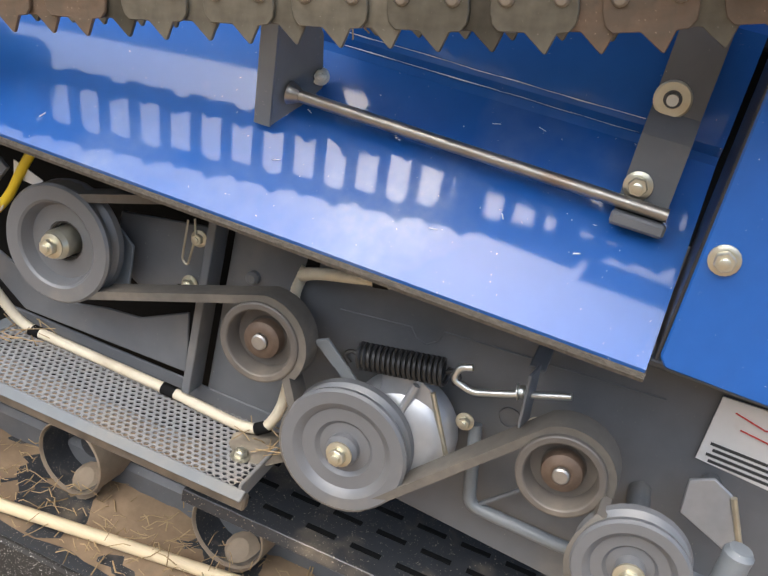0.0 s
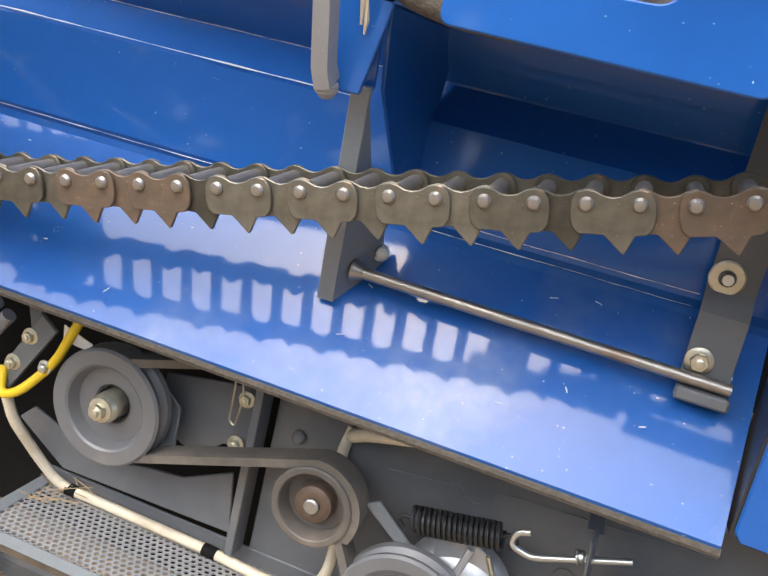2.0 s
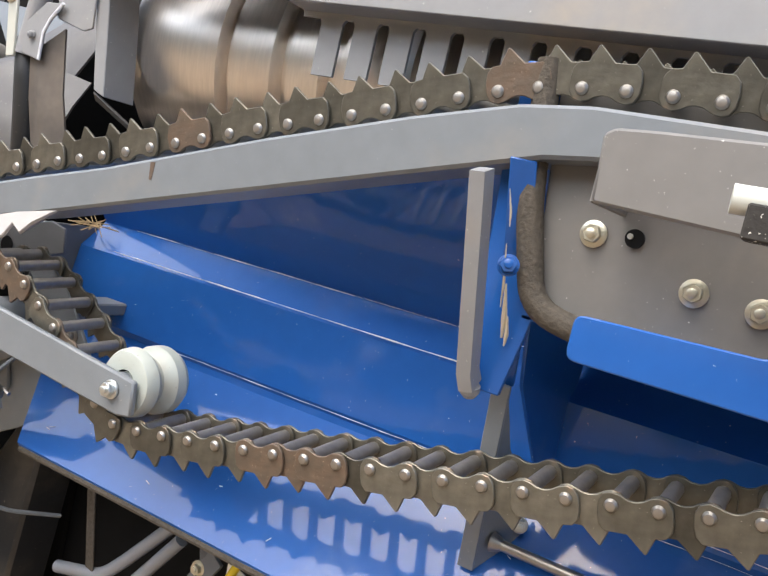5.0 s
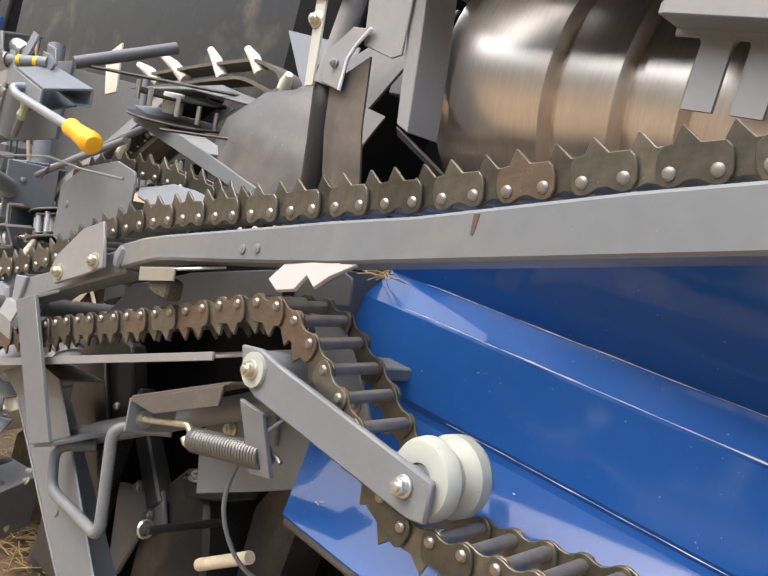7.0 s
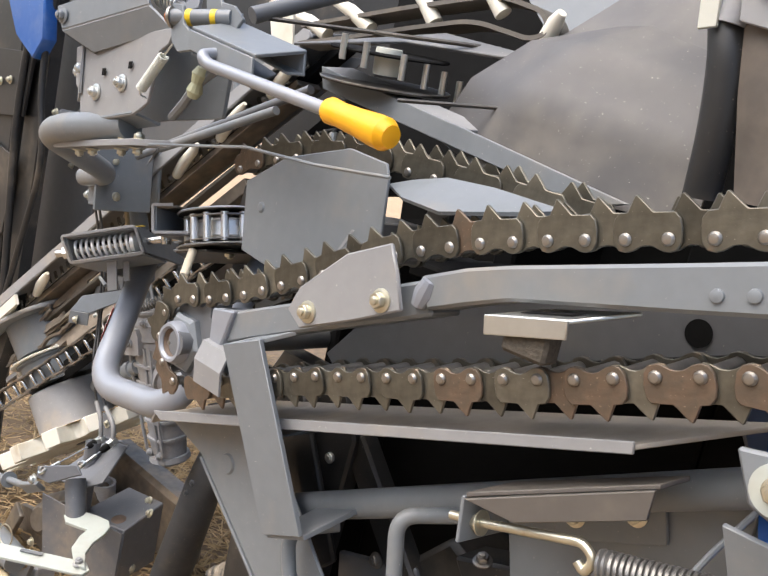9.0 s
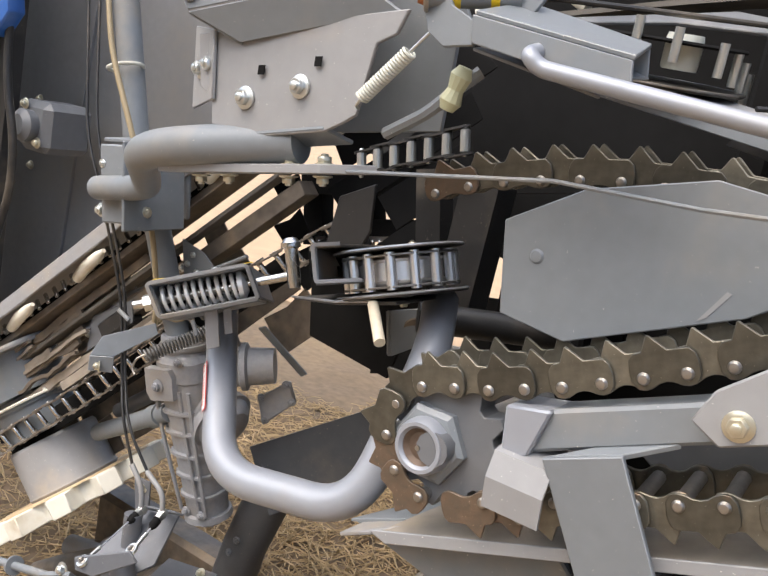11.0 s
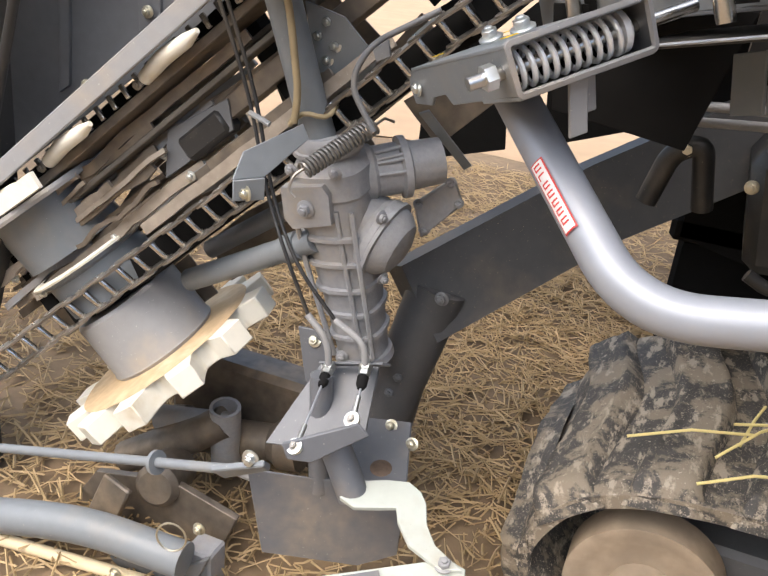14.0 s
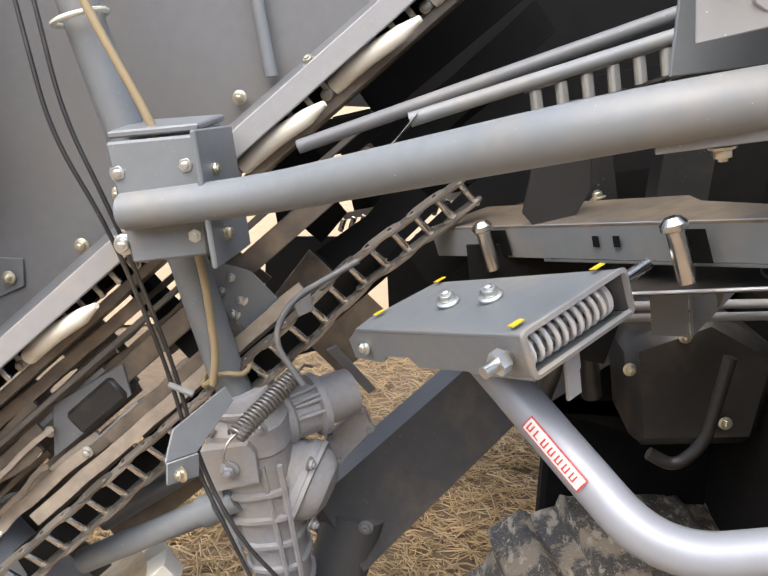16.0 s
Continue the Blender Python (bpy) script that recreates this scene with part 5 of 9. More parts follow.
def comb(x0, n, pitch, w, z0, z1, y):
    """A plate with long rounded slots, as strips between them and a bridge above and below."""
    bm = bmesh.new()
    parts = [slab([(x0 - 0.01, z1), (x0 + n * pitch, z1), (x0 + n * pitch, z1 + 0.012), (x0 - 0.01, z1 + 0.012)], y, 0.004, 0.0005)]
    for i in range(n):
        a = x0 + i * pitch
        parts.append(slab([(a + w, z0), (a + pitch, z0), (a + pitch, z1 - 0.004), (a + pitch + 0.004, z1 + 0.001), (a + w - 0.004, z1 + 0.001), (a + w, z1 - 0.004)], y, 0.004, 0))
    return join(*parts)


part("comb", comb(-0.330, 14, 0.0415, 0.015, 1.428, 1.486, -0.064), M_LGREY, hood, "row of rounded slots")
part("comb_shelf", block((-0.34, -0.098, 1.492), (0.28, -0.058, 1.502), 0.001), M_LGREY, hood)

# near-black walls stand for the unlit inside behind everything
inside = thing("engine_bay", (-0.3, 0.6, 0.0), "closing walls of the machine body, blackened for the shade inside", "machine body", kind="structure")
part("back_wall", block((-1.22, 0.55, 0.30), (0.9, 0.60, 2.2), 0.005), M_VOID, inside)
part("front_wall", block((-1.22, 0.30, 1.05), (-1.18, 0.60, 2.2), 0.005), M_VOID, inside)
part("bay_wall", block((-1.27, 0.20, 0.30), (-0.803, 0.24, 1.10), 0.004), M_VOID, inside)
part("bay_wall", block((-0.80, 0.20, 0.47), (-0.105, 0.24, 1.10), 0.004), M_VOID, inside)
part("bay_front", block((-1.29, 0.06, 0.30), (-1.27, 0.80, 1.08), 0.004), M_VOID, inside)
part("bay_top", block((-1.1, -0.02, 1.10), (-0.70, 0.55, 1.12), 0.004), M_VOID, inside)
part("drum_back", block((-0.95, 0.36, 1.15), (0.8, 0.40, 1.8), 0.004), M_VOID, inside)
# added unseen roof, far side and tank that keep sky light off
part("roof", block((-1.25, 0.30, 2.2), (0.9, 2.2, 2.24), 0.01), M_TARP, inside)
part("far_side", block((-1.25, 2.15, 0.35), (0.9, 2.2, 2.2), 0.01), M_TARP, inside)
part("tank", block((-0.6, 0.6, 0.45), (0.9, 2.15, 2.2), 0.02), M_TARP, inside)
part("rear_rail", block((-1.06, 0.30, 1.454), (-0.81, 0.33, 1.529), 0.003), M_DGREY, inside)
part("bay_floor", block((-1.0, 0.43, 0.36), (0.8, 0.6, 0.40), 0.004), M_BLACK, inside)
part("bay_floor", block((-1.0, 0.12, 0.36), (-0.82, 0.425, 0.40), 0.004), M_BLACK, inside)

# black cast frame in the bay's front
cfr = thing("cast_bay_frame", (-1.2, 0.1, 0.40), "black dusty cast frame with oval holes", "frame")
part("outer_plate", slab([(-1.37, 0.45), (-1.37, 0.86), (-1.33, 0.93), (-1.20, 0.93), (-1.16, 0.86), (-1.19, 0.45)], 0.02, 0.03, 0.004), M_BLACK, cfr)
part("web", slab([(-1.250, 0.45), (-1.235, 0.64), (-1.180, 0.66), (-1.130, 0.55), (-1.14, 0.45)], 0.012, 0.008, 0.003), M_DGREY, cfr)
part("oval_hole", lathe([(0, 0), (0.016, 0), (0.018, 0.003), (0, 0.003)], (-1.175, 0.0115, 0.59), OUT, 24), M_VOID, cfr, "dark oval opening")
part("cross_web", slab([(-1.16, 0.70), (-1.03, 0.745), (-1.00, 0.70), (-1.06, 0.655), (-1.10, 0.56), (-1.13, 0.56)], 0.035, 0.010, 0.003), M_DGREY, cfr)
part("brace", slab([(-1.30, 0.88), (-1.26, 0.89), (-1.14, 0.70), (-1.17, 0.67)], 0.008, 0.010, 0.003), M_BLACK, cfr)
for bx, bz in ((-1.09, 0.725), (-1.24, 0.56), (-1.20, 0.50), (-1.04, 0.70)):
    bolt((bx, 0.010 if bx < -1.13 else 0.033, bz), OUT, cfr, 0.0125, M_DPIN)

# parts seen dimly in the bay
bay = thing("gear_case", (-0.9, 0.1, 0.42), "black painted gear case with bolted flanges", "gear case")
part("case", slab([(-1.09, 0.70), (-1.00, 0.80), (-0.93, 0.77), (-0.90, 0.70), (-0.88, 0.55), (-0.95, 0.42), (-1.08, 0.42)], 0.05, 0.15, 0.008), M_BLACK, bay)
part("flange", slab([(-0.97, 0.80), (-0.86, 0.84), (-0.85, 0.815), (-0.95, 0.775)], 0.02, 0.06, 0.004), M_BLACK, bay)
part("arm", slab([(-1.19, 0.84), (-1.16, 0.87), (-1.02, 0.73), (-1.05, 0.70)], 0.03, 0.03, 0.004), M_BLACK, bay)
part("column", slab([(-0.86, 0.42), (-0.80, 0.42), (-0.76, 0.85), (-0.80, 0.90), (-0.86, 0.80)], 0.08, 0.08, 0.006), M_BLACK, bay)
bolt((-1.195, 0.024, 0.822), OUT, bay, 0.0135, M_ZINCW)
bolt((-0.93, 0.02, 0.815), (0, -0.4, 1), bay, 0.0135, M_DPIN)
bolt((-0.98, 0.045, 0.60), OUT, bay, 0.012, M_DPIN)
bolt((-0.92, 0.045, 0.52), OUT, bay, 0.012, M_DPIN)
lev = thing("lever_stub", (-0.90, -0.06, 0.72), "yellow-zinc clevis pin with a split ring", "pin")
part("pin", rod((-0.845, 0.0, 0.725), (-0.746, 0.0, 0.790), 0.009), M_HOSE, lev, "cream-coloured sleeve")
part("ring", lathe([(0.012, -0.003), (0.014, 0), (0.012, 0.003), (0.010, 0), (0.012, -0.003)], (-0.905, -0.06, 0.754), (1, 0, 0.35), 18), M_ZINCW, lev)
part("stay", rod((-0.90, -0.06, 0.755), (-0.90, 0.06, 0.755), 0.006), M_BLACK, lev)
cbl = thing("bay_cable", (-0.64, -0.1, 0.8), "thin black cable hanging behind the arm", "cable")
part("wire", sweep(fillet([(-0.64, -0.05, 1.06), (-0.67, -0.12, 0.98), (-0.685, -0.12, 0.90), (-0.66, -0.08, 0.82), (-0.63, 0.02, 0.80)], 0.05), 0.0028, 8), M_GREY, cbl)
links = thing("control_links", (-0.45, 0.03, 0.75), "grey rods and a bolted link plate beside the first pulley", "linkage")
part("plate", sheet([(-0.366, 0.02, 0.862), (-0.345, 0.02, 0.848), (-0.395, 0.015, 0.765), (-0.415, 0.015, 0.775)], 0.006), M_DGREY, links)
bolt((-0.377, 0.014, 0.833), OUT, links, 0.012, M_ZINC)
bolt((-0.394, 0.012, 0.797), OUT, links, 0.012, M_ZINC)
bolt((-0.352, 0.012, 0.805), OUT, links, 0.010, M_ZINCW)
part("tine", sheet([(-0.43, 0.06, 0.90), (-0.405, 0.06, 0.895), (-0.385, 0.05, 0.82), (-0.400, 0.05, 0.82)], 0.006), M_DGREY, links)
part("rod", sweep(fillet([(-0.70, 0.10, 0.675), (-0.611, 0.10, 0.698), (-0.580, 0.10, 0.728), (-0.500, 0.10, 0.818)], 0.03), 0.0095, 14), M_SILVER, links)
part("rod", sweep(fillet([(-0.70, 0.10, 0.640), (-0.613, 0.10, 0.646), (-0.580, 0.10, 0.672), (-0.480, 0.10, 0.806)], 0.03), 0.0095, 14), M_SILVER, links)
part("strap", sheet([(-0.668, 0.095, 0.830), (-0.650, 0.095, 0.826), (-0.620, 0.095, 0.700), (-0.637, 0.095, 0.703)], 0.003), M_SEAL, links, "brown hanging webbing strap")

def curved_sheet(rows):
    """A smooth sheet through rows of points."""
    bm = bmesh.new()
    g = [[bm.verts.new(p) for p in r] for r in rows]
    for a, b in zip(g, g[1:]):
        for i in range(len(a) - 1):
            bm.faces.new((a[i], a[i + 1], b[i + 1], b[i]))
    bmesh.ops.subdivide_edges(bm, edges=list(bm.edges), cuts=3, use_grid_fill=True, smooth=0.6)
    bmesh.ops.solidify(bm, geom=list(bm.faces), thickness=0.004)
    return smooth(bm, 60)


# rubber flap and curtain beside the drum
flap = thing("rubber_flap", (-0.75, -0.04, 1.27), "brown dusty rubber flap with a black edge", "flap")
part("sheet", curved_sheet([[(-0.775, -0.052, 1.402), (-0.765, -0.050, 1.345), (-0.748, -0.040, 1.262)], [(-0.742, -0.060, 1.415), (-0.733, -0.060, 1.345), (-0.712, -0.050, 1.262)], [(-0.716, -0.052, 1.440), (-0.701, -0.050, 1.358), (-0.677, -0.040, 1.262)]]), M_FLAP, flap)
part("edge", sweep(fillet([(-0.800, -0.04, 1.42), (-0.785, -0.045, 1.38), (-0.778, -0.04, 1.32), (-0.780, -0.03, 1.26)], 0.04), 0.016, 12), M_BLACK, flap)
part("strap", sheet([(-0.774, -0.066, 1.400), (-0.737, -0.066, 1.393), (-0.737, -0.066, 1.431), (-0.728, -0.066, 1.447), (-0.709, -0.066, 1.468), (-0.743, -0.066, 1.468), (-0.775, -0.066, 1.441), (-0.779, -0.066, 1.428)], 0.003, 0.001), M_LGREY, flap, "worn grey steel strap")
part("strap_edge", sweep([(-0.736, -0.068, 1.394), (-0.736, -0.068, 1.430), (-0.727, -0.068, 1.447), (-0.708, -0.068, 1.468)], 0.0022, 6), M_SCUFF, flap, "bare rubbed edge of the strap")
part("cover_sheet", sheet([(-0.724, -0.060, 1.450), (-0.672, -0.060, 1.439), (-0.657, -0.060, 1.444), (-0.667, -0.060, 1.540), (-0.745, -0.060, 1.540)], 0.003, 0.001), M_LGREY, flap, "grey folded cover sheet")
bolt((-0.757, -0.068, 1.424), OUT, flap, 0.008, M_LGREY, False)
wb = thing("white_bracket", (-0.80, -0.06, 1.38), "white painted bent bracket with bolts", "bracket")
part("upright", sheet([(-0.822, -0.065, 1.500), (-0.803, -0.065, 1.500), (-0.792, -0.060, 1.395), (-0.808, -0.060, 1.392)], 0.004), M_WHITE, wb)
part("plate", sheet([(-0.86, -0.07, 1.56), (-0.76, -0.07, 1.56), (-0.755, -0.07, 1.502), (-0.83, -0.07, 1.495)], 0.004), M_WHITE, wb)
bolt((-0.775, -0.072, 1.511), OUT, wb, 0.013, M_ZINC)
bolt((-0.812, -0.067, 1.472), OUT, wb, 0.013, M_ZINC)
part("tube", rod((-0.787, -0.05, 1.40), (-0.770, -0.05, 1.52), 0.014), M_CAST, wb)

cur = thing("feed_curtain", (-1.0, 0.05, 1.26), "large grey curved sheet guarding the drum inlet, dusty", "guard sheet")
part("sheet", curved_sheet([[(-1.175, 0.06, 1.262), (-1.12, 0.045, 1.335), (-1.06, 0.06, 1.385), (-0.98, 0.10, 1.415)],
                            [(-1.06, 0.0, 1.24), (-1.02, 0.0, 1.32), (-0.98, 0.03, 1.38), (-0.93, 0.08, 1.415)],
                            [(-0.93, 0.0, 1.23), (-0.91, 0.01, 1.31), (-0.90, 0.04, 1.37), (-0.88, 0.08, 1.40)],
                            [(-0.80, 0.02, 1.23), (-0.80, 0.03, 1.30), (-0.81, 0.06, 1.35), (-0.83, 0.10, 1.39)]]), M_TARP, cur)
part("top_sheet", curved_sheet([[(-1.05, 0.10, 1.40), (-1.0, 0.14, 1.46), (-0.95, 0.2, 1.54)], [(-0.93, 0.10, 1.41), (-0.90, 0.13, 1.47), (-0.86, 0.18, 1.56)], [(-0.872, 0.10, 1.39), (-0.842, 0.12, 1.46), (-0.805, 0.16, 1.56)]]), M_TARP, cur)
part("flat", sheet([(-1.10, 0.16, 1.40), (-0.98, 0.14, 1.42), (-1.02, 0.18, 1.50), (-1.25, 0.2, 1.52)], 0.004), M_GREY, cur)

# finger belt above it
fb = thing("finger_belt", (-1.25, 0.1, 1.33), "black rubber conveying belt with cream plastic fingers", "belt")
part("band", sweep(fillet([(-1.50, 0.10, 1.352), (-1.40, 0.10, 1.368), (-1.27, 0.10, 1.392), (-1.17, 0.10, 1.408), (-1.08, 0.10, 1.392), (-1.055, 0.10, 1.402), (-1.07, 0.10, 1.425), (-1.14, 0.10, 1.440), (-1.28, 0.10, 1.418), (-1.50, 0.10, 1.378)], 0.03), 0, flat=(0.022, 0.0028)), M_RUBBER, fb)
for (ax, az), (bx, bz) in (((-1.36, 1.385), (-1.445, 1.420)), ((-1.243, 1.402), (-1.287, 1.445)), ((-1.135, 1.420), (-1.175, 1.455)), ((-1.065, 1.395), (-1.045, 1.425)), ((-1.45, 1.37), (-1.53, 1.395))):
    part("finger", sweep([(ax, 0.09, az), ((ax + bx) / 2, 0.085, (az + bz) / 2 + 0.004), (bx, 0.08, bz)], [0.011, 0.010, 0.006], 12), M_CREAM, fb)
part("guide_plate", sheet([(-1.52, 0.07, 1.345), (-1.20, 0.07, 1.385), (-1.06, 0.07, 1.37), (-1.09, 0.05, 1.362), (-1.25, 0.05, 1.366)], 0.004), M_DGREY, fb)
part("thin_rod", rod((-1.356, -0.114, 1.355), (-1.120, 0.082, 1.378), 0.0028, 8), M_BLACK, fb)
part("thin_rod", rod((-1.134, -0.059, 1.291), (-0.982, 0.048, 1.315), 0.0024, 8), M_BLACK, fb)
part("shoulder", rod((-1.322, 0.037, 1.43), (-1.345, -0.120, 1.355), 0.0105), M_DGREY, fb)

# small sprocket with bright chain pins behind the guide bar
spk = thing("inner_sprocket_chain", (-1.19, 0.05, 1.32), "dark chain wheel wrapped by bright roller chain pins", "chain wheel")
SPN = Vector((0.05, -0.12, 1)).normalized()
spm = shared("bright_pin", lambda: lathe([(0, -0.015), (0.0042, -0.015), (0.0042, 0.015), (0, 0.015)], (0, 0, 0), (0, 0, 1), 12), M_ZINCW)
for p in ((-1.215, -0.045, 1.336), (-1.183, -0.012, 1.331), (-1.178, 0.024, 1.328), (-1.178, 0.058, 1.325), (-1.180, 0.092, 1.319), (-1.25, -0.05, 1.342)):
    put("bright_pin", spm, Matrix.Translation(Vector(p)) @ turn_to(SPN), spk)
part("white_roller", lathe([(0, -0.016), (0.016, -0.016), (0.017, -0.012), (0.017, 0.012), (0.016, 0.016), (0, 0.016)], (-1.222, 0.0, 1.336), SPN, 24), M_WHITE, spk, "white plastic roller")
part("upper_disc", lathe([(0, 0.0), (0.075, 0.0), (0.077, 0.002), (0.075, 0.004), (0, 0.004)], Vector((-1.25, 0.03, 1.330)) + SPN * 0.017, SPN, 40), M_VOID, spk)
part("lower_disc", lathe([(0, 0.0), (0.082, 0.0), (0.084, 0.002), (0.082, 0.004), (0, 0.004)], Vector((-1.25, 0.03, 1.330)) - SPN * 0.022, SPN, 40), M_BLACK, spk)
part("lower_rim", sweep([Vector((-1.25, 0.03, 1.330)) - SPN * 0.019 + Vector((0.083 * math.cos(u), 0.083 * math.sin(u), 0.083 * math.sin(u) * 0.12 - 0.083 * math.cos(u) * 0.05)) for u in [2 * math.pi * k / 40 for k in range(40)]], 0.0012, 6, closed=True), M_DPIN, spk)

# guide bar and inner toothed chain
gb = thing("inner_guide_bar", (-1.08, 0.0, 1.24), "grey folded steel guide bar", "guide bar")
part("bar", sheet([(-1.330, -0.005, 1.318), (-1.070, -0.005, 1.276), (-0.855, -0.005, 1.238), (-0.90, -0.005, 1.226), (-1.068, -0.005, 1.252), (-1.320, -0.005, 1.290)], 0.006), M_GREY, gb)
part("fold", sheet([(-1.330, -0.005, 1.318), (-1.070, -0.005, 1.276), (-1.06, 0.03, 1.282), (-1.315, 0.03, 1.325)], 0.004), M_LGREY, gb)
inner_chain = thing("inner_feed_chain", (-1.1, -0.03, 1.15), "dark toothed conveying chain with bright tooth edges", "chain")
run_chain(inner_chain, [(-0.84, 1.212), (-0.95, 1.213), (-1.05, 1.216), (-1.15, 1.216), (-1.25, 1.210), (-1.32, 1.196), (-1.38, 1.180), (-1.43, 1.16)][::-1], 0.040, 0.03, 0.034, -0.035, False, 1, plates=M_CHAIN, low=0.008)
sideg = thing("chain_side_plate", (-1.18, -0.11, 1.07), "grey flat cut-corner guard plate", "guard plate")
part("plate", slab([(-1.308, 1.160), (-1.239, 1.202), (-1.136, 1.230), (-1.078, 1.224), (-1.071, 1.210), (-1.064, 1.149), (-1.090, 1.13), (-1.229, 1.068), (-1.294, 1.076)], -0.112, 0.004), M_GREY, sideg)
part("stay", block((-1.20, -0.108, 1.13), (-1.15, 0.05, 1.15), 0.002), M_DGREY, sideg)
part("dimple", lathe([(0.007, 0), (0.005, 0.002), (0, 0.003)], (-1.27, -0.112, 1.135), OUT, 14), M_GREY, sideg)
part("scrape", sheet([(-1.125, -0.1126, 1.118), (-1.118, -0.1126, 1.123), (-1.104, -0.1126, 1.146), (-1.108, -0.1126, 1.147)], 0.0006, 0), M_LGREY, sideg)
wing = thing("folded_deflector", (-1.0, -0.1, 1.19), "light grey sheet deflector with rounded end", "deflector")
part("sheet", curved_sheet([[(-1.085, -0.095, 1.203), (-1.04, -0.12, 1.196), (-0.98, -0.13, 1.194), (-0.90, -0.11, 1.213)], [(-1.075, -0.07, 1.212), (-1.02, -0.08, 1.224), (-0.96, -0.08, 1.226), (-0.875, -0.08, 1.222)]]), M_GREY, wing)
part("stay", block((-1.03, -0.09, 1.17), (-1.0, 0.03, 1.20), 0.002), M_DGREY, wing)

# yellow lever and its bracket
lever = thing("yellow_lever", (-1.15, -0.2, 1.25), "grey bent lever with a yellow plastic grip", "lever")
part("bar", sweep(fillet([(-1.262, -0.205, 1.300), (-1.258, -0.236, 1.292), (-1.248, -0.233, 1.284), (-1.03, -0.230, 1.262)], 0.010), 0.0066, 14), M_SILVER, lever)
part("grip", lathe([(0, -0.002), (0.011, 0.0), (0.0125, 0.004), (0.0115, 0.018), (0.0125, 0.045), (0.0145, 0.070), (0.0145, 0.082), (0.010, 0.090), (0, 0.092)], (-1.048, -0.2295, 1.2645), (0.082, -0.005, -0.010), 24), M_YELLOW, lever, "yellow plastic grip")
lbr = thing("lever_bracket", (-1.3, -0.18, 1.25), "grey welded channel bracket on a pivot shaft", "bracket")
CHA, CHB, CHC, CHD = Vector((-1.322, -0.212, 1.319)), Vector((-1.304, -0.163, 1.337)), Vector((-1.204, -0.140, 1.318)), Vector((-1.186, -0.219, 1.299))
DN = Vector((0.004, 0, -0.024))
part("channel_top", sheet([CHA, CHB, CHC, CHD], 0.004), M_GREY, lbr)
part("channel_side", sheet([CHA, CHD, CHD + DN, CHA + DN * 0.9], 0.004), M_GREY, lbr)
part("channel_back", sheet([CHB, CHC, CHC + DN, CHB + DN], 0.004), M_GREY, lbr)
part("channel_lip", sheet([CHC + DN, CHC + DN + Vector((-0.004, -0.022, -0.003)), CHB + DN + Vector((0.03, -0.02, -0.003)), CHB + DN], 0.003), M_GREY, lbr)
part("underside", sheet([CHA + DN, CHD + DN * 1.05 + Vector((-0.03, 0.02, 0)), CHC + DN * 1.1 + Vector((-0.05, 0.0, 0)), CHB + DN * 1.1], 0.003), M_DGREY, lbr)
HL, HR = Vector((-1.368, -0.211, 1.3300)), Vector((-1.305, -0.174, 1.3415))
part("shaft", rod(HL, HR, 0.0095, 20), M_GREY, lbr)
for k in (0.30, 0.72):
    part("paint_mark", lathe([(0.0097, -0.0035), (0.0099, 0.0), (0.0097, 0.0035)], HL.lerp(HR, k), HR - HL, 20), M_YPIPE, lbr, "yellow paint mark")
part("washer", lathe([(0.0, 0.004), (0.0115, 0.004), (0.0125, 0.003), (0.0125, 0.0), (0, 0)], HL, HL - HR, 24), M_DPIN, lbr)
part("pin_head", lathe([(0, 0.009), (0.0055, 0.009), (0.0075, 0.004), (0, 0.004)], HL, HL - HR, 18), mat("orange_rust", (0.36, 0.13, 0.05), 0.7, 0.2, 0.4, 200, 0.3), lbr, "rusty pin head")
part("ear", sheet([(-1.374, -0.206, 1.346), (-1.352, -0.206, 1.345), (-1.345, -0.206, 1.325), (-1.322, -0.208, 1.315), (-1.318, -0.208, 1.296), (-1.345, -0.208, 1.292), (-1.362, -0.207, 1.302), (-1.370, -0.206, 1.320)], 0.005), M_GREY, lbr)
part("ear", sheet([(-1.322, -0.176, 1.357), (-1.302, -0.172, 1.355), (-1.284, -0.170, 1.342), (-1.292, -0.172, 1.328), (-1.314, -0.176, 1.326)], 0.005), M_GREY, lbr)
part("back_tab", sheet([(-1.395, -0.17, 1.385), (-1.372, -0.17, 1.380), (-1.355, -0.185, 1.345), (-1.385, -0.185, 1.338)], 0.005), M_DGREY, lbr)
ys = thing("small_spring", (-1.42, -0.2, 1.23), "small white-coated extension spring", "spring")
part("coil", spring((-1.418, -0.210, 1.241), (-1.377, -0.210, 1.285), 0.0056, 0.0013, 20, 6, 12), M_WHITE, ys)
part("hook", sweep([(-1.377, -0.210, 1.285), (-1.362, -0.208, 1.303)], 0.0014, 6), M_ZINCW, ys)
part("hook", sweep(fillet([(-1.418, -0.210, 1.241), (-1.426, -0.205, 1.234), (-1.430, -0.195, 1.232)], 0.004), 0.0014, 6), M_ZINCW, ys)
gr = thing("green_clip", (-1.36, -0.18, 1.22), "pale green plastic cable clip", "clip")
part("body", join(lathe([(0.006, -0.018), (0.010, -0.010), (0.007, 0), (0.010, 0.012), (0.006, 0.020), (0, 0.02)], (-1.345, -0.18, 1.262), (0.3, 0, 1), 12)), mat("pale_green_plastic", (0.45, 0.46, 0.30), 0.5), gr)
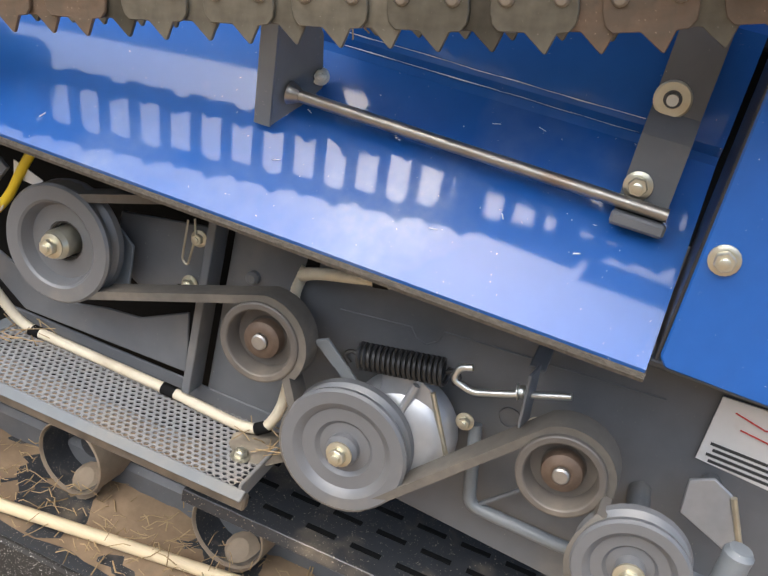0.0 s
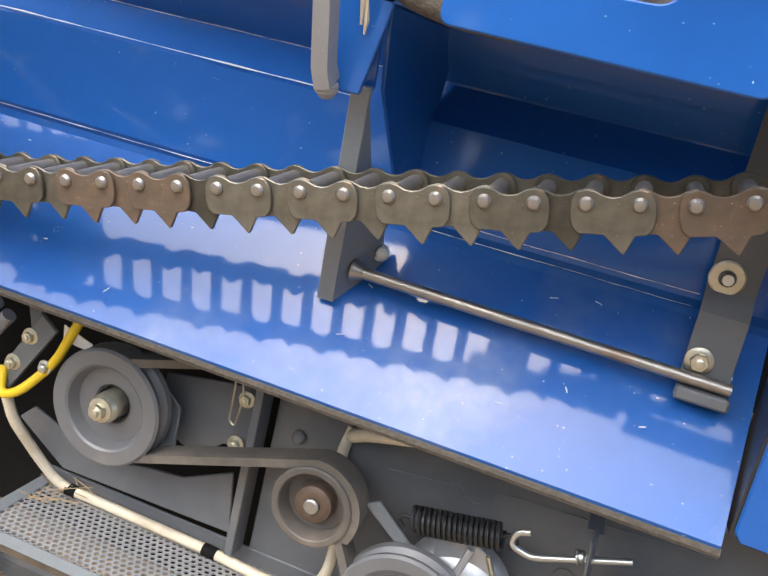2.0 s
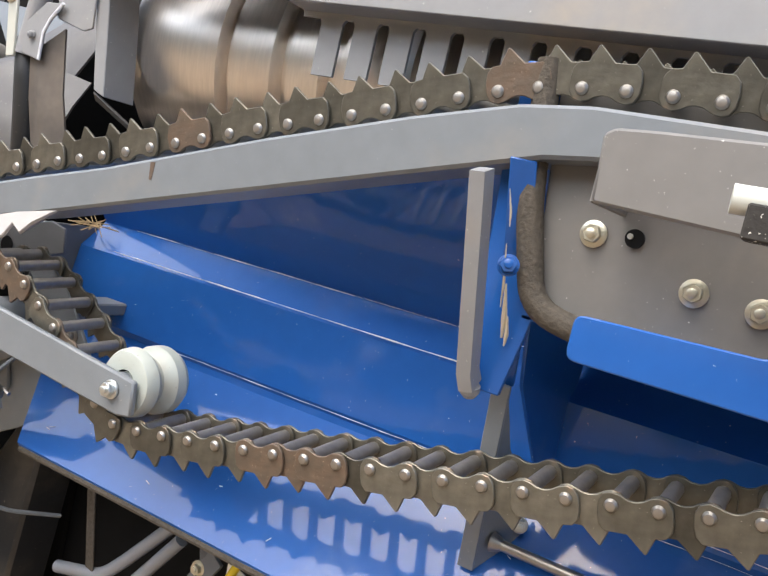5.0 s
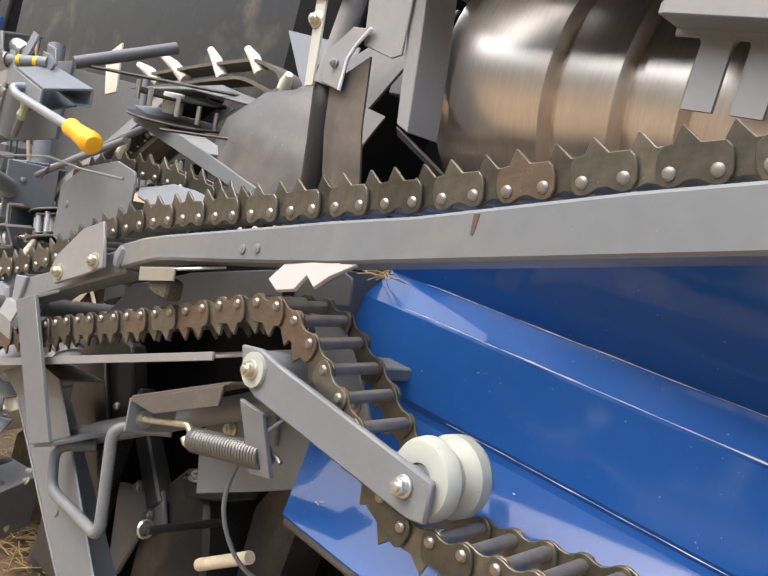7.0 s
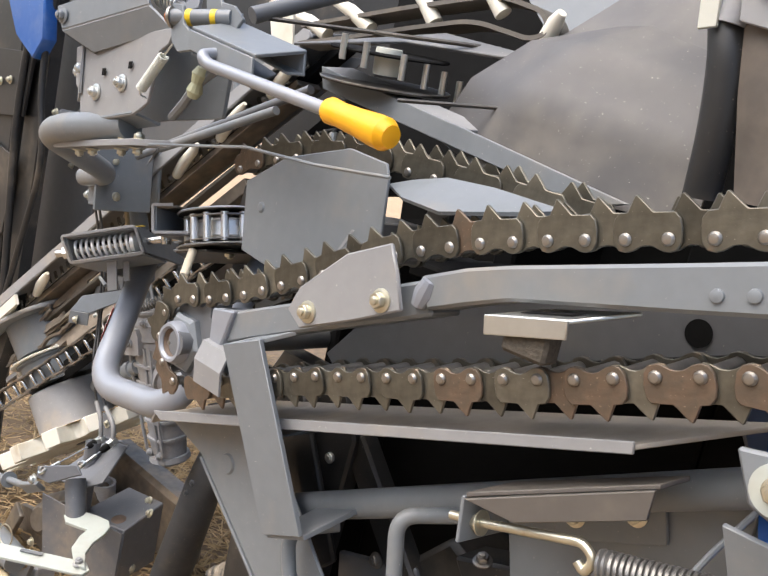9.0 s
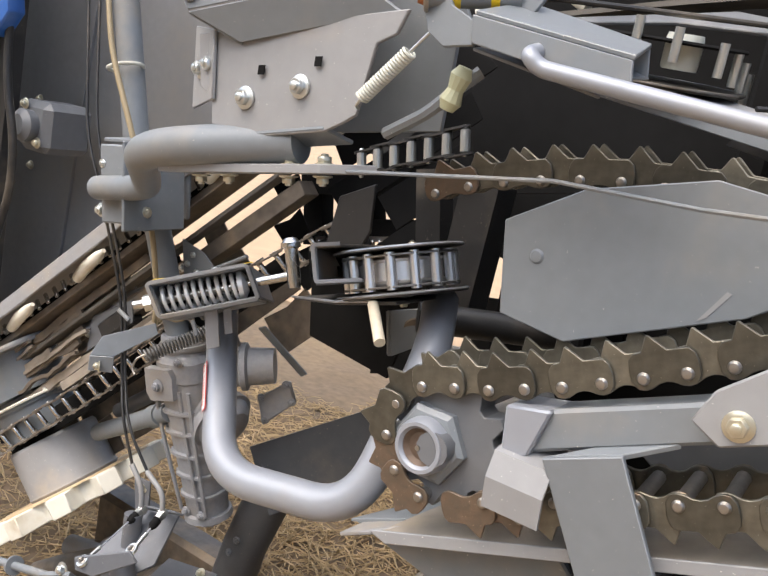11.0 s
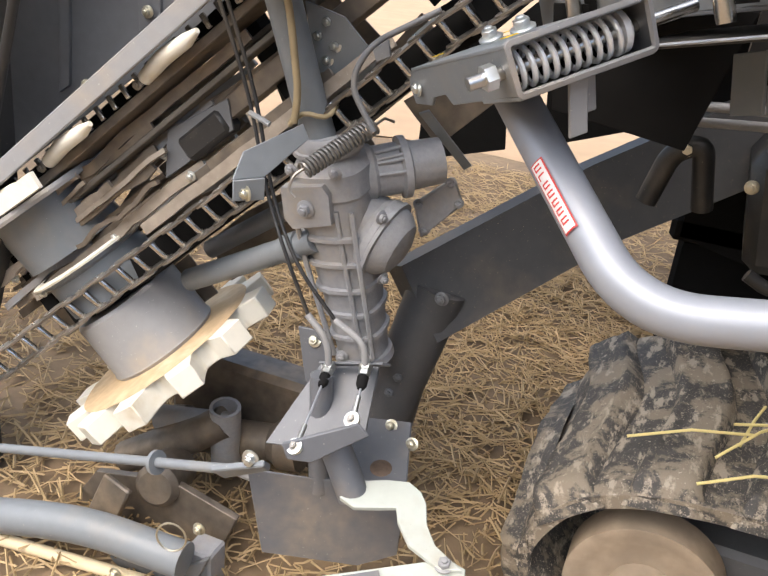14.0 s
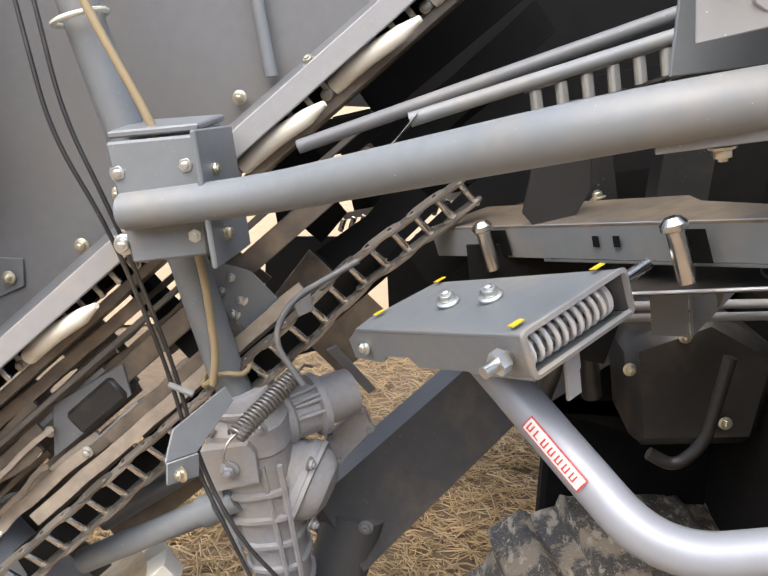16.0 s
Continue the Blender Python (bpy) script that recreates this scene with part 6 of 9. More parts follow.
part("cable", sweep(fillet([(-1.42, -0.16, 1.215), (-1.37, -0.175, 1.24), (-1.345, -0.18, 1.262), (-1.33, -0.17, 1.28)], 0.02), 0.006, 8), M_GREY, gr)

# spring housing on top, its base plate and pipe
hous = thing("spring_housing", (-1.55, -0.19, 1.2), "grey bolted steel spring housing with a bent base plate", "housing")
TL, TR = Vector((-1.661, -0.215, 1.324)), Vector((-1.478, -0.190, 1.376))
KL, KR = Vector((-1.637, -0.215, 1.294)), Vector((-1.459, -0.190, 1.344))
FL, FR = Vector((-1.585, -0.190, 1.274)), Vector((-1.413, -0.180, 1.321))
BK = Vector((-0.03, 0.075, 0.012))
part("box_front", sheet([TL, TR, KR, KL], 0.004), M_GREY, hous)
part("box_fold", sheet([KL, KR, FR, FL], 0.004), M_GREY, hous)
part("box_top", sheet([TL, TR, TR + BK, TL + BK], 0.004), M_GREY, hous)
part("box_end", sheet([TL, KL, FL, FL + BK, TL + BK], 0.004), M_GREY, hous)
part("crease", sweep([KL + Vector((0, -0.001, 0)), KR + Vector((0, -0.001, 0))], 0.0022, 8), M_LGREY, hous)
part("base_plate", slab([(-1.650, 1.276), (-1.400, 1.322), (-1.409, 1.300), (-1.428, 1.290), (-1.437, 1.226), (-1.452, 1.216), (-1.470, 1.206), (-1.567, 1.184), (-1.615, 1.190), (-1.620, 1.215), (-1.638, 1.225)], -0.188, 0.005), M_LGREY, hous)
part("base_lip", sheet([(-1.470, -0.189, 1.208), (-1.567, -0.189, 1.186), (-1.562, -0.150, 1.176), (-1.462, -0.150, 1.198)], 0.004), M_GREY, hous)
for bx, bz in ((-1.487, 1.262), (-1.555, 1.246)):
    part("slot", slab([(bx - 0.004, bz), (bx + 0.004, bz + 0.001), (bx + 0.004, bz + 0.010), (bx - 0.004, bz + 0.009)], -0.1915, 0.001, 0), M_VOID, hous)
part("side_plate", sheet([(-1.675, -0.165, 1.285), (-1.622, -0.19, 1.282), (-1.612, -0.19, 1.215), (-1.665, -0.165, 1.200)], 0.004), M_LGREY, hous)
bolt((-1.572, -0.189, 1.222), OUT, hous, 0.0135, M_ZINCW)
bolt((-1.505, -0.189, 1.242), OUT, hous, 0.0135, M_ZINCW)
bolt((-1.652, -0.176, 1.242), (-0.4, -1, 0), hous, 0.0125, M_ZINCW)
bolt((-1.628, -0.186, 1.248), (-0.4, -1, 0), hous, 0.0125, M_ZINCW)
bolt(tuple(TL.lerp(KL, 0.45) + Vector((0.014, -0.004, 0.002))), (0.1, -1, 0), hous, 0.0125, M_GREY)
bolt(tuple(TR.lerp(KR, 0.35) + Vector((-0.022, -0.005, -0.002))), (0.1, -1, 0), hous, 0.0125, M_GREY)
part("coil", spring((-1.480, -0.165, 1.358), (-1.425, -0.165, 1.350), 0.0125, 0.0020, 7), M_ZINCW, hous)
part("core", rod((-1.480, -0.165, 1.358), (-1.395, -0.168, 1.346), 0.006), M_DGREY, hous)
part("rear_ear", sheet([(-1.43, -0.13, 1.375), (-1.395, -0.13, 1.37), (-1.37, -0.13, 1.325), (-1.41, -0.13, 1.32)], 0.005), M_GREY, hous)
part("top_strip", sheet([(-1.45, -0.02, 1.39), (-1.40, -0.02, 1.415), (-1.38, -0.02, 1.33), (-1.42, -0.02, 1.32)], 0.004), M_CREAM, hous, "cream plastic strip")

# main carrying pipe from the clamp to the housing
pipe = thing("carrier_pipe", (-1.9, 0.0, 1.0), "grey painted bent steel carrier pipe", "pipe")
part("tube", sweep(fillet([(-2.172, 0.112, 1.020), (-2.015, 0.085, 1.050), (-1.705, -0.200, 1.151), (-1.515, -0.163, 1.190)], 0.09, 10), 0.0205, 20), M_GREY, pipe)
part("end_cap", lathe([(0.0205, 0), (0.018, 0.004), (0.0, 0.006)], (-2.172, 0.112, 1.020), (-1, 0.1, -0.15), 20), M_GREY, pipe)
flatb = thing("bolted_flat_bar", (-1.55, -0.165, 1.12), "grey flat bar with four zinc bolts and a thin guide wire", "flat bar")
part("bar", sheet([(-1.690, -0.185, 1.136), (-1.470, -0.185, 1.176), (-1.430, -0.150, 1.184), (-1.665, -0.150, 1.140)], 0.009), M_LGREY, flatb)
part("wire_rod", sweep([(-1.46, -0.168, 1.172), (-1.247, -0.166, 1.205), (-1.13, -0.165, 1.207), (-1.032, -0.150, 1.214)], 0.0019, 8), M_GREY, flatb)
for q, (bx, bz) in enumerate(((-1.640, 1.144), (-1.600, 1.152), (-1.520, 1.166), (-1.478, 1.174))):
    bolt((bx, -0.168, bz), (-0.18, 0, 1), flatb, 0.0125, M_ZINC)
    bolt((bx, -0.168, bz - 0.010), (0.18, 0, -1), flatb, 0.0115, M_ZINC, True, "nut")
part("saddle", block((-1.655, -0.175, 1.148), (-1.58, -0.145, 1.165), 0.003), M_GREY, flatb)

# tension box with spring, its roller wheel and the hanging pipe
tb = thing("tension_box", (-1.76, -0.05, 0.94), "grey steel channel box holding a strong chrome coil spring", "tension box")
P0 = Vector((-1.761, -0.116, 0.977))
WV, DV, HV = Vector((0.088, 0.075, 0.043)), Vector((-0.163, 0.247, -0.077)), Vector((0.015, 0.014, -0.040))


def bx(w, d, h):
    """A place on the box: w across its mouth, d back along it, h down, each as a share of its size."""
    return P0 + WV * w + DV * d + HV * h


part("top", sheet([bx(0, 0, 0), bx(1, 0, 0), bx(0.99, 0.10, 0), bx(0.96, 0.96, 0), bx(0.22, 1.0, 0), bx(-0.01, 0.96, 0)], 0.004), M_GREY, tb)
part("side", sheet([bx(0, 0, 0.04), bx(-0.01, 0.96, 0.04), bx(-0.01, 1.05, 0.35), bx(-0.01, 1.06, 0.95), bx(0, 0.86, 1.05), bx(0, 0.80, 0.84), bx(0, 0.65, 0.80), bx(0, 0.60, 1.08), bx(0, 0.0, 1.0)], 0.004), M_GREY, tb)
part("far_side", sheet([bx(1, 0, 0.04), bx(0.97, 0.60, 0.04), bx(0.97, 0.60, 1.0), bx(1, 0, 1)], 0.004), M_DGREY, tb)
part("floor", sheet([bx(0, 0, 1), bx(1, 0, 1), bx(1, 0.30, 1), bx(0, 0.30, 1)], 0.004), M_GREY, tb)
part("back_stop", sheet([bx(0.02, 0.22, 0.06), bx(0.98, 0.22, 0.06), bx(0.98, 0.22, 0.96), bx(0.02, 0.22, 0.96)], 0.004), M_BLACK, tb)
rim = [bx(0, -0.012, 0), bx(1, -0.012, 0), bx(1, -0.012, 1), bx(0, -0.012, 1)]
part("rim", sweep(fillet([rim[0].lerp(rim[1], 0.5)] + rim[1:] + [rim[0], rim[0].lerp(rim[1], 0.5)], 0.005)[:-1], 0, flat=(0.0022, 0.0022), closed=True), M_LGREY, tb)
s0, s1 = bx(0.05, 0.07, 0.5), bx(0.84, 0.07, 0.5)
part("coil", spring(s0, s1, 0.0165, 0.0026, 10, 8, 16), M_SPRING, tb, "chrome coil spring")
part("spindle", rod(s0 - WV * 0.30, s1 + WV * 0.62, 0.0058, 14), M_PIN, tb, "bright spindle through the spring")
part("spring_seat", lathe([(0, 0.012), (0.011, 0.011), (0.018, 0.006), (0.0185, 0), (0, 0)], s1, WV, 24), M_SPRING, tb)
part("spindle_nut", lathe([(0, -0.007), (0.011, -0.007), (0.011, 0.003), (0, 0.003)], s0 - WV * 0.13, WV, 6), M_ZINCW, tb)
for w_, d_ in ((0.54, 0.39), (0.46, 0.59)):
    bolt(tuple(bx(w_, d_, -0.10)), tuple(-HV), tb, 0.0145, M_ZINCW)
bolt(tuple(bx(-0.01, 0.93, 0.55)), (-0.83, -0.55, 0), tb, 0.011, M_ZINCW)
for a, b in ((0.04, 0.04), (0.93, 0.07), (0.88, 0.90), (0.20, 0.93)):
    c = bx(a, b, -0.11)
    part("paint_mark", sheet([c, c + WV * 0.11, c + WV * 0.12 + DV * 0.025, c + WV * 0.01 + DV * 0.03], 0.0008, 0), M_YPIPE, tb, "yellow paint mark")
clip_a = bx(0.42, 0.06, 1.02)
part("clip", sheet([clip_a, clip_a + WV * 0.14, clip_a + WV * 0.20 + Vector((0.004, 0, -0.052)), clip_a + WV * 0.06 + Vector((0.004, 0, -0.052))], 0.004), M_LGREY, tb)
part("clip", sheet([clip_a + WV * 0.17 + DV * 0.05, clip_a + WV * 0.26 + DV * 0.05, clip_a + WV * 0.30 + DV * 0.05 + Vector((0.004, 0, -0.036)), clip_a + WV * 0.21 + DV * 0.05 + Vector((0.004, 0, -0.036))], 0.004), M_LGREY, tb)

# channel arm that carries the tension wheel, and the yoke on the spindle
AX = Vector((-0.36, 0.02, 1)).normalized()
C0 = Vector((-1.530, -0.100, 1.082))
CW, CE, CH = Vector((0.088, 0.075, 0.025)), Vector((-0.163, 0.247, -0.054)), -AX * 0.040


def ch(w, d, h):
    """A place on the channel arm: w across, d back along it, h down."""
    return C0 + CW * w + CE * d + CH * h


fork = thing("tension_fork", tuple(ch(0.5, 1.0, 1)), "dark grey steel channel arm with a bright yoke pin", "channel arm")
part("side_web", sheet([ch(0, 0, 0), ch(0, 1.95, 0), ch(0, 1.95, 1), ch(0, 0, 1)], 0.004), M_GREY, fork)
part("top_flange", sheet([ch(0, 0, 0), ch(0.25, 0.03, 0), ch(0.7, 0.62, 0), ch(0.95, 0.75, 0), ch(1.0, 2.0, 0), ch(0, 1.98, 0)], 0.004), M_GRIME, fork)
part("bottom_flange", sheet([ch(0, 0, 1), ch(0.45, 0.03, 1), ch(0.6, 0.5, 1), ch(0.6, 1.2, 1), ch(0, 1.2, 1)], 0.004), M_DGREY, fork)
part("mouth_edge", sweep(fillet([ch(0.25, -0.01, 0), ch(0, -0.01, 0), ch(0, -0.01, 1), ch(0.42, -0.01, 1)], 0.004), 0, flat=(0.002, 0.002)), M_LGREY, fork)
for d_ in (0.76, 0.86):
    part("slot", sheet([ch(-0.03, d_, 0.32), ch(-0.03, d_ + 0.03, 0.32), ch(-0.03, d_ + 0.035, 0.62), ch(-0.03, d_ + 0.005, 0.62)], 0.0006, 0), M_VOID, fork)
bolt(tuple(ch(1.05, 1.25, 0)), tuple(AX), fork, 0.012, M_ZINC)
for d_ in (1.42, 0.42):
    c = ch(-0.22 if d_ > 1 else -0.30, d_, 0.5)
    part("yoke_pin", lathe([(0, -0.028), (0.0075, -0.028), (0.0085, -0.022), (0.0085, 0.020), (0.0125, 0.022), (0.0125, 0.027), (0.007, 0.033), (0, 0.033)], c, AX, 18), M_PIN, fork, "bright yoke pin")
    part("pin_slot", sheet([c + CW * 0.18 - CE * 0.05 - CH * 0.4, c + CW * 0.18 + CE * 0.05 - CH * 0.4, c + CW * 0.18 + CE * 0.05 + CH * 0.4, c + CW * 0.18 - CE * 0.05 + CH * 0.4], 0.0006, 0), M_VOID, fork)
wheel = thing("chain_tensioner", (-1.466, -0.003, 1.02), "black-edged tension wheel wrapped by a bright roller chain", "wheel")
WC = Vector((-1.474, -0.003, 1.062))
part("hub", lathe([(0, -0.018), (0.050, -0.018), (0.052, -0.013), (0.048, -0.010), (0.048, 0.010), (0.052, 0.013), (0.050, 0.018), (0, 0.018)], WC, AX, 40), M_CHROME, wheel, "polished wheel rim")
part("top_plate", lathe([(0, 0.022), (0.073, 0.023), (0.0745, 0.025), (0.073, 0.027), (0, 0.028)], WC, AX, 44), M_BLACK, wheel)
part("rim_strip", lathe([(0.0735, 0.0235), (0.0755, 0.025), (0.0735, 0.0268)], WC, AX, 44), M_GALV, wheel)
part("bottom_plate", lathe([(0, -0.023), (0.074, -0.023), (0.0755, -0.025), (0.074, -0.028), (0, -0.028)], WC, AX, 44), M_BLACK, wheel)
part("lower_rim", lathe([(0.0745, -0.0235), (0.077, -0.025), (0.0745, -0.0265)], WC, AX, 44), M_GALV, wheel)
GL = WC - AX * 0.030
part("chain_floor", sheet([GL + Vector((0.03, -0.062, 0.009)), GL + Vector((0.03, 0.02, 0.009)), GL + CE * 0.95 - CW * 0.3, GL + CE * 0.80 - CW * 1.25, GL - CW * 0.62 - CE * 0.06], 0.004), M_BLACK, wheel)
part("floor_edge", sweep([GL + Vector((0.0, -0.066, 0.001)), GL - CW * 0.64 - CE * 0.06, GL + CE * 0.80 - CW * 1.27], 0.0018, 6), M_GALV, wheel)
qm = Matrix.Translation(WC) @ turn_to(AX)
pinm = shared(("chain_pin", 1), lambda: lathe([(0, -0.0205), (0.0058, -0.0205), (0.0058, 0.0205), (0, 0.0205)], (0, 0, 0), (0, 0, 1), 12), M_CHROME)
lkm = shared(("chain_plate", 1), lambda: join(block((-0.013, -0.0055, 0.016), (0.013, 0.0055, 0.0185), 0.0006)), M_DPIN)
for i in range(10):
    a = math.atan2(*( (qm.inverted().to_3x3() @ Vector((-0.75, -0.66, 0)))[k] for k in (1, 0))) + radians(i * 25 - 55)
    put("chain_pin", pinm, qm @ pose(0.060 * math.cos(a), 0.060 * math.sin(a), 0), wheel)
    for zz in (0.0, -0.0345):
        put("chain_plate", lkm, qm @ pose(0.060 * math.cos(a + 0.22), 0.060 * math.sin(a + 0.22), zz, 0, 0, math.degrees(a + 0.22) + 90), wheel)
bolt(tuple(WC - AX * 0.028), tuple(-AX), wheel, 0.0145, M_ZINC)
part("lever_pin", rod((-1.459, -0.070, 1.033), (-1.420, -0.104, 1.006), 0.0062, 12), M_HOSE, wheel, "cream-coloured stub rod")
E0 = Vector((-1.553, 0.140, 0.914))
EU, EW, EH = Vector((-0.028, 0.042, -0.013)), Vector((0.062, 0.050, 0.020)), Vector((-0.012, -0.004, 0.062))
part("bracket", sheet([E0, E0 + EU, E0 + EU + EH, E0 + EH], 0.004), M_GREY, wheel)
part("bracket_front", sheet([E0, E0 + EH, E0 + EH + EW, E0 + EW + EH * 0.4], 0.004), M_GREY, wheel)
part("bracket_hole", lathe([(0, 0), (0.017, 0), (0.019, 0.004), (0.017, 0.005), (0, 0.002)], E0 + EW * 0.42 + EH * 0.52, (0.55, -0.82, -0.05), 24), M_GRIME, wheel, "dark round hole with a rusty rim")
part("arm", rod((-1.50, 0.10, 0.99), (-1.30, 0.25, 1.0), 0.02), M_BLACK, wheel)
hangp = thing("hanging_guard_pipe", (-1.58, -0.07, 0.75), "silver-grey painted U-shaped guard pipe with a red-framed label", "guard pipe")
up = fillet([(-1.812, 0.0743, 0.9324), (-1.800, 0.0636, 0.9226), (-1.621, -0.092, 0.774), (-1.427, -0.080, 0.804), (-1.411, -0.005, 0.985), (-1.45, 0.06, 1.03)], 0.060, 10)
part("tube", sweep(up, 0.0212, 22), M_SILVER, hangp)
ld = (Vector((-1.6785, -0.041, 0.8205)) - Vector((-1.80, 0.0636, 0.9226))).normalized()
ln = Vector((-0.55, -0.80, 0.10))
ln = (ln - ld * ln.dot(ld)).normalized()
lw = ln.cross(ld).normalized()
lt = Vector((-1.7245, -0.004, 0.861)) + ln * 0.0212
lb = Vector((-1.6785, -0.041, 0.8205)) + ln * 0.0212


def strip(a0, a1, b0, b1, lift):
    """A patch of the label: along the pipe a0..a1, across it b0..b1, in metres, bent round the pipe."""
    bm = bmesh.new()
    R = 0.0214 + lift
    ring = []
    axis_pt = lt - ln * 0.0212
    for a in (a0, a1):
        row = []
        for k in range(5):
            b = b0 + (b1 - b0) * k / 4
            t = b / R
            row.append(bm.verts.new(axis_pt + ld * a + (ln * math.cos(t) + lw * math.sin(t)) * R))
        ring.append(row)
    for k in range(4):
        bm.faces.new((ring[0][k], ring[0][k + 1], ring[1][k + 1], ring[1][k]))
    bmesh.ops.recalc_face_normals(bm, faces=bm.faces)
    return bm


LL = (lb - lt).length + 0.003
red = part("label", strip(-0.003, LL, -0.0085, 0.0085, 0.0004), M_RED, hangp, "red-framed white rope-hook label")
part("label_field", strip(-0.0015, LL - 0.0015, -0.007, 0.007, 0.0008), M_PAPER, red)
for i in range(7):
    a = 0.001 + i * 0.0098
    part("character_bar", strip(a, a + 0.0062, -0.0042, -0.0028, 0.0012), M_RED, red)
    part("character_bar", strip(a, a + 0.0018, -0.0042, 0.0042, 0.0012), M_RED, red)
    if i not in (1,):
        part("character_bar", strip(a + 0.0045, a + 0.0062, -0.0042, 0.0042, 0.0012), M_RED, red)

# ---- header front: conveyor, gear post, cable box, track ----
CO = Vector((-2.281, 0.222, 0.59))
CD = Vector((0.719, 0.14, 0.680)).normalized()
CA = Vector((-0.687, 0.0, 0.727))
CY = Vector((0, 1, 0))


def cv(s, w, h):
    """A place on the conveyor: s along it, w across (into the machine), h over its chain."""
    return CO + CD * s + CY * w + CA * h


def cbar(s0, s1, w0, w1, h0, h1, bevel=0.0015):
    bm = bmesh.new()
    bmesh.ops.create_cube(bm, size=1)
    for v in bm.verts:
        v.co = cv(s0 if v.co.x < 0 else s1, w0 if v.co.y < 0 else w1, h0 if v.co.z < 0 else h1)
    bmesh.ops.recalc_face_normals(bm, faces=bm.faces)
    return bev(bm, bevel)


def link_mesh(pitch, high, thick):
    """One figure-eight link plate in the plane of the chain, at the origin, along x."""
    bm = bmesh.new()
    out = []
    for k in range(24):
        u = k / 24 * 2 * math.pi
        c, s = math.cos(u), math.sin(u)
        x = c * (pitch / 2 + high / 2)
        y = s * high / 2 * (0.78 + 0.22 * abs(c))
        out.append((x, y))
    f = bm.faces.new([bm.verts.new((x, y, 0)) for x, y in out])
    g = bmesh.ops.extrude_face_region(bm, geom=[f])
    bmesh.ops.translate(bm, verts=[v for v in g["geom"] if isinstance(v, bmesh.types.BMVert)], vec=(0, 0, thick))
    bmesh.ops.recalc_face_normals(bm, faces=bm.faces)
    return smooth(bm, 30)


def ladder_chain(name, pts, axis, pitch, wide, label, pins=M_PIN, plates=M_CHAIN, fat=1.0):
    """A roller chain along pts, its pins along axis."""
    ob = thing(name, pts[0], label, "chain")
    q = resample(pts, pitch)
    axis = Vector(axis).normalized()
    lm = shared(("link", pitch), lambda: link_mesh(pitch, pitch * 0.70, 0.0030), plates)
    pm = shared(("pin", pitch, wide), lambda: lathe([(0, -wide / 2 - 0.005), (0.003, -wide / 2 - 0.005), (0.0042, -wide / 2), (0.0052 * fat, -wide / 2 + 0.002), (0.0052 * fat, wide / 2 - 0.002), (0.0042, wide / 2), (0.003, wide / 2 + 0.005), (0, wide / 2 + 0.005)], (0, 0, 0), (0, 0, 1), 12), pins)
    for i, p in enumerate(q):
        put("pin", pm, Matrix.Translation(p) @ turn_to(axis), ob)
        if i + 1 < len(q):
            d = (q[i + 1] - p).normalized()
            z = (axis - d * axis.dot(d)).normalized()
            m = Matrix((d, z.cross(d), z)).transposed().to_4x4()
            off = wide / 2 - 0.002 + (0.003 if i % 2 else 0)
            c = (p + q[i + 1]) / 2
            put("link", lm, Matrix.Translation(c + z * off) @ m, ob)
            put("link", lm, Matrix.Translation(c - z * (off + 0.0022)) @ m, ob)
    return ob


ladder_chain("gathering_chain", [(-2.60, 0.12, 0.29), (-2.475, 0.16, 0.408), (-2.281, 0.222, 0.590), (-2.168, 0.252, 0.698), (-2.014, 0.27, 0.841), (-1.937, 0.30, 0.925), (-1.80, 0.34, 1.035)], CA - CY * 0.35, 0.036, 0.038, "oily steel roller chain of the stalk conveyor", plates=M_LINK)
ladder_chain("rear_gathering_chain", [(-1.86, 0.50, 0.935), (-1.74, 0.49, 0.985), (-1.60, 0.48, 1.03)], CA, 0.034, 0.024, "dark greasy roller chain running up under the header")

# rails, belts and stalk fingers of the conveyor
conv = thing("stalk_conveyor", tuple(CO), "greasy stalk conveyor with steel rails, pale plastic fingers and shade-black backing plates", "conveyor")
part("chain_guide", cbar(0.05, 0.34, 0.01, 0.05, 0.030, 0.036), M_CAST, conv)
part("lower_rail", cbar(0.08, 0.32, 0.02, 0.04, 0.046, 0.066), M_GRIME, conv)
part("dark_channel", cbar(0.04, 0.60, 0.04, 0.08, 0.095, 0.125), M_GRIME, conv)
part("drive_belt", cbar(-0.42, 0.62, 0.015, 0.045, 0.142, 0.150), M_RUBBER, conv, "black rubber drive belt")
part("belt_return", cbar(-0.42, 0.30, 0.05, 0.08, 0.160, 0.168), M_RUBBER, conv, "black rubber drive belt")
part("finger_channel", cbar(-0.48, 0.85, -0.01, 0.05, 0.182, 0.196), M_GRIME, conv)
part("top_rail", sheet([cv(-0.50, -0.052, 0.232), cv(0.95, -0.052, 0.222), cv(0.95, 0.11, 0.268), cv(-0.50, 0.11, 0.278)], 0.007, 0.002), M_DGREY, conv)
part("rail_lip", cbar(-0.50, 0.95, -0.058, -0.050, 0.212, 0.240), M_LGREY, conv, "worn grey steel rail edge")
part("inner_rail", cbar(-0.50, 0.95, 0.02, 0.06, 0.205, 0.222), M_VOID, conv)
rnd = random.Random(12)
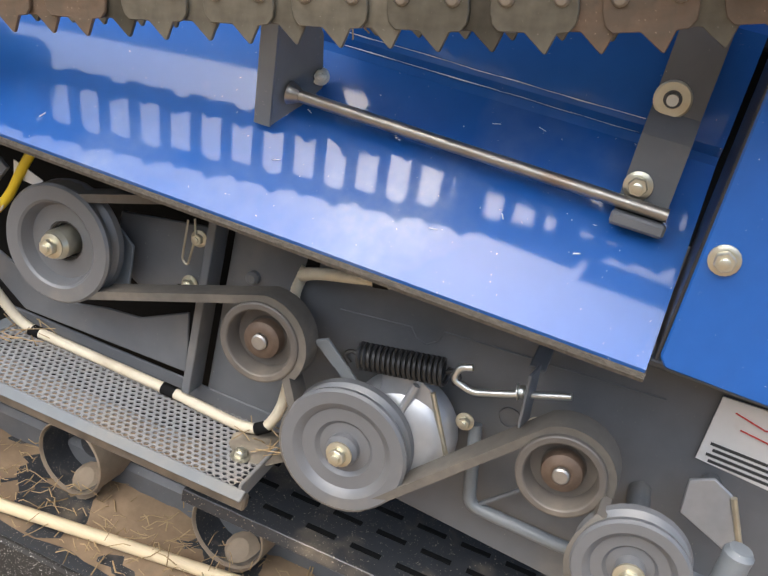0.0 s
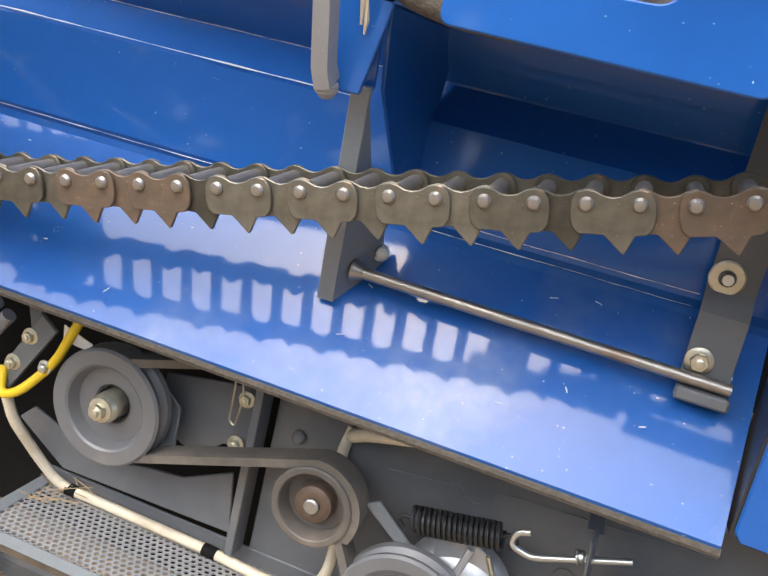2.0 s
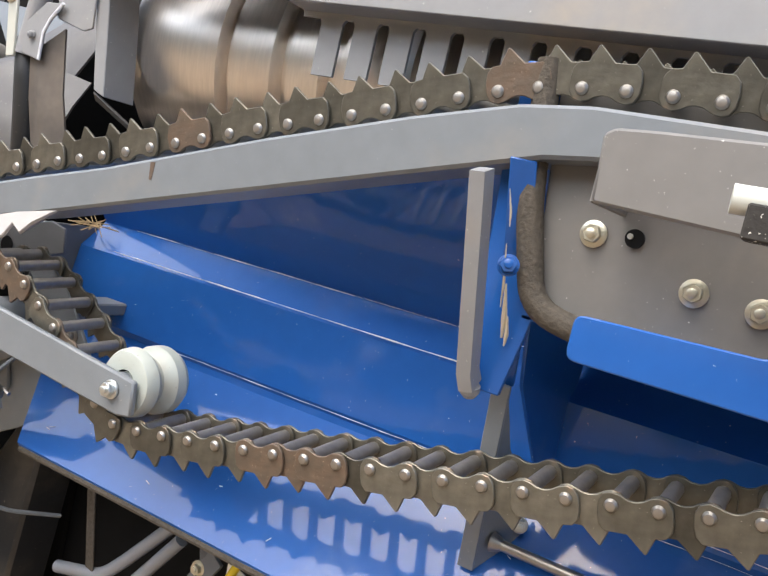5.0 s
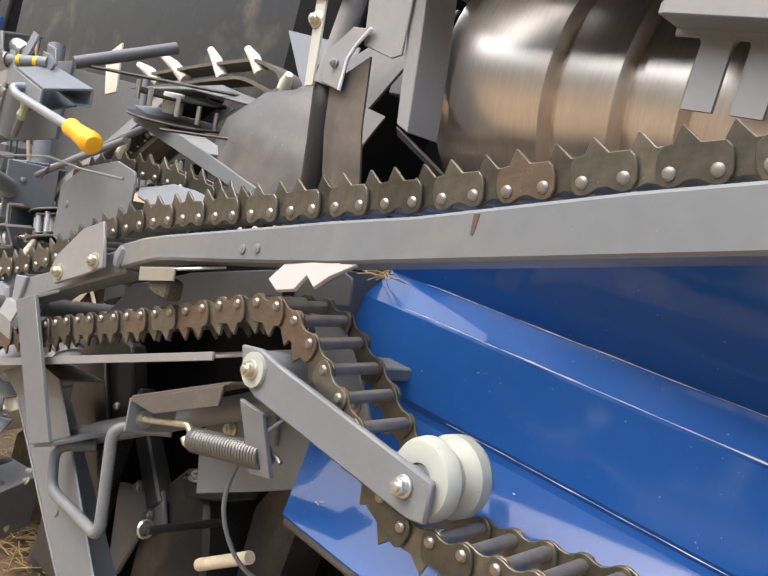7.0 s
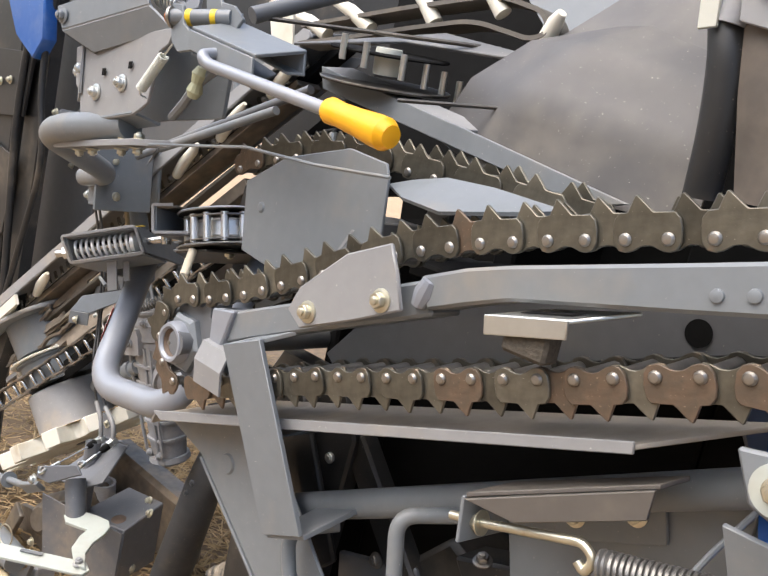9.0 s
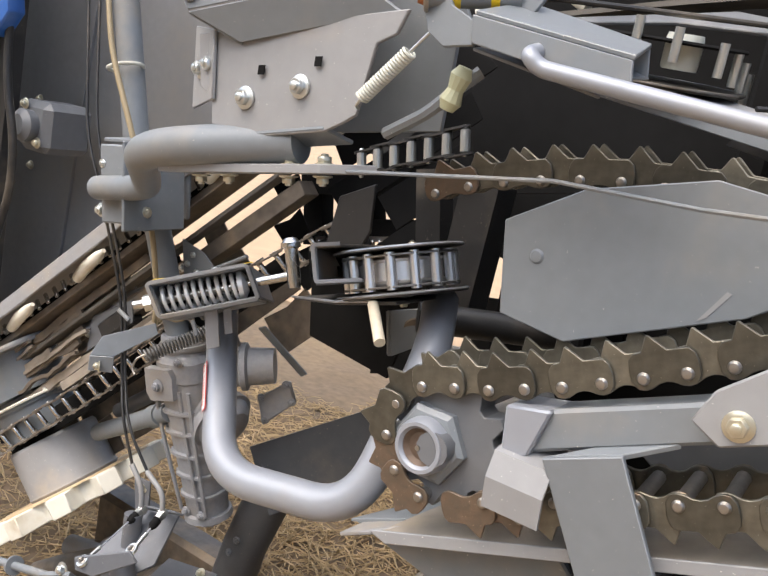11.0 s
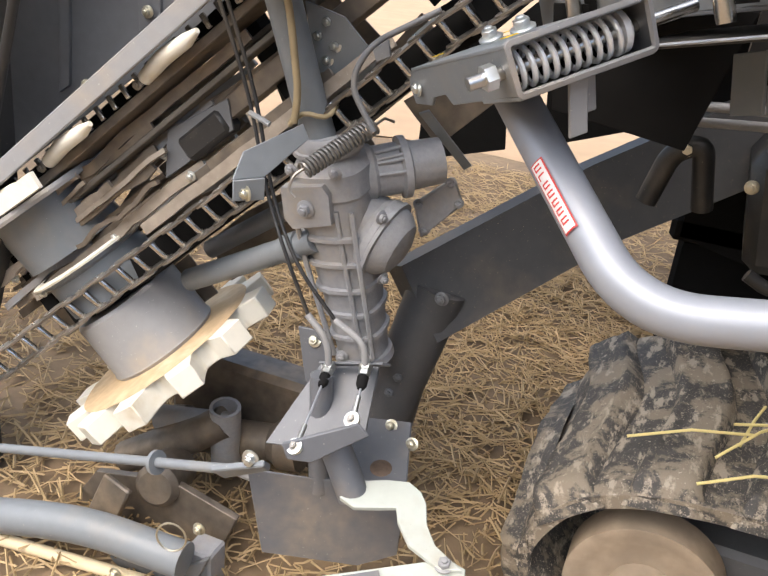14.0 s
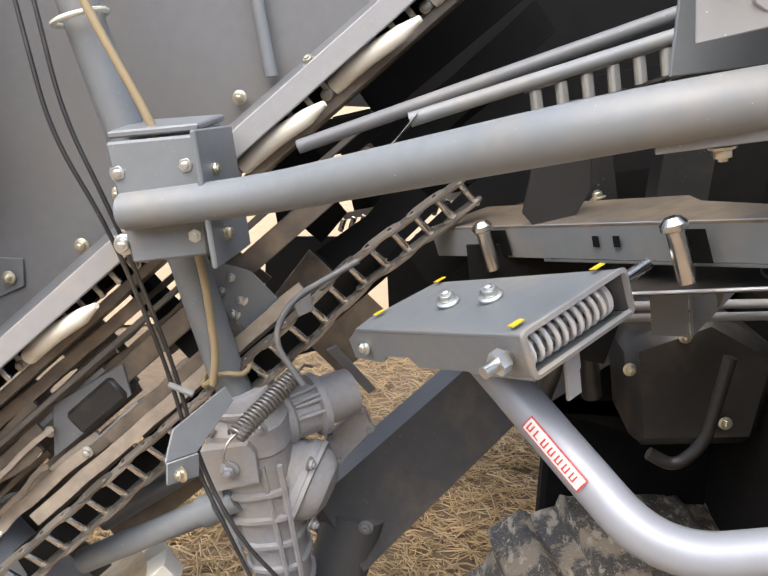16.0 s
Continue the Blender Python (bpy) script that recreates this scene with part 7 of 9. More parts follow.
# dark backing plates; beyond 0.38 blackened to stand for shade
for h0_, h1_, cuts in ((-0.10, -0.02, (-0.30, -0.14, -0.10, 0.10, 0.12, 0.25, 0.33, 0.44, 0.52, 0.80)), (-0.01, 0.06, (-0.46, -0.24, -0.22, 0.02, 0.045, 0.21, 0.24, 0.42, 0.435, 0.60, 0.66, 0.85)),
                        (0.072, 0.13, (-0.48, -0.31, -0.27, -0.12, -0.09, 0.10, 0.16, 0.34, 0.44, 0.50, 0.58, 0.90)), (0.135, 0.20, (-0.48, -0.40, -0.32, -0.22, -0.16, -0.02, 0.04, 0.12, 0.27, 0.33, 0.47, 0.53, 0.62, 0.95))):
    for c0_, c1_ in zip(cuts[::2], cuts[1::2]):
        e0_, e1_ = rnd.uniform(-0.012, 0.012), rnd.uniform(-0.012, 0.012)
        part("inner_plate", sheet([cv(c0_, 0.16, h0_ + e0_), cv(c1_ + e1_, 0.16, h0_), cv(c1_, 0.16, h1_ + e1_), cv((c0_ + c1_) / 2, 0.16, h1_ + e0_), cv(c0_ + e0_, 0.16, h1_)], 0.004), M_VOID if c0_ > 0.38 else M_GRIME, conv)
for q, s_ in enumerate((-0.44, -0.27, -0.115, 0.10, 0.30, 0.47, 0.62, 0.78)):
    a = cv(s_, -0.012, 0.204)
    tip = cv(s_ + 0.135, -0.060, 0.192)
    line = [a, a * 0.6 + tip * 0.4 + CA * 0.004, a * 0.2 + tip * 0.8, tip]
    fing = part("finger", sweep(line, [0.011, 0.0125, 0.0105, 0.004], 12), M_CREAM, conv, "pale cream plastic stalk finger")
    bolt(cv(s_ - 0.012, -0.018, 0.202), OUT, fing, 0.009, M_DPIN)
tooth = shared("tooth", lambda: block((-0.003, -0.004, -0.011), (0.003, 0.004, 0.011), 0.001), M_PIN)
for q in range(50):
    put("tooth", tooth, Matrix.Translation(cv(-0.46 + q * 0.0275, -0.014, 0.208)) @ turn_to(CA), conv)
bolt((-2.34, 0.372, 0.925), OUT, conv, 0.013, M_ZINC)
for s_ in (-0.30, 0.03, 0.42, 0.62):
    bolt(cv(s_, -0.03, 0.242), (-0.5, -0.5, 0.7), conv, 0.012, M_ZINC)
for s_, w, h in ((-0.30, 0.018, 0.06), (-0.12, 0.018, 0.06), (0.05, 0.018, 0.062), (-0.05, 0.038, 0.115), (0.02, 0.038, 0.115), (-0.35, 0.038, 0.11), (0.30, 0.038, 0.115)):
    bolt(cv(s_, w, h), OUT, conv, 0.010, M_ZINCW)
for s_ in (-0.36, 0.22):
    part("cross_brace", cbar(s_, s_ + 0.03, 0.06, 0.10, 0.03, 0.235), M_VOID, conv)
part("side_plate", sheet([cv(0.00, 0.035, 0.085), cv(0.14, 0.035, 0.08), cv(0.16, 0.035, 0.12), cv(0.05, 0.035, 0.14)], 0.004), M_DGREY, conv)
rg2 = random.Random(77)
for q in range(30):
    L = rg2.uniform(0.16, 0.42)
    s0 = rg2.uniform(-0.46, 0.34 - L)
    w = rg2.uniform(-0.005, 0.10)
    h = (0.060, 0.078, 0.098, 0.112, 0.130, 0.152, 0.170)[q % 7] + rg2.uniform(-0.006, 0.006)
    n = 14
    pts = [cv(s0 + L * k / n, w + 0.006 * noise.noise((k * 0.6, q * 3.1, 0)), h + 0.008 * noise.noise((k * 0.35, q * 5.3, 1)) + rg2.uniform(-0.0012, 0.0012)) for k in range(n + 1)]
    part("guide_strip", sweep(pts, [rg2.uniform(0.75, 1.0) for k in range(n + 1)], 4, flat=(rg2.uniform(0.002, 0.006), rg2.uniform(0.003, 0.009))), (M_WORN, M_GRIME, M_WORN, M_GRIME, M_LGREY)[q % 5], conv)
pts = [cv(-0.06 + 0.03 * k, 0.006, 0.040 + 0.003 * noise.noise((k * 0.9, 0, 7))) for k in range(17)]
part("chain_guard_strip", sweep(pts, [1 - 0.12 * (k % 3 == 1) for k in range(17)], 4, flat=(0.004, 0.009)), M_WORN, conv, "worn tan steel chain guide")
# black strip stands for the unlit depth seen between the links
part("chain_backing", cbar(-0.30, 0.52, 0.032, 0.038, -0.024, 0.024), M_VOID, conv, "black strip standing for the dark depth behind the chain")
part("drive_case", cbar(0.05, 0.14, 0.03, 0.07, 0.078, 0.122, 0.008), M_BLACK, conv, "dark grey cast drive case")

# drums and star wheel under the chain
star = thing("star_wheel", (-2.37, 0.29, 0.33), "cream plastic star wheel under a grey steel drum", "star wheel")
SAX = Vector((-0.60, -0.19, 0.78)).normalized()
SC = Vector((-2.382, 0.285, 0.362))
SM = Matrix.Translation(SC) @ turn_to(SAX)
bm = bmesh.new()
ring = []
NT = 12
for k in range(NT):
    for du, r in ((-0.235, 0.152), (-0.165, 0.160), (-0.125, 0.200), (0.075, 0.206), (0.150, 0.168), (0.215, 0.152)):
        u = 2 * math.pi * k / NT + du
        ring.append((r * math.cos(u), r * math.sin(u)))
f = bm.faces.new([bm.verts.new(SM @ Vector((x, y, -0.068))) for x, y in ring])
g = bmesh.ops.extrude_face_region(bm, geom=[f])
bmesh.ops.translate(bm, verts=[v for v in g["geom"] if isinstance(v, bmesh.types.BMVert)], vec=SAX * 0.040)
bmesh.ops.recalc_face_normals(bm, faces=bm.faces)
part("star_disc", bev(bm, 0.0018), M_CREAM, star, "cream plastic toothed star disc")
part("dust_ring", lathe([(0.09, -0.0275), (0.168, -0.0275), (0.165, -0.0262), (0.09, -0.0255)], SC, SAX, 48), M_DUSTY, star, "brown dust on the star disc")
part("lower_drum", lathe([(0, -0.026), (0.095, -0.026), (0.098, -0.020), (0.096, -0.016), (0.094, 0.080), (0.090, 0.086), (0, 0.086)], SC, SAX, 44), M_LGREY, star)
part("upper_drum", lathe([(0, 0.100), (0.086, 0.100), (0.088, 0.160), (0.096, 0.164), (0.096, 0.170), (0, 0.170)], SC, SAX, 40), M_GREY, star)
part("axle", lathe([(0, -0.07), (0.022, -0.07), (0.022, 0.24), (0, 0.24)], SC, SAX, 20), M_DGREY, star)
part("upper_rim", lathe([(0.088, 0.1705), (0.108, 0.1705), (0.109, 0.174), (0.105, 0.176), (0.088, 0.176)], SC, SAX, 44), M_CREAM, star, "cream plastic rim over the drum")
star2 = thing("upper_drum_wheel", tuple(SC + Vector((-0.10, 0.06, 0.02)) + SAX * 0.15), "grey steel conveyor drum with a pale rim", "drum")
part("drum", lathe([(0, 0.10), (0.09, 0.10), (0.093, 0.19), (0, 0.19)], SC + SAX * 0.10 + Vector((-0.02, 0.02, -0.02)), SAX, 36), M_GREY, star2)
part("rim_disc", lathe([(0, 0.19), (0.128, 0.19), (0.132, 0.194), (0.128, 0.200), (0, 0.200)], SC + SAX * 0.10 + Vector((-0.02, 0.02, -0.02)), SAX, 36), M_GREY, star2)
part("rim_edge", lathe([(0.126, 0.1905), (0.134, 0.1905), (0.135, 0.1955), (0.133, 0.2015), (0.126, 0.2015)], SC + SAX * 0.10 + Vector((-0.02, 0.02, -0.02)), SAX, 40), M_LGREY, star2, "pale worn rim")

# dark shield behind the conveyor
shield = thing("header_shield", (-2.6, 0.5, 1.0), "large smooth dark grey sheet-metal header shield", "shield")
part("sheet_panel", sheet([(-3.30, 0.285, 0.08), (-1.75, 0.455, 1.38), (-3.30, 0.285, 1.38)], 0.004), M_SHIELD, shield)
part("rib", sheet([(-2.62, 0.352, 0.72), (-2.60, 0.354, 0.735), (-2.56, 0.358, 1.37), (-2.58, 0.356, 1.37)], 0.010), M_SHIELD, shield)
part("stiffener", rod((-2.13, 0.405, 1.42), (-2.075, 0.40, 1.17), 0.009), M_GREY, shield)
part("corner_tab", sheet([(-2.47, 0.372, 0.84), (-2.43, 0.374, 0.86), (-2.43, 0.374, 0.90), (-2.47, 0.372, 0.90)], 0.006), M_SHIELD, shield)
for q, (x, z) in enumerate(((-2.448, 0.873), (-2.70, 1.12), (-2.71, 0.97), (-2.29, 1.0), (-2.12, 1.14))):
    bolt((x, 0.366 + 0.11 * (x + 2.448), z), OUT, shield, 0.012)

# frame, cables and blue tip at the header's end
hf = thing("header_end_bracket", (-2.75, 0.25, 0.9), "dark steel header end frame with hoses and bolts", "frame")
part("upright", sheet([(-2.66, 0.17, 0.30), (-2.575, 0.17, 0.56), (-2.56, 0.17, 1.10), (-2.555, 0.17, 1.60), (-2.66, 0.17, 1.60)], 0.03), M_BLACK, hf)
part("upper_plate", sheet([(-2.90, 0.148, 1.06), (-2.62, 0.148, 1.09), (-2.60, 0.148, 1.25), (-2.90, 0.148, 1.24)], 0.008), M_BLACK, hf)
part("lower_web", sheet([(-2.90, 0.150, 0.70), (-2.66, 0.150, 0.78), (-2.64, 0.150, 0.98), (-2.90, 0.150, 1.02)], 0.006), M_BLACK, hf)
part("outer_column", block((-2.95, 0.16, 0.0), (-2.70, 0.24, 1.75), 0.01), M_BLACK, hf)
part("motor_block", block((-2.545, 0.19, 1.03), (-2.45, 0.30, 1.13), 0.014), M_DGREY, hf)
part("motor_cap", lathe([(0, 0), (0.03, 0), (0.032, 0.02), (0.02, 0.03), (0, 0.03)], (-2.50, 0.19, 1.08), OUT, 24), M_DGREY, hf)
part("hose", sweep(fillet([(-2.50, 0.16, 1.60), (-2.53, 0.14, 1.2), (-2.47, 0.15, 1.0), (-2.60, 0.15, 0.6)], 0.12, 8), 0.008, 10), M_BLACK, hf)
part("hose", sweep(fillet([(-2.60, 0.15, 1.6), (-2.64, 0.14, 1.1), (-2.60, 0.15, 0.62)], 0.12, 8), 0.010, 10), M_BLACK, hf)
for x, z in ((-2.83, 1.15), (-2.77, 1.16), (-2.71, 1.17), (-2.80, 0.85), (-2.75, 0.70), (-2.47, 1.05), (-2.52, 1.12)):
    bolt((x, 0.144 if x < -2.55 else 0.188, z), OUT, hf, 0.013)
part("pale_strip", sweep([(-2.70, 0.13, 0.50), (-2.56, 0.13, 0.585), (-2.47, 0.13, 0.655)], 0.012, 8, flat=(0.004, 0.013)), M_CREAM, hf, "pale plastic strip")
tip = solo("divider_tip", slab([(-2.81, 1.46), (-2.535, 1.46), (-2.493, 1.286), (-2.539, 1.235), (-2.652, 1.282)], 0.12, 0.035, 0.004), M_BLUE, "blue painted pointed divider tip", "divider")

# gear post: tube, clamp, gearbox
post = thing("gear_post", (-2.07, 0.22, 0.74), "grey ribbed cast gearbox on a leaning steel post", "gear post")
PT = [(-2.335, 0.235, 1.42), (-2.199, 0.208, 1.079), (-2.140, 0.228, 0.947), (-2.104, 0.255, 0.807), (-2.082, 0.270, 0.735)]
part("post_tube", sweep(PT, 0.0235, 22), M_GREY, post)
clamp = part("clamp", sheet([(-2.197, 0.134, 1.092), (-2.095, 0.134, 1.106), (-2.083, 0.134, 0.975), (-2.170, 0.134, 0.960)], 0.010, 0.003), M_GREY, post)
part("clamp_back", sheet([(-2.20, 0.235, 1.100), (-2.10, 0.235, 1.112), (-2.08, 0.235, 0.985), (-2.170, 0.235, 0.965)], -0.010, 0.003), M_GREY, post)
part("clamp_top", sheet([(-2.197, 0.132, 1.095), (-2.197, 0.235, 1.104), (-2.095, 0.235, 1.116), (-2.095, 0.132, 1.109)], 0.008, 0.002), M_GREY, post)
part("flange", sheet([(-2.092, 0.085, 1.112), (-2.086, 0.21, 1.112), (-2.062, 0.21, 0.972), (-2.068, 0.085, 0.968)], 0.006, 0.002), M_GREY, post)
for p in ((-2.181, 0.132, 0.980), (-2.098, 0.132, 0.996), (-2.183, 0.132, 1.060), (-2.108, 0.132, 1.072)):
    bolt(p, OUT, clamp, 0.0145, M_ZINCW)
for p in ((-2.080, 0.125, 1.07), (-2.066, 0.13, 1.0)):
    bolt(p, (1, -0.2, 0.1), post, 0.012)
GA, GB = Vector((-2.082, 0.280, 0.742)), Vector((-2.020, 0.345, 0.395))
GX = (GB - GA).normalized()
L = (GB - GA).length
GS = Vector((GX.z, 0, -GX.x)).normalized() * -1
GF = GX.cross(GS)
if GF.y > 0:
    GF = -GF


def gp(a, u, v):
    """A place on the gear case: a down its axis, u to the right of it, v out of its front."""
    return GA + GX * a + GS * u + GF * v


def case_ring(a, w, d, n=20):
    """A rounded, nearly square cross-section of the case."""
    out = []
    for k in range(n):
        t = 2 * math.pi * k / n
        c, q = math.cos(t), math.sin(t)
        m = (abs(c) ** 3 + abs(q) ** 3) ** (-1 / 3)
        out.append(gp(a, c * m * w, q * m * d))
    return out


def loft(rings):
    bm = bmesh.new()
    g = [[bm.verts.new(p) for p in r] for r in rings]
    n = len(g[0])
    for A, B in zip(g, g[1:]):
        for k in range(n):
            bm.faces.new((A[k], A[(k + 1) % n], B[(k + 1) % n], B[k]))
    bm.faces.new(g[0])
    bm.faces.new(g[-1])
    bmesh.ops.recalc_face_normals(bm, faces=bm.faces)
    return smooth(bm, 38)


part("gear_case", loft([case_ring(a, w, d) for a, w, d in ((0.0, 0.042, 0.040), (0.016, 0.052, 0.048), (0.020, 0.056, 0.052), (0.055, 0.056, 0.054), (0.060, 0.052, 0.050), (0.13, 0.050, 0.050), (0.17, 0.047, 0.046), (0.25, 0.041, 0.040), (0.33, 0.038, 0.036), (L, 0.036, 0.034))]), M_CAST, post, "grey cast gear case")
part("collar", lathe([(0.028, -0.030), (0.042, -0.030), (0.045, -0.024), (0.047, -0.004), (0.044, 0.004), (0.03, 0.004)], GA, GX, 32), M_CAST, post)
part("collar_lip", lathe([(0.044, -0.012), (0.051, -0.011), (0.051, -0.005), (0.044, -0.004)], GA, GX, 32), M_CAST, post)
for a, w, d in ((0.115, 0.057, 0.057), (0.158, 0.054, 0.054), (0.205, 0.050, 0.050), (0.250, 0.047, 0.046), (0.295, 0.045, 0.043)):
    part("rib", loft([case_ring(a - 0.005, w - 0.010, d - 0.010), case_ring(a - 0.003, w, d), case_ring(a + 0.003, w, d), case_ring(a + 0.005, w - 0.010, d - 0.010)]), M_CAST, post)
for u in (-0.046, 0.020, 0.044):
    part("web", sweep([gp(0.07, u, 0.050), gp(0.16, u * 0.95, 0.049), gp(0.25, u * 0.85, 0.043), gp(0.33, u * 0.75, 0.037)], 0.0042, 6), M_CAST, post)
part("cover_plate", loft([[gp(a, u, v) for a, u in ((0.030, -0.052), (0.026, 0.012), (0.040, 0.020), (0.085, 0.016), (0.094, -0.046), (0.078, -0.056))] for v in (0.045, 0.061, 0.063)]), M_CAST, post)
boss = part("dome", lathe([(0, 0.050), (0.020, 0.049), (0.040, 0.042), (0.052, 0.028), (0.057, 0.012), (0.060, 0.010), (0.060, 0.0), (0.054, -0.01), (0.054, -0.06), (0, -0.06)], gp(0.135, 0.050, -0.010), (0.90, -0.05, -0.32), 36), M_CAST, post)
part("dome_seam", lathe([(0.055, 0.010), (0.0625, 0.011), (0.0625, 0.017), (0.055, 0.018)], gp(0.135, 0.050, -0.010), (0.90, -0.05, -0.32), 36), M_CAST, post)
SA, SD = Vector((-2.070, 0.300, 0.700)), Vector((0.78, 0.56, 0.20)).normalized()
side_case = part("side_case", lathe([(0, 0), (0.040, 0), (0.042, 0.045), (0.038, 0.050), (0.038, 0.085), (0.046, 0.088), (0.046, 0.098), (0.036, 0.102), (0.034, 0.150), (0, 0.150)], SA, SD, 28), M_CAST, post)
for k in range(4):
    n_ = (Vector((0, -0.3, 1)) * math.cos(k * 0.8 - 0.9) + Vector((0.4, -1, 0)) * math.sin(k * 0.8 + 0.2)).normalized()
    n_ = (n_ - SD * n_.dot(SD)).normalized()
    part("side_rib", sweep([SA + SD * 0.05 + n_ * 0.038, SA + SD * 0.088 + n_ * 0.043], 0.003, 6), M_CAST, post)
flange_line = [(-1.990, 0.402, 0.652), (-1.938, 0.425, 0.700), (-1.920, 0.432, 0.660), (-1.975, 0.410, 0.598)]
part("end_flange", sheet(flange_line, 0.014, 0.003), M_CAST, post)
for k in range(4):
    c = Vector(flange_line[k]).lerp(Vector((-1.956, 0.417, 0.652)), 0.22) + Vector((0.004, -0.010, 0.002))
    bolt(tuple(c), (0.35, -0.85, -0.2), post, 0.011, M_CAST)
part("flange_arm", sheet([(-1.985, 0.360, 0.800), (-1.972, 0.366, 0.806), (-1.920, 0.448, 0.716), (-1.930, 0.444, 0.708)], 0.005, 0.001), M_GREY, post)
for p, ax, q in ((gp(0.060, -0.018, 0.064), GF, 0.0155), (gp(0.012, 0.030, 0.050), GF, 0.012), (gp(0.010, -0.040, 0.046), GF, 0.011), (gp(0.190, 0.062, 0.022), (0.9, -0.4, -0.2), 0.012), (gp(0.085, 0.078, 0.030), (0.9, -0.4, 0), 0.012), (gp(0.330, -0.020, 0.038), GF, 0.012), (gp(0.330, 0.022, 0.038), GF, 0.012)):
    bolt(tuple(p), tuple(ax), post, q, M_CAST)
part("foot_flange", lathe([(0, 0), (0.046, 0), (0.048, 0.012), (0, 0.012)], GB - GX * 0.02, GX, 24), M_CAST, post)
shaft = thing("cross_shaft", (-2.2, 0.22, 0.55), "grey steel cross shaft tubes between gearbox and conveyor", "shaft")
part("lower_tube", rod((-2.325, 0.300, 0.470), (-2.085, 0.262, 0.612), 0.0185, 18), M_GREY, shaft)
part("upper_tube", rod((-2.305, 0.33, 0.520), (-2.06, 0.31, 0.70), 0.0155, 18), M_DGREY, shaft)
part("tube_collar", rod((-2.135, 0.270, 0.582), (-2.110, 0.266, 0.597), 0.0225, 18), M_GREY, shaft)

# bracket, spring and arm on the post
vb = thing("spring_bracket", (-2.08, 0.2, 0.9), "grey forked sheet bracket bolted to the post", "bracket")
plate = part("plate", sheet([(-2.135, 0.285, 0.937), (-2.075, 0.285, 0.924), (-2.035, 0.312, 0.874), (-2.045, 0.312, 0.821), (-2.072, 0.305, 0.841), (-2.082, 0.300, 0.817), (-2.112, 0.290, 0.824)], 0.004), M_GREY, vb)
for p in ((-2.112, 0.286, 0.894), (-2.088, 0.288, 0.884), (-2.098, 0.288, 0.864), (-2.10, 0.286, 0.914)):
    bolt(p, OUT, plate, 0.011, M_ZINCW)
part("arm_plate", sheet([(-2.128, 0.10, 0.735), (-2.10, 0.13, 0.737), (-2.075, 0.20, 0.777), (-2.085, 0.20, 0.795), (-2.125, 0.12, 0.768)], 0.004), M_GREY, vb)
part("arm_foot", sheet([(-2.128, 0.10, 0.735), (-2.10, 0.13, 0.737), (-2.10, 0.13, 0.708), (-2.128, 0.10, 0.708)], 0.004), M_GREY, vb)
bolt((-2.112, 0.110, 0.718), (-0.5, -0.8, 0), vb, 0.012)
hook = thing("tension_spring", (-2.04, 0.2, 0.76), "dark steel coil tension spring with hooked ends", "spring")
part("coil", spring((-2.064, 0.167, 0.744), (-2.008, 0.255, 0.797), 0.0110, 0.0021, 20), M_COIL, hook)
part("hook", sweep(fillet([(-2.062, 0.167, 0.748), (-2.072, 0.155, 0.74), (-2.076, 0.15, 0.72), (-2.066, 0.15, 0.712)], 0.01, 5), 0.002, 8), M_DPIN, hook)
part("hook", sweep([(-2.008, 0.255, 0.797), (-2.0, 0.27, 0.805), (-1.99, 0.28, 0.80)], 0.002, 8), M_DPIN, hook)
loop = thing("wire_guide", (-2.0, 0.25, 0.87), "dark bent steel wire guide over the chain", "wire guide")
part("wire", sweep(fillet([(-1.99, 0.21, 0.80), (-2.03, 0.21, 0.855), (-2.01, 0.22, 0.905), (-1.93, 0.24, 0.955)], 0.03, 6), 0.004, 10), M_DGREY, loop)
part("tab", sheet([(-2.005, 0.22, 0.90), (-1.985, 0.22, 0.915), (-1.98, 0.22, 0.895), (-1.998, 0.22, 0.885)], 0.004), M_DGREY, loop)

# cables down the post
cb = thing("control_cables", (-2.05, 0.14, 0.6), "two black control cables ending in bright steel sleeves", "cable")
part("cable", sweep(fillet([(-2.36, 0.18, 1.42), (-2.27, 0.15, 1.10), (-2.205, 0.150, 0.99), (-2.150, 0.17, 0.83), (-2.110, 0.16, 0.70), (-2.068, 0.135, 0.64), (-2.030, 0.14, 0.556)], 0.05, 6), 0.0027, 10), M_BLACK, cb)
part("cable", sweep(fillet([(-2.34, 0.19, 1.42), (-2.26, 0.16, 1.12), (-2.200, 0.155, 1.00), (-2.143, 0.175, 0.83), (-2.103, 0.16, 0.70), (-2.05, 0.135, 0.625), (-1.990, 0.14, 0.560)], 0.05, 6), 0.0027, 10), M_BLACK, cb)
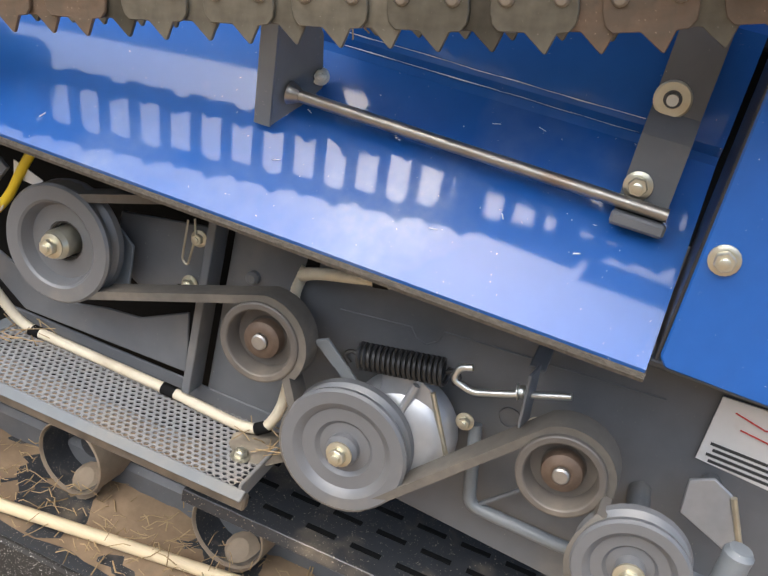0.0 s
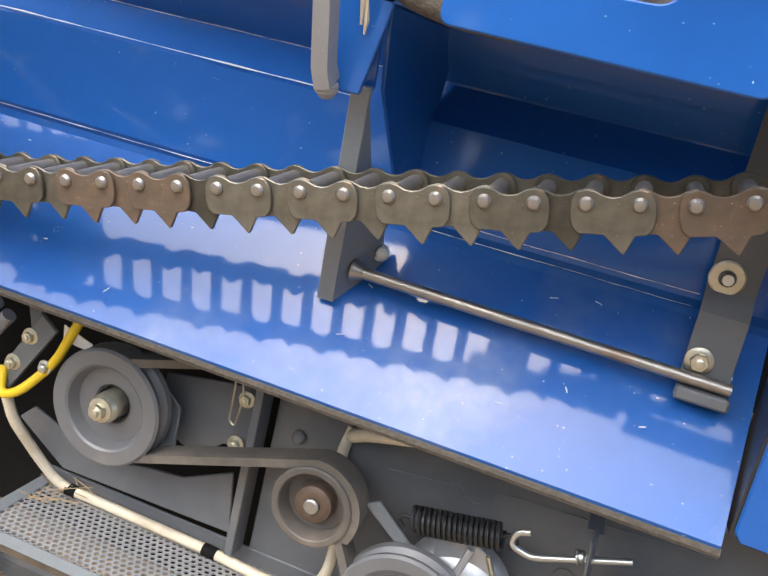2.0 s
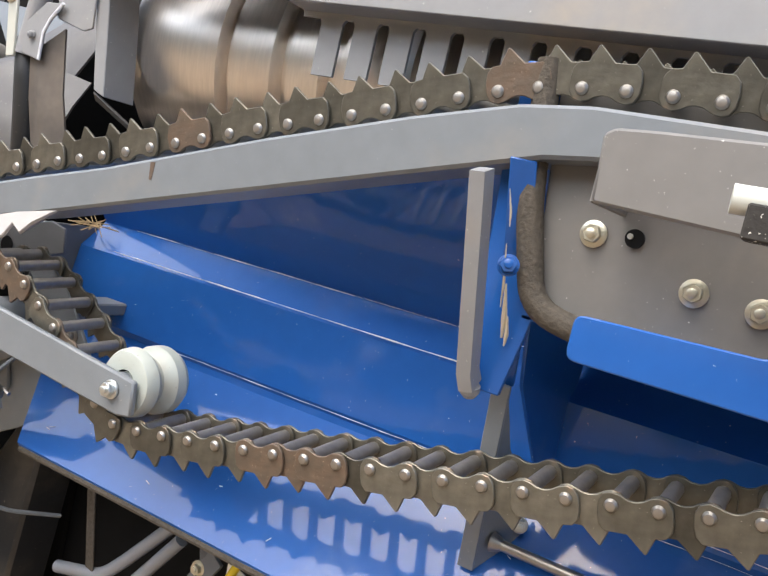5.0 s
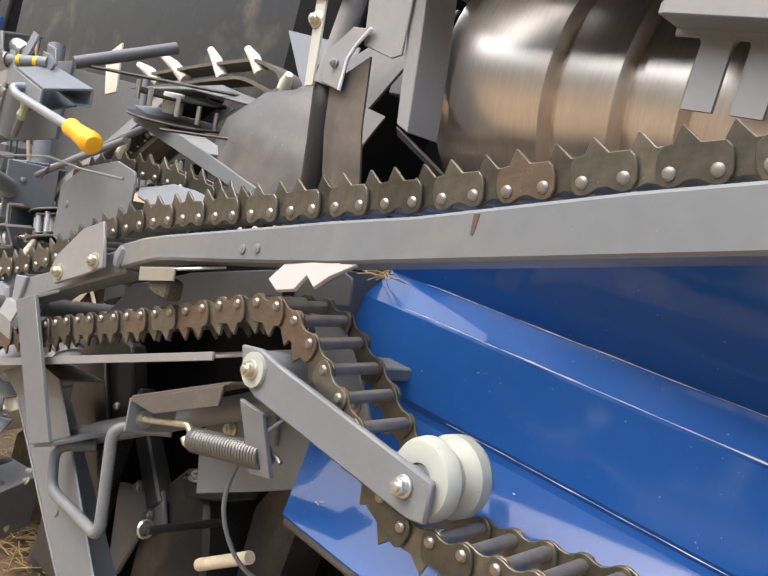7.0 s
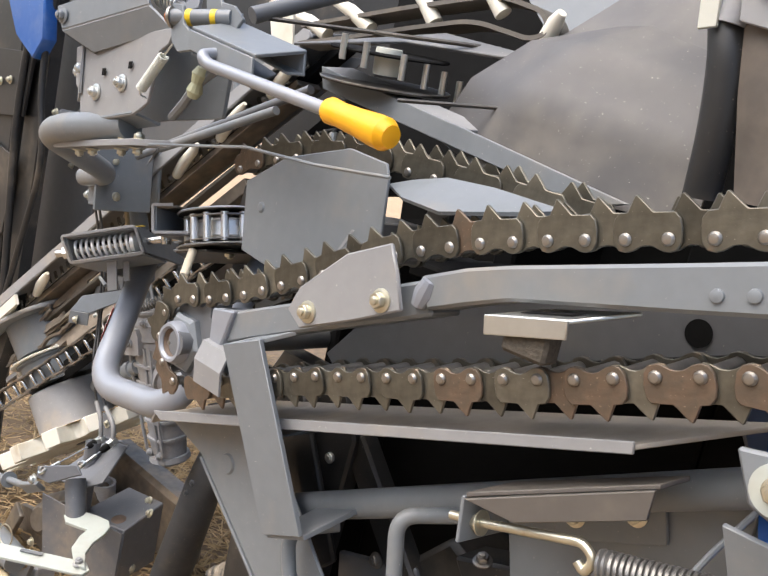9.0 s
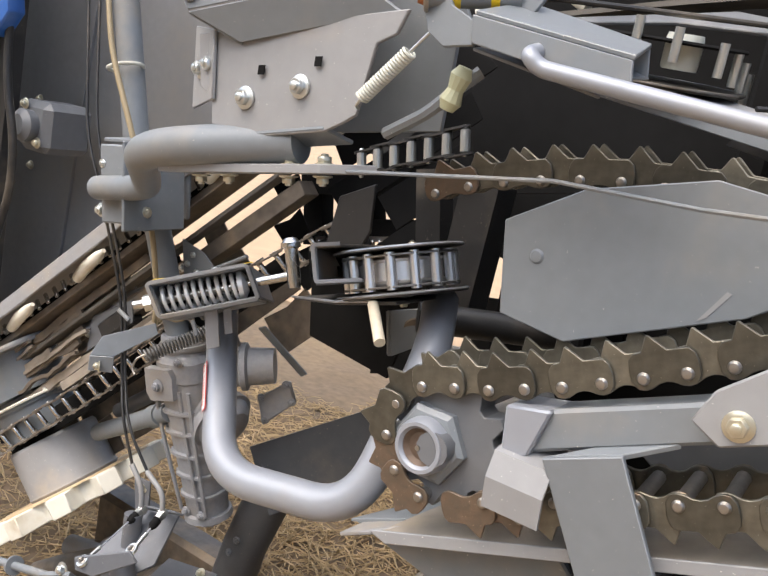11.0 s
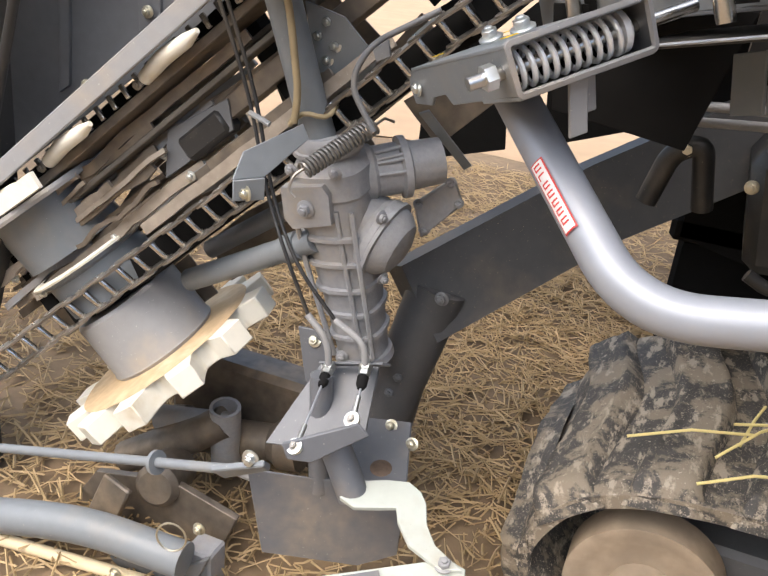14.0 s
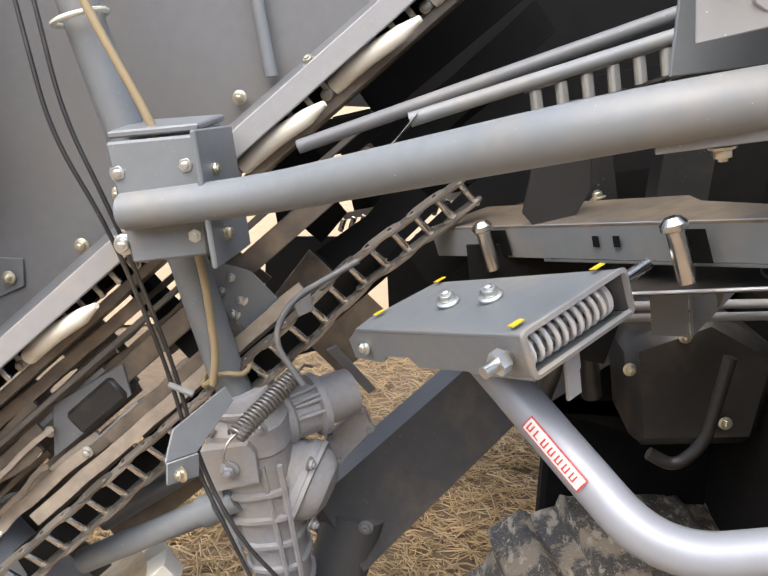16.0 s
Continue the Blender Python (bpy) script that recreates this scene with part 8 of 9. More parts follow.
for pts, b in (([(-2.032, 0.14, 0.558), (-1.999, 0.14, 0.528), (-1.996, 0.143, 0.484)], (-1.977, 0.017, 0.44)), ([(-1.992, 0.14, 0.561), (-1.946, 0.14, 0.538), (-1.942, 0.14, 0.502)], (-1.925, 0.070, 0.467))):
    e, b = Vector(pts[-1]), Vector(b)
    back = (e - b).normalized()
    sl = part("sleeve", sweep(fillet(pts, 0.03, 8), 0.0048, 12), M_LGREY, cb, "pale grey cable sleeve")
    part("nut", lathe([(0, -0.003), (0.0085, -0.003), (0.0095, 0.0), (0.0095, 0.006), (0.0085, 0.008), (0, 0.008)], e, back, 6), M_ZINCW, sl)
    part("nut", lathe([(0, -0.012), (0.0085, -0.012), (0.0085, -0.0045), (0, -0.0045)], e, back, 6), M_ZINCW, sl)
    part("boot", lathe([(0, -0.032), (0.0045, -0.032), (0.0075, -0.026), (0.0078, -0.013), (0, -0.013)], e, back, 14), M_VOID, sl, "black rubber boot")
    part("inner_wire", rod(tuple(e - back * 0.03), tuple(b), 0.0015, 6), M_SILVER, cb)
    part("eye", lathe([(0.004, 0), (0.0105, 0), (0.0105, 0.005), (0.004, 0.005)], b, (-0.2, -0.6, 0.7), 20), M_ZINCW, cb)
    part("rod_end", rod(tuple(b + back * 0.008), tuple(b + back * 0.036), 0.0036, 10), M_ZINCW, cb)
    bolt(tuple(b + Vector((-0.001, -0.003, 0.0035))), (-0.2, -0.6, 0.7), cb, 0.008, M_DPIN)
tubey = thing("clear_hose", (-2.12, 0.16, 0.9), "yellowed clear hose tied to the post", "hose")
part("hose", sweep(fillet([(-2.30, 0.17, 1.42), (-2.235, 0.155, 1.25), (-2.15, 0.16, 1.10), (-2.110, 0.190, 0.95), (-2.100, 0.210, 0.83), (-2.106, 0.215, 0.79)], 0.05, 6), 0.005, 10), M_TAN, tubey)
band = [(-2.098 + 0.031 * math.cos(u), 0.254 + 0.031 * math.sin(u) * 0.95, 0.795 + 0.012 * math.cos(u) + 0.006 * math.sin(3 * u)) for u in [2 * math.pi * k / 20 for k in range(20)]]
part("tie", sweep(band, 0.0035, 8, closed=True), M_TAN, tubey, "yellow-brown plastic tie band")
part("tie_clip", rod((-2.145, 0.165, 0.805), (-2.115, 0.165, 0.795), 0.004, 8), M_GREY, tubey)
band = [(-2.255 + 0.03 * math.cos(u), 0.205 + 0.03 * math.sin(u), 1.225 + 0.01 * math.cos(u)) for u in [2 * math.pi * k / 20 for k in range(20)]]
part("tie", sweep(band, 0.0035, 8, closed=True), M_WHITE, tubey, "pale plastic tie band")

# cable box, pale arm and lower frame
def loft_box(plan):
    """A folded box on a four-cornered plan, its lid rising to the rear."""
    bm = bmesh.new()
    low_ = [bm.verts.new((x, y, 0.200 + 0.08 * (y - 0.11))) for x, y in plan]
    top_ = [bm.verts.new((x, y, 0.334 + 0.22 * (y - 0.164))) for x, y in plan]
    bm.faces.new(low_[::-1])
    bm.faces.new(top_)
    for k in range(4):
        bm.faces.new((low_[k], low_[(k + 1) % 4], top_[(k + 1) % 4], top_[k]))
    bmesh.ops.recalc_face_normals(bm, faces=bm.faces)
    return bev(bm, 0.0025)


box = thing("cable_box", (-1.95, 0.08, 0.35), "grey folded steel cable bracket box with a small rust spot", "bracket box")
part("body", loft_box(((-1.985, 0.110), (-1.868, 0.156), (-1.905, 0.268), (-2.010, 0.240))), M_FOLD, box)
part("front_plate", sheet([(-2.075, 0.072, 0.335), (-1.985, 0.110, 0.327), (-1.868, 0.154, 0.326), (-1.868, 0.154, 0.205), (-1.920, 0.134, 0.178), (-2.050, 0.080, 0.190)], 0.003), M_FOLD, box)
part("top_plate", sheet([(-2.051, 0.078, 0.381), (-2.020, 0.176, 0.469), (-1.934, 0.177, 0.494), (-1.925, 0.125, 0.417), (-1.943, 0.084, 0.401)], 0.004), M_FOLD, box)
part("back_flange", sheet([(-2.015, 0.15, 0.487), (-1.922, 0.15, 0.514), (-1.915, 0.165, 0.506), (-2.008, 0.165, 0.478)], 0.004), M_FOLD, box)
part("lever_plate", sheet([(-1.996, 0.015, 0.443), (-1.912, 0.055, 0.478), (-1.897, 0.06, 0.462), (-1.958, 0.025, 0.420), (-1.985, 0.010, 0.425)], 0.006, 0.002), M_FOLD, box)
part("ear_plate", sheet([(-2.062, 0.18, 0.515), (-2.020, 0.18, 0.518), (-2.012, 0.18, 0.44), (-2.045, 0.18, 0.43)], 0.004), M_FOLD, box)
part("inner_post", rod((-2.0, 0.13, 0.48), (-1.985, 0.12, 0.30), 0.016, 14), M_FOLD, box)
part("rust_spot", lathe([(0, 0), (0.016, 0), (0.012, 0.002), (0, 0.003)], (-1.912, 0.166, 0.3345), (0, -0.22, 1), 20), M_RUSTHUB, box, "round rusty stain disc")
for p in ((-1.930, 0.246, 0.353), (-1.888, 0.225, 0.348), (-1.882, 0.20, 0.225), (-2.035, 0.178, 0.50)):
    bolt(p, (-0.1, -0.8, 0.4), box, 0.012, M_ZINC)
part("stub_tube", rod((-1.952, 0.075, 0.425), (-1.912, 0.068, 0.352), 0.021, 20), M_FOLD, box)
arm = thing("pale_arm", (-1.85, 0.08, 0.33), "pale green-white painted bent flat arm", "arm")
part("bent_arm", sheet([(-1.924, 0.048, 0.356), (-1.921, 0.070, 0.361), (-1.907, 0.085, 0.364), (-1.880, 0.099, 0.366), (-1.851, 0.108, 0.368), (-1.830, 0.099, 0.366), (-1.817, 0.083, 0.363), (-1.804, 0.052, 0.357), (-1.784, 0.028, 0.352), (-1.742, 0.007, 0.348), (-1.767, -0.002, 0.346), (-1.814, 0.014, 0.350), (-1.840, 0.042, 0.355), (-1.850, 0.062, 0.359), (-1.872, 0.052, 0.357), (-1.900, 0.040, 0.355)], 0.007, 0.001), M_ARM, arm)
part("slotted_link", sheet([(-1.765, 0.022, 0.345), (-1.740, 0.016, 0.344), (-1.736, 0.000, 0.341), (-1.752, -0.012, 0.338), (-1.990, -0.166, 0.308), (-2.020, -0.140, 0.312)], 0.006, 0.001), M_ARM, arm, "pale flat link bar with a slot")
part("slot", sheet([(-1.830, -0.037, 0.3415), (-1.868, -0.062, 0.3365), (-1.872, -0.056, 0.3378), (-1.834, -0.031, 0.3428)], 0.002, 0), M_DGREY, arm)
bolt((-1.765, 0.006, 0.351), (0, -0.2, 1), arm, 0.014, M_LGREY)
low = thing("lower_linkage", (-2.25, 0.1, 0.2), "grey steel rods and tubes of the lower header linkage", "linkage")
part("long_rod", rod((-2.75, 0.10, 0.120), (-2.09, 0.045, 0.345), 0.0075, 12), M_GREY, low)
part("rod_fork", sheet([(-2.11, 0.035, 0.352), (-2.03, 0.035, 0.39), (-2.03, 0.055, 0.37), (-2.10, 0.055, 0.33)], 0.010, 0.002), M_GREY, low)
part("rod_disc", lathe([(0.006, -0.003), (0.018, -0.003), (0.018, 0.003), (0.006, 0.003)], (-2.215, 0.056, 0.302), (0.9, -0.1, 0.3), 20), M_GREY, low)
bolt((-2.05, 0.036, 0.384), OUT, low, 0.015, M_ZINCW)
part("open_tube", lathe([(0.021, -0.14), (0.028, -0.14), (0.028, 0.0), (0.022, 0.0), (0.022, -0.13)], (-2.271, 0.332, 0.222), (0.05, -0.15, 1), 24), M_CAST, low)
part("tube_arm", rod((-2.41, 0.33, 0.155), (-2.26, 0.335, 0.185), 0.024, 18), M_CAST, low)
part("pale_stub", rod((-2.15, 0.19, 0.225), (-2.09, 0.16, 0.25), 0.013, 14), M_LGREY, low)
bolt((-2.10, 0.16, 0.248), (0.8, -0.5, 0.3), low, 0.018, M_LGREY)
leg = fillet([(-2.75, 0.06, -0.01), (-2.50, 0.07, 0.075), (-2.36, 0.08, 0.105), (-2.19, 0.09, 0.10)], 0.08, 8)
part("bent_tube", sweep(leg, 0.030, 20), M_GREY, low)
ringp = [(-2.19 + 0.022 * math.cos(u), 0.055 + 0.006 * math.cos(u), 0.175 + 0.026 * math.sin(u)) for u in [2 * math.pi * k / 24 for k in range(24)]]
part("ring_pin", sweep(ringp, 0.0016, 6, closed=True), M_ZINC, low, "thin wire ring pin")
part("back_beam", block((-2.45, 0.42, 0.07), (-2.03, 0.50, 0.25), 0.012), M_GRIME, low)
part("axle_housing", lathe([(0, -0.16), (0.045, -0.16), (0.05, -0.12), (0.036, -0.10), (0.034, 0.06), (0.048, 0.08), (0.048, 0.12), (0, 0.12)], (-2.26, 0.38, 0.13), (1, 0.1, 0.15), 24), M_GRIME, low)
part("support_foot", block((-2.22, 0.13, -0.005), (-2.17, 0.18, 0.08), 0.004), M_CAST, low)
for p in ((-2.30, 0.06, 0.05), (-2.26, 0.07, 0.03), (-2.18, 0.115, 0.15), (-2.36, 0.32, 0.14)):
    bolt(p, OUT, low, 0.013, M_ZINC)
part("arm_casting", sweep([(-2.46, 0.29, 0.07), (-2.36, 0.31, 0.13), (-2.27, 0.335, 0.19)], [0.030, 0.036, 0.030], 14), M_GRIME, low)
part("pivot_casting", lathe([(0, -0.05), (0.034, -0.05), (0.040, -0.04), (0.040, 0.04), (0.030, 0.05), (0, 0.05)], (-2.33, 0.24, 0.11), (0.2, -1, 0.2), 24), M_GRIME, low)
part("lower_plate", slab([(-2.52, 0.0), (-2.20, 0.02), (-2.17, 0.10), (-2.30, 0.13), (-2.46, 0.09)], 0.21, 0.014), M_GRIME, low)
part("clevis", sheet([(-2.44, 0.16, 0.05), (-2.37, 0.15, 0.06), (-2.35, 0.16, 0.12), (-2.41, 0.17, 0.13)], 0.012, 0.003), M_GRIME, low)
part("hub_plate", slab([(-2.36, 0.03), (-2.22, 0.05), (-2.16, 0.10), (-2.2, 0.0), (-2.33, -0.01)], 0.11, 0.012), M_DGREY, low)

# main beam behind the gear post
beam = thing("front_beam", (-1.9, 0.65, 0.4), "dark grey painted box-section front beam", "beam")
part("beam_foot", sweep([(-2.03, 0.40, 0.02), (-1.985, 0.425, 0.32), (-1.945, 0.455, 0.50)], [0.050, 0.046, 0.050], 14), M_BEAM, beam)
part("beam_rise", sweep([(-1.985, 0.44, 0.465), (-1.745, 0.70, 0.625), (-1.46, 0.80, 0.810), (-1.20, 0.82, 0.97)], 0.05, 4, flat=(0.045, 0.070)), M_BEAM, beam)
for p in ((-1.974, 0.390, 0.352), (-1.985, 0.386, 0.322), (-1.92, 0.391, 0.51)):
    bolt(p, OUT, beam, 0.014, M_DGREY)

# plates and struts under the header; black sheets stand for the shade there
und = thing("header_underframe", (-1.7, 0.6, 1.1), "steel underframe of the header with black sheets standing for shade", "underframe")
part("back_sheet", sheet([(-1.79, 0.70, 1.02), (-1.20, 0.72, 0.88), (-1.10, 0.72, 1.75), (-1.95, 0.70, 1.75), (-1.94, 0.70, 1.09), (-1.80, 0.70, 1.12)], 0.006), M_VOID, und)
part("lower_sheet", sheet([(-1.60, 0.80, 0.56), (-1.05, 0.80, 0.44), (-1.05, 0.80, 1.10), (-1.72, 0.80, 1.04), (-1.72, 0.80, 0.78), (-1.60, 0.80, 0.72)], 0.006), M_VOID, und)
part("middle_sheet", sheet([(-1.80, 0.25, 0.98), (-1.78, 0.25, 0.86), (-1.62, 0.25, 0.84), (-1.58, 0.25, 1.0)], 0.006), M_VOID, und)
# added wall, black for the darkness beyond the header
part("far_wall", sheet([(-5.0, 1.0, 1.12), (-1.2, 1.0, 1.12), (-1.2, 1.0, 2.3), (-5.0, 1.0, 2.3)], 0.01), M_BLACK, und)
# added far sheets that stand for darkness in the gaps
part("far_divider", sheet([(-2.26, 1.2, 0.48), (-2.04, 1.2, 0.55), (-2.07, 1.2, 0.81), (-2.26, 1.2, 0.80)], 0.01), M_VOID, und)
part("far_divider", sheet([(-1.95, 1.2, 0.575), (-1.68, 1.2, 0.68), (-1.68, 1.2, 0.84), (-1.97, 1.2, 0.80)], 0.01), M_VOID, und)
# added slabs closing and darkening the space under the machine
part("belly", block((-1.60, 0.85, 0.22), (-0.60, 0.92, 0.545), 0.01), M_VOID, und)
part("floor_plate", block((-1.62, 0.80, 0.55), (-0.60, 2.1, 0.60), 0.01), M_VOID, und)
# added cab wall that blocks the sky, black to match the shade
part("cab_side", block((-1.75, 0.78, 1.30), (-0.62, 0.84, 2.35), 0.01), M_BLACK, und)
part("oil_pan", slab([(-1.50, 0.60), (-1.30, 0.62), (-1.28, 0.78), (-1.40, 0.84), (-1.53, 0.78)], 0.55, 0.2, 0.02), M_BLACK, und)
part("hydraulic_pipe", sweep(fillet([(-1.72, 0.45, 0.85), (-1.55, 0.48, 0.86), (-1.25, 0.50, 0.88)], 0.03), 0.007, 10), M_LGREY, und, "slim pale hydraulic pipe")
part("hydraulic_pipe", sweep(fillet([(-1.70, 0.47, 0.825), (-1.55, 0.50, 0.835), (-1.25, 0.52, 0.855)], 0.03), 0.007, 10), M_LGREY, und, "slim pale hydraulic pipe")
part("elbow", sweep(fillet([(-1.66, 0.50, 0.70), (-1.64, 0.50, 0.78), (-1.60, 0.50, 0.80), (-1.58, 0.52, 0.70)], 0.03), 0.016, 12), M_BLACK, und)
part("hook_arm", sweep(fillet([(-1.40, 0.45, 0.80), (-1.42, 0.45, 0.66), (-1.46, 0.45, 0.62), (-1.50, 0.45, 0.64)], 0.03), 0.010, 10), M_BLACK, und)
for p in ((-1.52, 0.545, 0.74), (-1.44, 0.545, 0.80), (-1.36, 0.545, 0.66), (-1.62, 0.49, 0.79)):
    bolt(p, OUT, und, 0.013)
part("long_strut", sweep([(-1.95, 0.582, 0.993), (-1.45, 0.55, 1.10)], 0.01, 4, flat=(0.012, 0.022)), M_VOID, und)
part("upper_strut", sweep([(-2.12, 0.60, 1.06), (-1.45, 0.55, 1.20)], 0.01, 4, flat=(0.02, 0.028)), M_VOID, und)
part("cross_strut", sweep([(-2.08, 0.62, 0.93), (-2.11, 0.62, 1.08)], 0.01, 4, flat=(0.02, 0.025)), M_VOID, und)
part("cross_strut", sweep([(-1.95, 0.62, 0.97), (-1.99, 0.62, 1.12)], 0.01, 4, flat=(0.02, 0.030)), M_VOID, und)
# hangers and blade are black for the shade under the machine
part("hanger", sweep([(-1.55, 0.30, 0.95), (-1.54, 0.30, 1.16)], 0.01, 4, flat=(0.03, 0.03)), M_BLACK, und)
part("hanger", sweep([(-1.62, 0.34, 0.97), (-1.66, 0.34, 1.16)], 0.01, 4, flat=(0.02, 0.022)), M_BLACK, und)
part("dark_blade", slab([(-1.74, 1.03), (-1.70, 0.99), (-1.665, 1.06), (-1.67, 1.13), (-1.73, 1.10)], 0.20, 0.006), M_BLACK, und)
for k in range(16):
    p = Vector((-1.985, 0.50, 0.955)) + Vector((0.235, 0.0, 0.055)) * (k / 15)
    put("comb_tooth", tooth, Matrix.Translation(p) @ turn_to((0.3, -0.2, 1)), und)
part("comb_bar", sweep([(-1.995, 0.505, 0.965), (-1.74, 0.505, 1.025)], 0.01, 4, flat=(0.006, 0.005)), M_DPIN, und)
rods = thing("guide_rods", (-1.75, 0.1, 1.2), "two slim grey painted guide rods", "rod")
part("lower_rod", rod((-1.868, 0.10, 1.132), (-1.55, 0.10, 1.247), 0.0075, 12), M_GREY, rods)
part("upper_rod", rod((-1.985, 0.12, 1.098), (-1.50, 0.12, 1.29), 0.0075, 12), M_DGREY, rods)
part("flat_end", sheet([(-1.885, 0.09, 1.108), (-1.868, 0.09, 1.125), (-1.860, 0.09, 1.14), (-1.89, 0.09, 1.10)], 0.004), M_LGREY, rods)
chan = thing("housing_side_plate", (-1.53, -0.10, 1.18), "grey flat steel plate behind the spring housing", "plate")
part("upper_plate", sheet([(-1.664, -0.10, 1.180), (-1.40, -0.10, 1.225), (-1.40, -0.10, 1.36), (-1.664, -0.10, 1.33)], 0.006), M_GREY, chan)
ladder_chain("short_drive_chain", [(-1.730, 0.24, 1.152), (-1.655, 0.24, 1.180), (-1.555, 0.24, 1.217)], (-0.2, 0, 1), 0.030, 0.034, "dark roller chain with bright pins", M_ZINCW, M_BLACK, 1.4)

# crawler track, muddy
trk = thing("crawler_track", (-1.4, 0.5, 0.0), "muddy black rubber crawler track with worn lugs", "crawler track")
loop_xz = [(-1.700, 0.19), (-1.675, 0.275), (-1.62, 0.330), (-1.53, 0.362), (-1.40, 0.374), (-1.20, 0.38), (-0.9, 0.38), (0.55, 0.40), (0.68, 0.36), (0.70, 0.26), (0.60, 0.12), (0.45, 0.055), (-1.3, 0.055), (-1.52, 0.07), (-1.64, 0.12)]
cl = [Vector((x, 0, z)) for x, z in loop_xz]
fine = []
nC = len(cl)
for i in range(nC):
    a, b, c, d = cl[i - 1], cl[i], cl[(i + 1) % nC], cl[(i + 2) % nC]
    for k in range(6):
        u = k / 6
        fine.append(0.5 * ((2 * b) + (c - a) * u + (2 * a - 5 * b + 4 * c - d) * u * u + (3 * b - a - 3 * c + d) * u ** 3))
T0, T1 = 0.25, 0.80
band = bmesh.new()
rows_ = []
rz = random.Random(3)
for i, p in enumerate(fine):
    t_ = (fine[(i + 1) % len(fine)] - fine[i - 1]).normalized()
    n_ = Vector((-t_.z, 0, t_.x))
    if n_.dot(p - Vector((max(-1.5, min(0.4, p.x)), 0, 0.25))) < 0:
        n_ = -n_
    rows_.append([band.verts.new(p + n_ * o + Vector((0, y, 0))) for y, o in ((T0, -0.012), (T0, 0.010), (T0 + 0.02, 0.014), (T0 + 0.13, 0.016), (T0 + 0.25, 0.016), (T1 - 0.02, 0.014), (T1, 0.010), (T1, -0.012))])
for i in range(len(rows_)):
    A, B = rows_[i], rows_[(i + 1) % len(rows_)]
    for k in range(8):
        band.faces.new((A[k], A[(k + 1) % 8], B[(k + 1) % 8], B[k]))
bmesh.ops.recalc_face_normals(band, faces=band.faces)
part("track_band", smooth(band, 50), M_TRACK, trk)


def lug_mesh(seed):
    """A worn lug across the band, with its ends drawn back and clods of mud on it."""
    bm = bmesh.new()
    bmesh.ops.create_grid(bm, x_segments=12, y_segments=40, size=0.5)
    for v in bm.verts:
        ex, ey = abs(v.co.x) * 2, abs(v.co.y) * 2
        k = noise.noise((v.co.x * 4 + seed * 7, v.co.y * 9, 2.0)) * 0.010 + noise.noise((v.co.x * 9, v.co.y * 30 + seed * 5, 5.0)) * 0.005
        top = 0.026 + 0.6 * k
        z = top if ex < 0.70 else max(0.0, top * (1 - (ex - 0.70) / 0.12))
        if ey > 0.93:
            z *= 0.75
        if ex > 0.97 or ey > 0.99:
            z = -0.022
        v.co = Vector((v.co.x * 0.115 + 0.018 * math.cos(v.co.y * 2 * math.pi), v.co.y * 0.56, z))
    return smooth(bm, 40)


for i, p in enumerate(resample(fine, 0.142, True)):
    q = min(range(len(fine)), key=lambda k: (fine[k] - p).length)
    t_ = (fine[(q + 1) % len(fine)] - fine[q - 1]).normalized()
    n_ = Vector((-t_.z, 0, t_.x))
    if n_.dot(p - Vector((max(-1.5, min(0.4, p.x)), 0, 0.25))) < 0:
        n_ = -n_
    x_ = CY.cross(n_).normalized()
    m = Matrix((x_, CY, n_)).transposed().to_4x4()
    put("lug", shared(("lug", i % 4), lambda: lug_mesh(i % 4), M_TRACK), Matrix.Translation(p + n_ * 0.012 + CY * (T0 + T1) / 2) @ m, trk)
cake = bmesh.new()
grid = [[cake.verts.new((x, y, 0.452 + 0.012 * noise.noise((x * 9, y * 9, 0)) + 0.007 * noise.noise((x * 31, y * 31, 4)) - (0.03 if y < 0.21 else 0))) for y in [0.20 + 0.02 * j for j in range(31)]] for x in [-0.85 + 0.03 * i for i in range(44)]]
for ra, rb in zip(grid, grid[1:]):
    for j in range(30):
        cake.faces.new((ra[j], rb[j], rb[j + 1], ra[j + 1]))
part("mud_cake", smooth(cake, 60), M_CAKE, trk, "brown soil and straw caked on the track")
heap = bmesh.new()
grid = [[heap.verts.new((x, y, 0.15 + 0.30 * (y - 0.215) + 0.020 * noise.noise((x * 8, y * 8, 2)) + 0.010 * noise.noise((x * 27, y * 27, 6)))) for y in [0.215 + 0.02 * j for j in range(27)]] for x in [-0.95 + 0.025 * i for i in range(59)]]
for ra, rb in zip(grid, grid[1:]):
    for j in range(26):
        heap.faces.new((ra[j], rb[j], rb[j + 1], ra[j + 1]))
part("bare_rubber", sheet([(-0.95, 0.200, 0.142), (0.50, 0.200, 0.142), (0.50, 0.72, 0.297), (-0.95, 0.72, 0.297)], 0.004), M_GUARD, trk, "black rubber showing between the mud")
part("track_edge", block((-0.96, 0.192, 0.025), (0.50, 0.214, 0.138), 0.005), M_PAD, trk, "black rubber track edge")
part("packed_mud", smooth(heap, 60), M_CAKE, trk, "brown soil with straw packed inside the track")
idler = part("idler_wheel", lathe([(0.03, -0.02), (0.08, -0.02), (0.10, -0.03), (0.115, -0.03), (0.115, 0.03), (0.10, 0.03), (0.11, 0.02), (0.03, 0.02)], (-1.525, 0.29, 0.19), CY, 40), M_CLAY, trk, "mud-caked steel idler wheel")
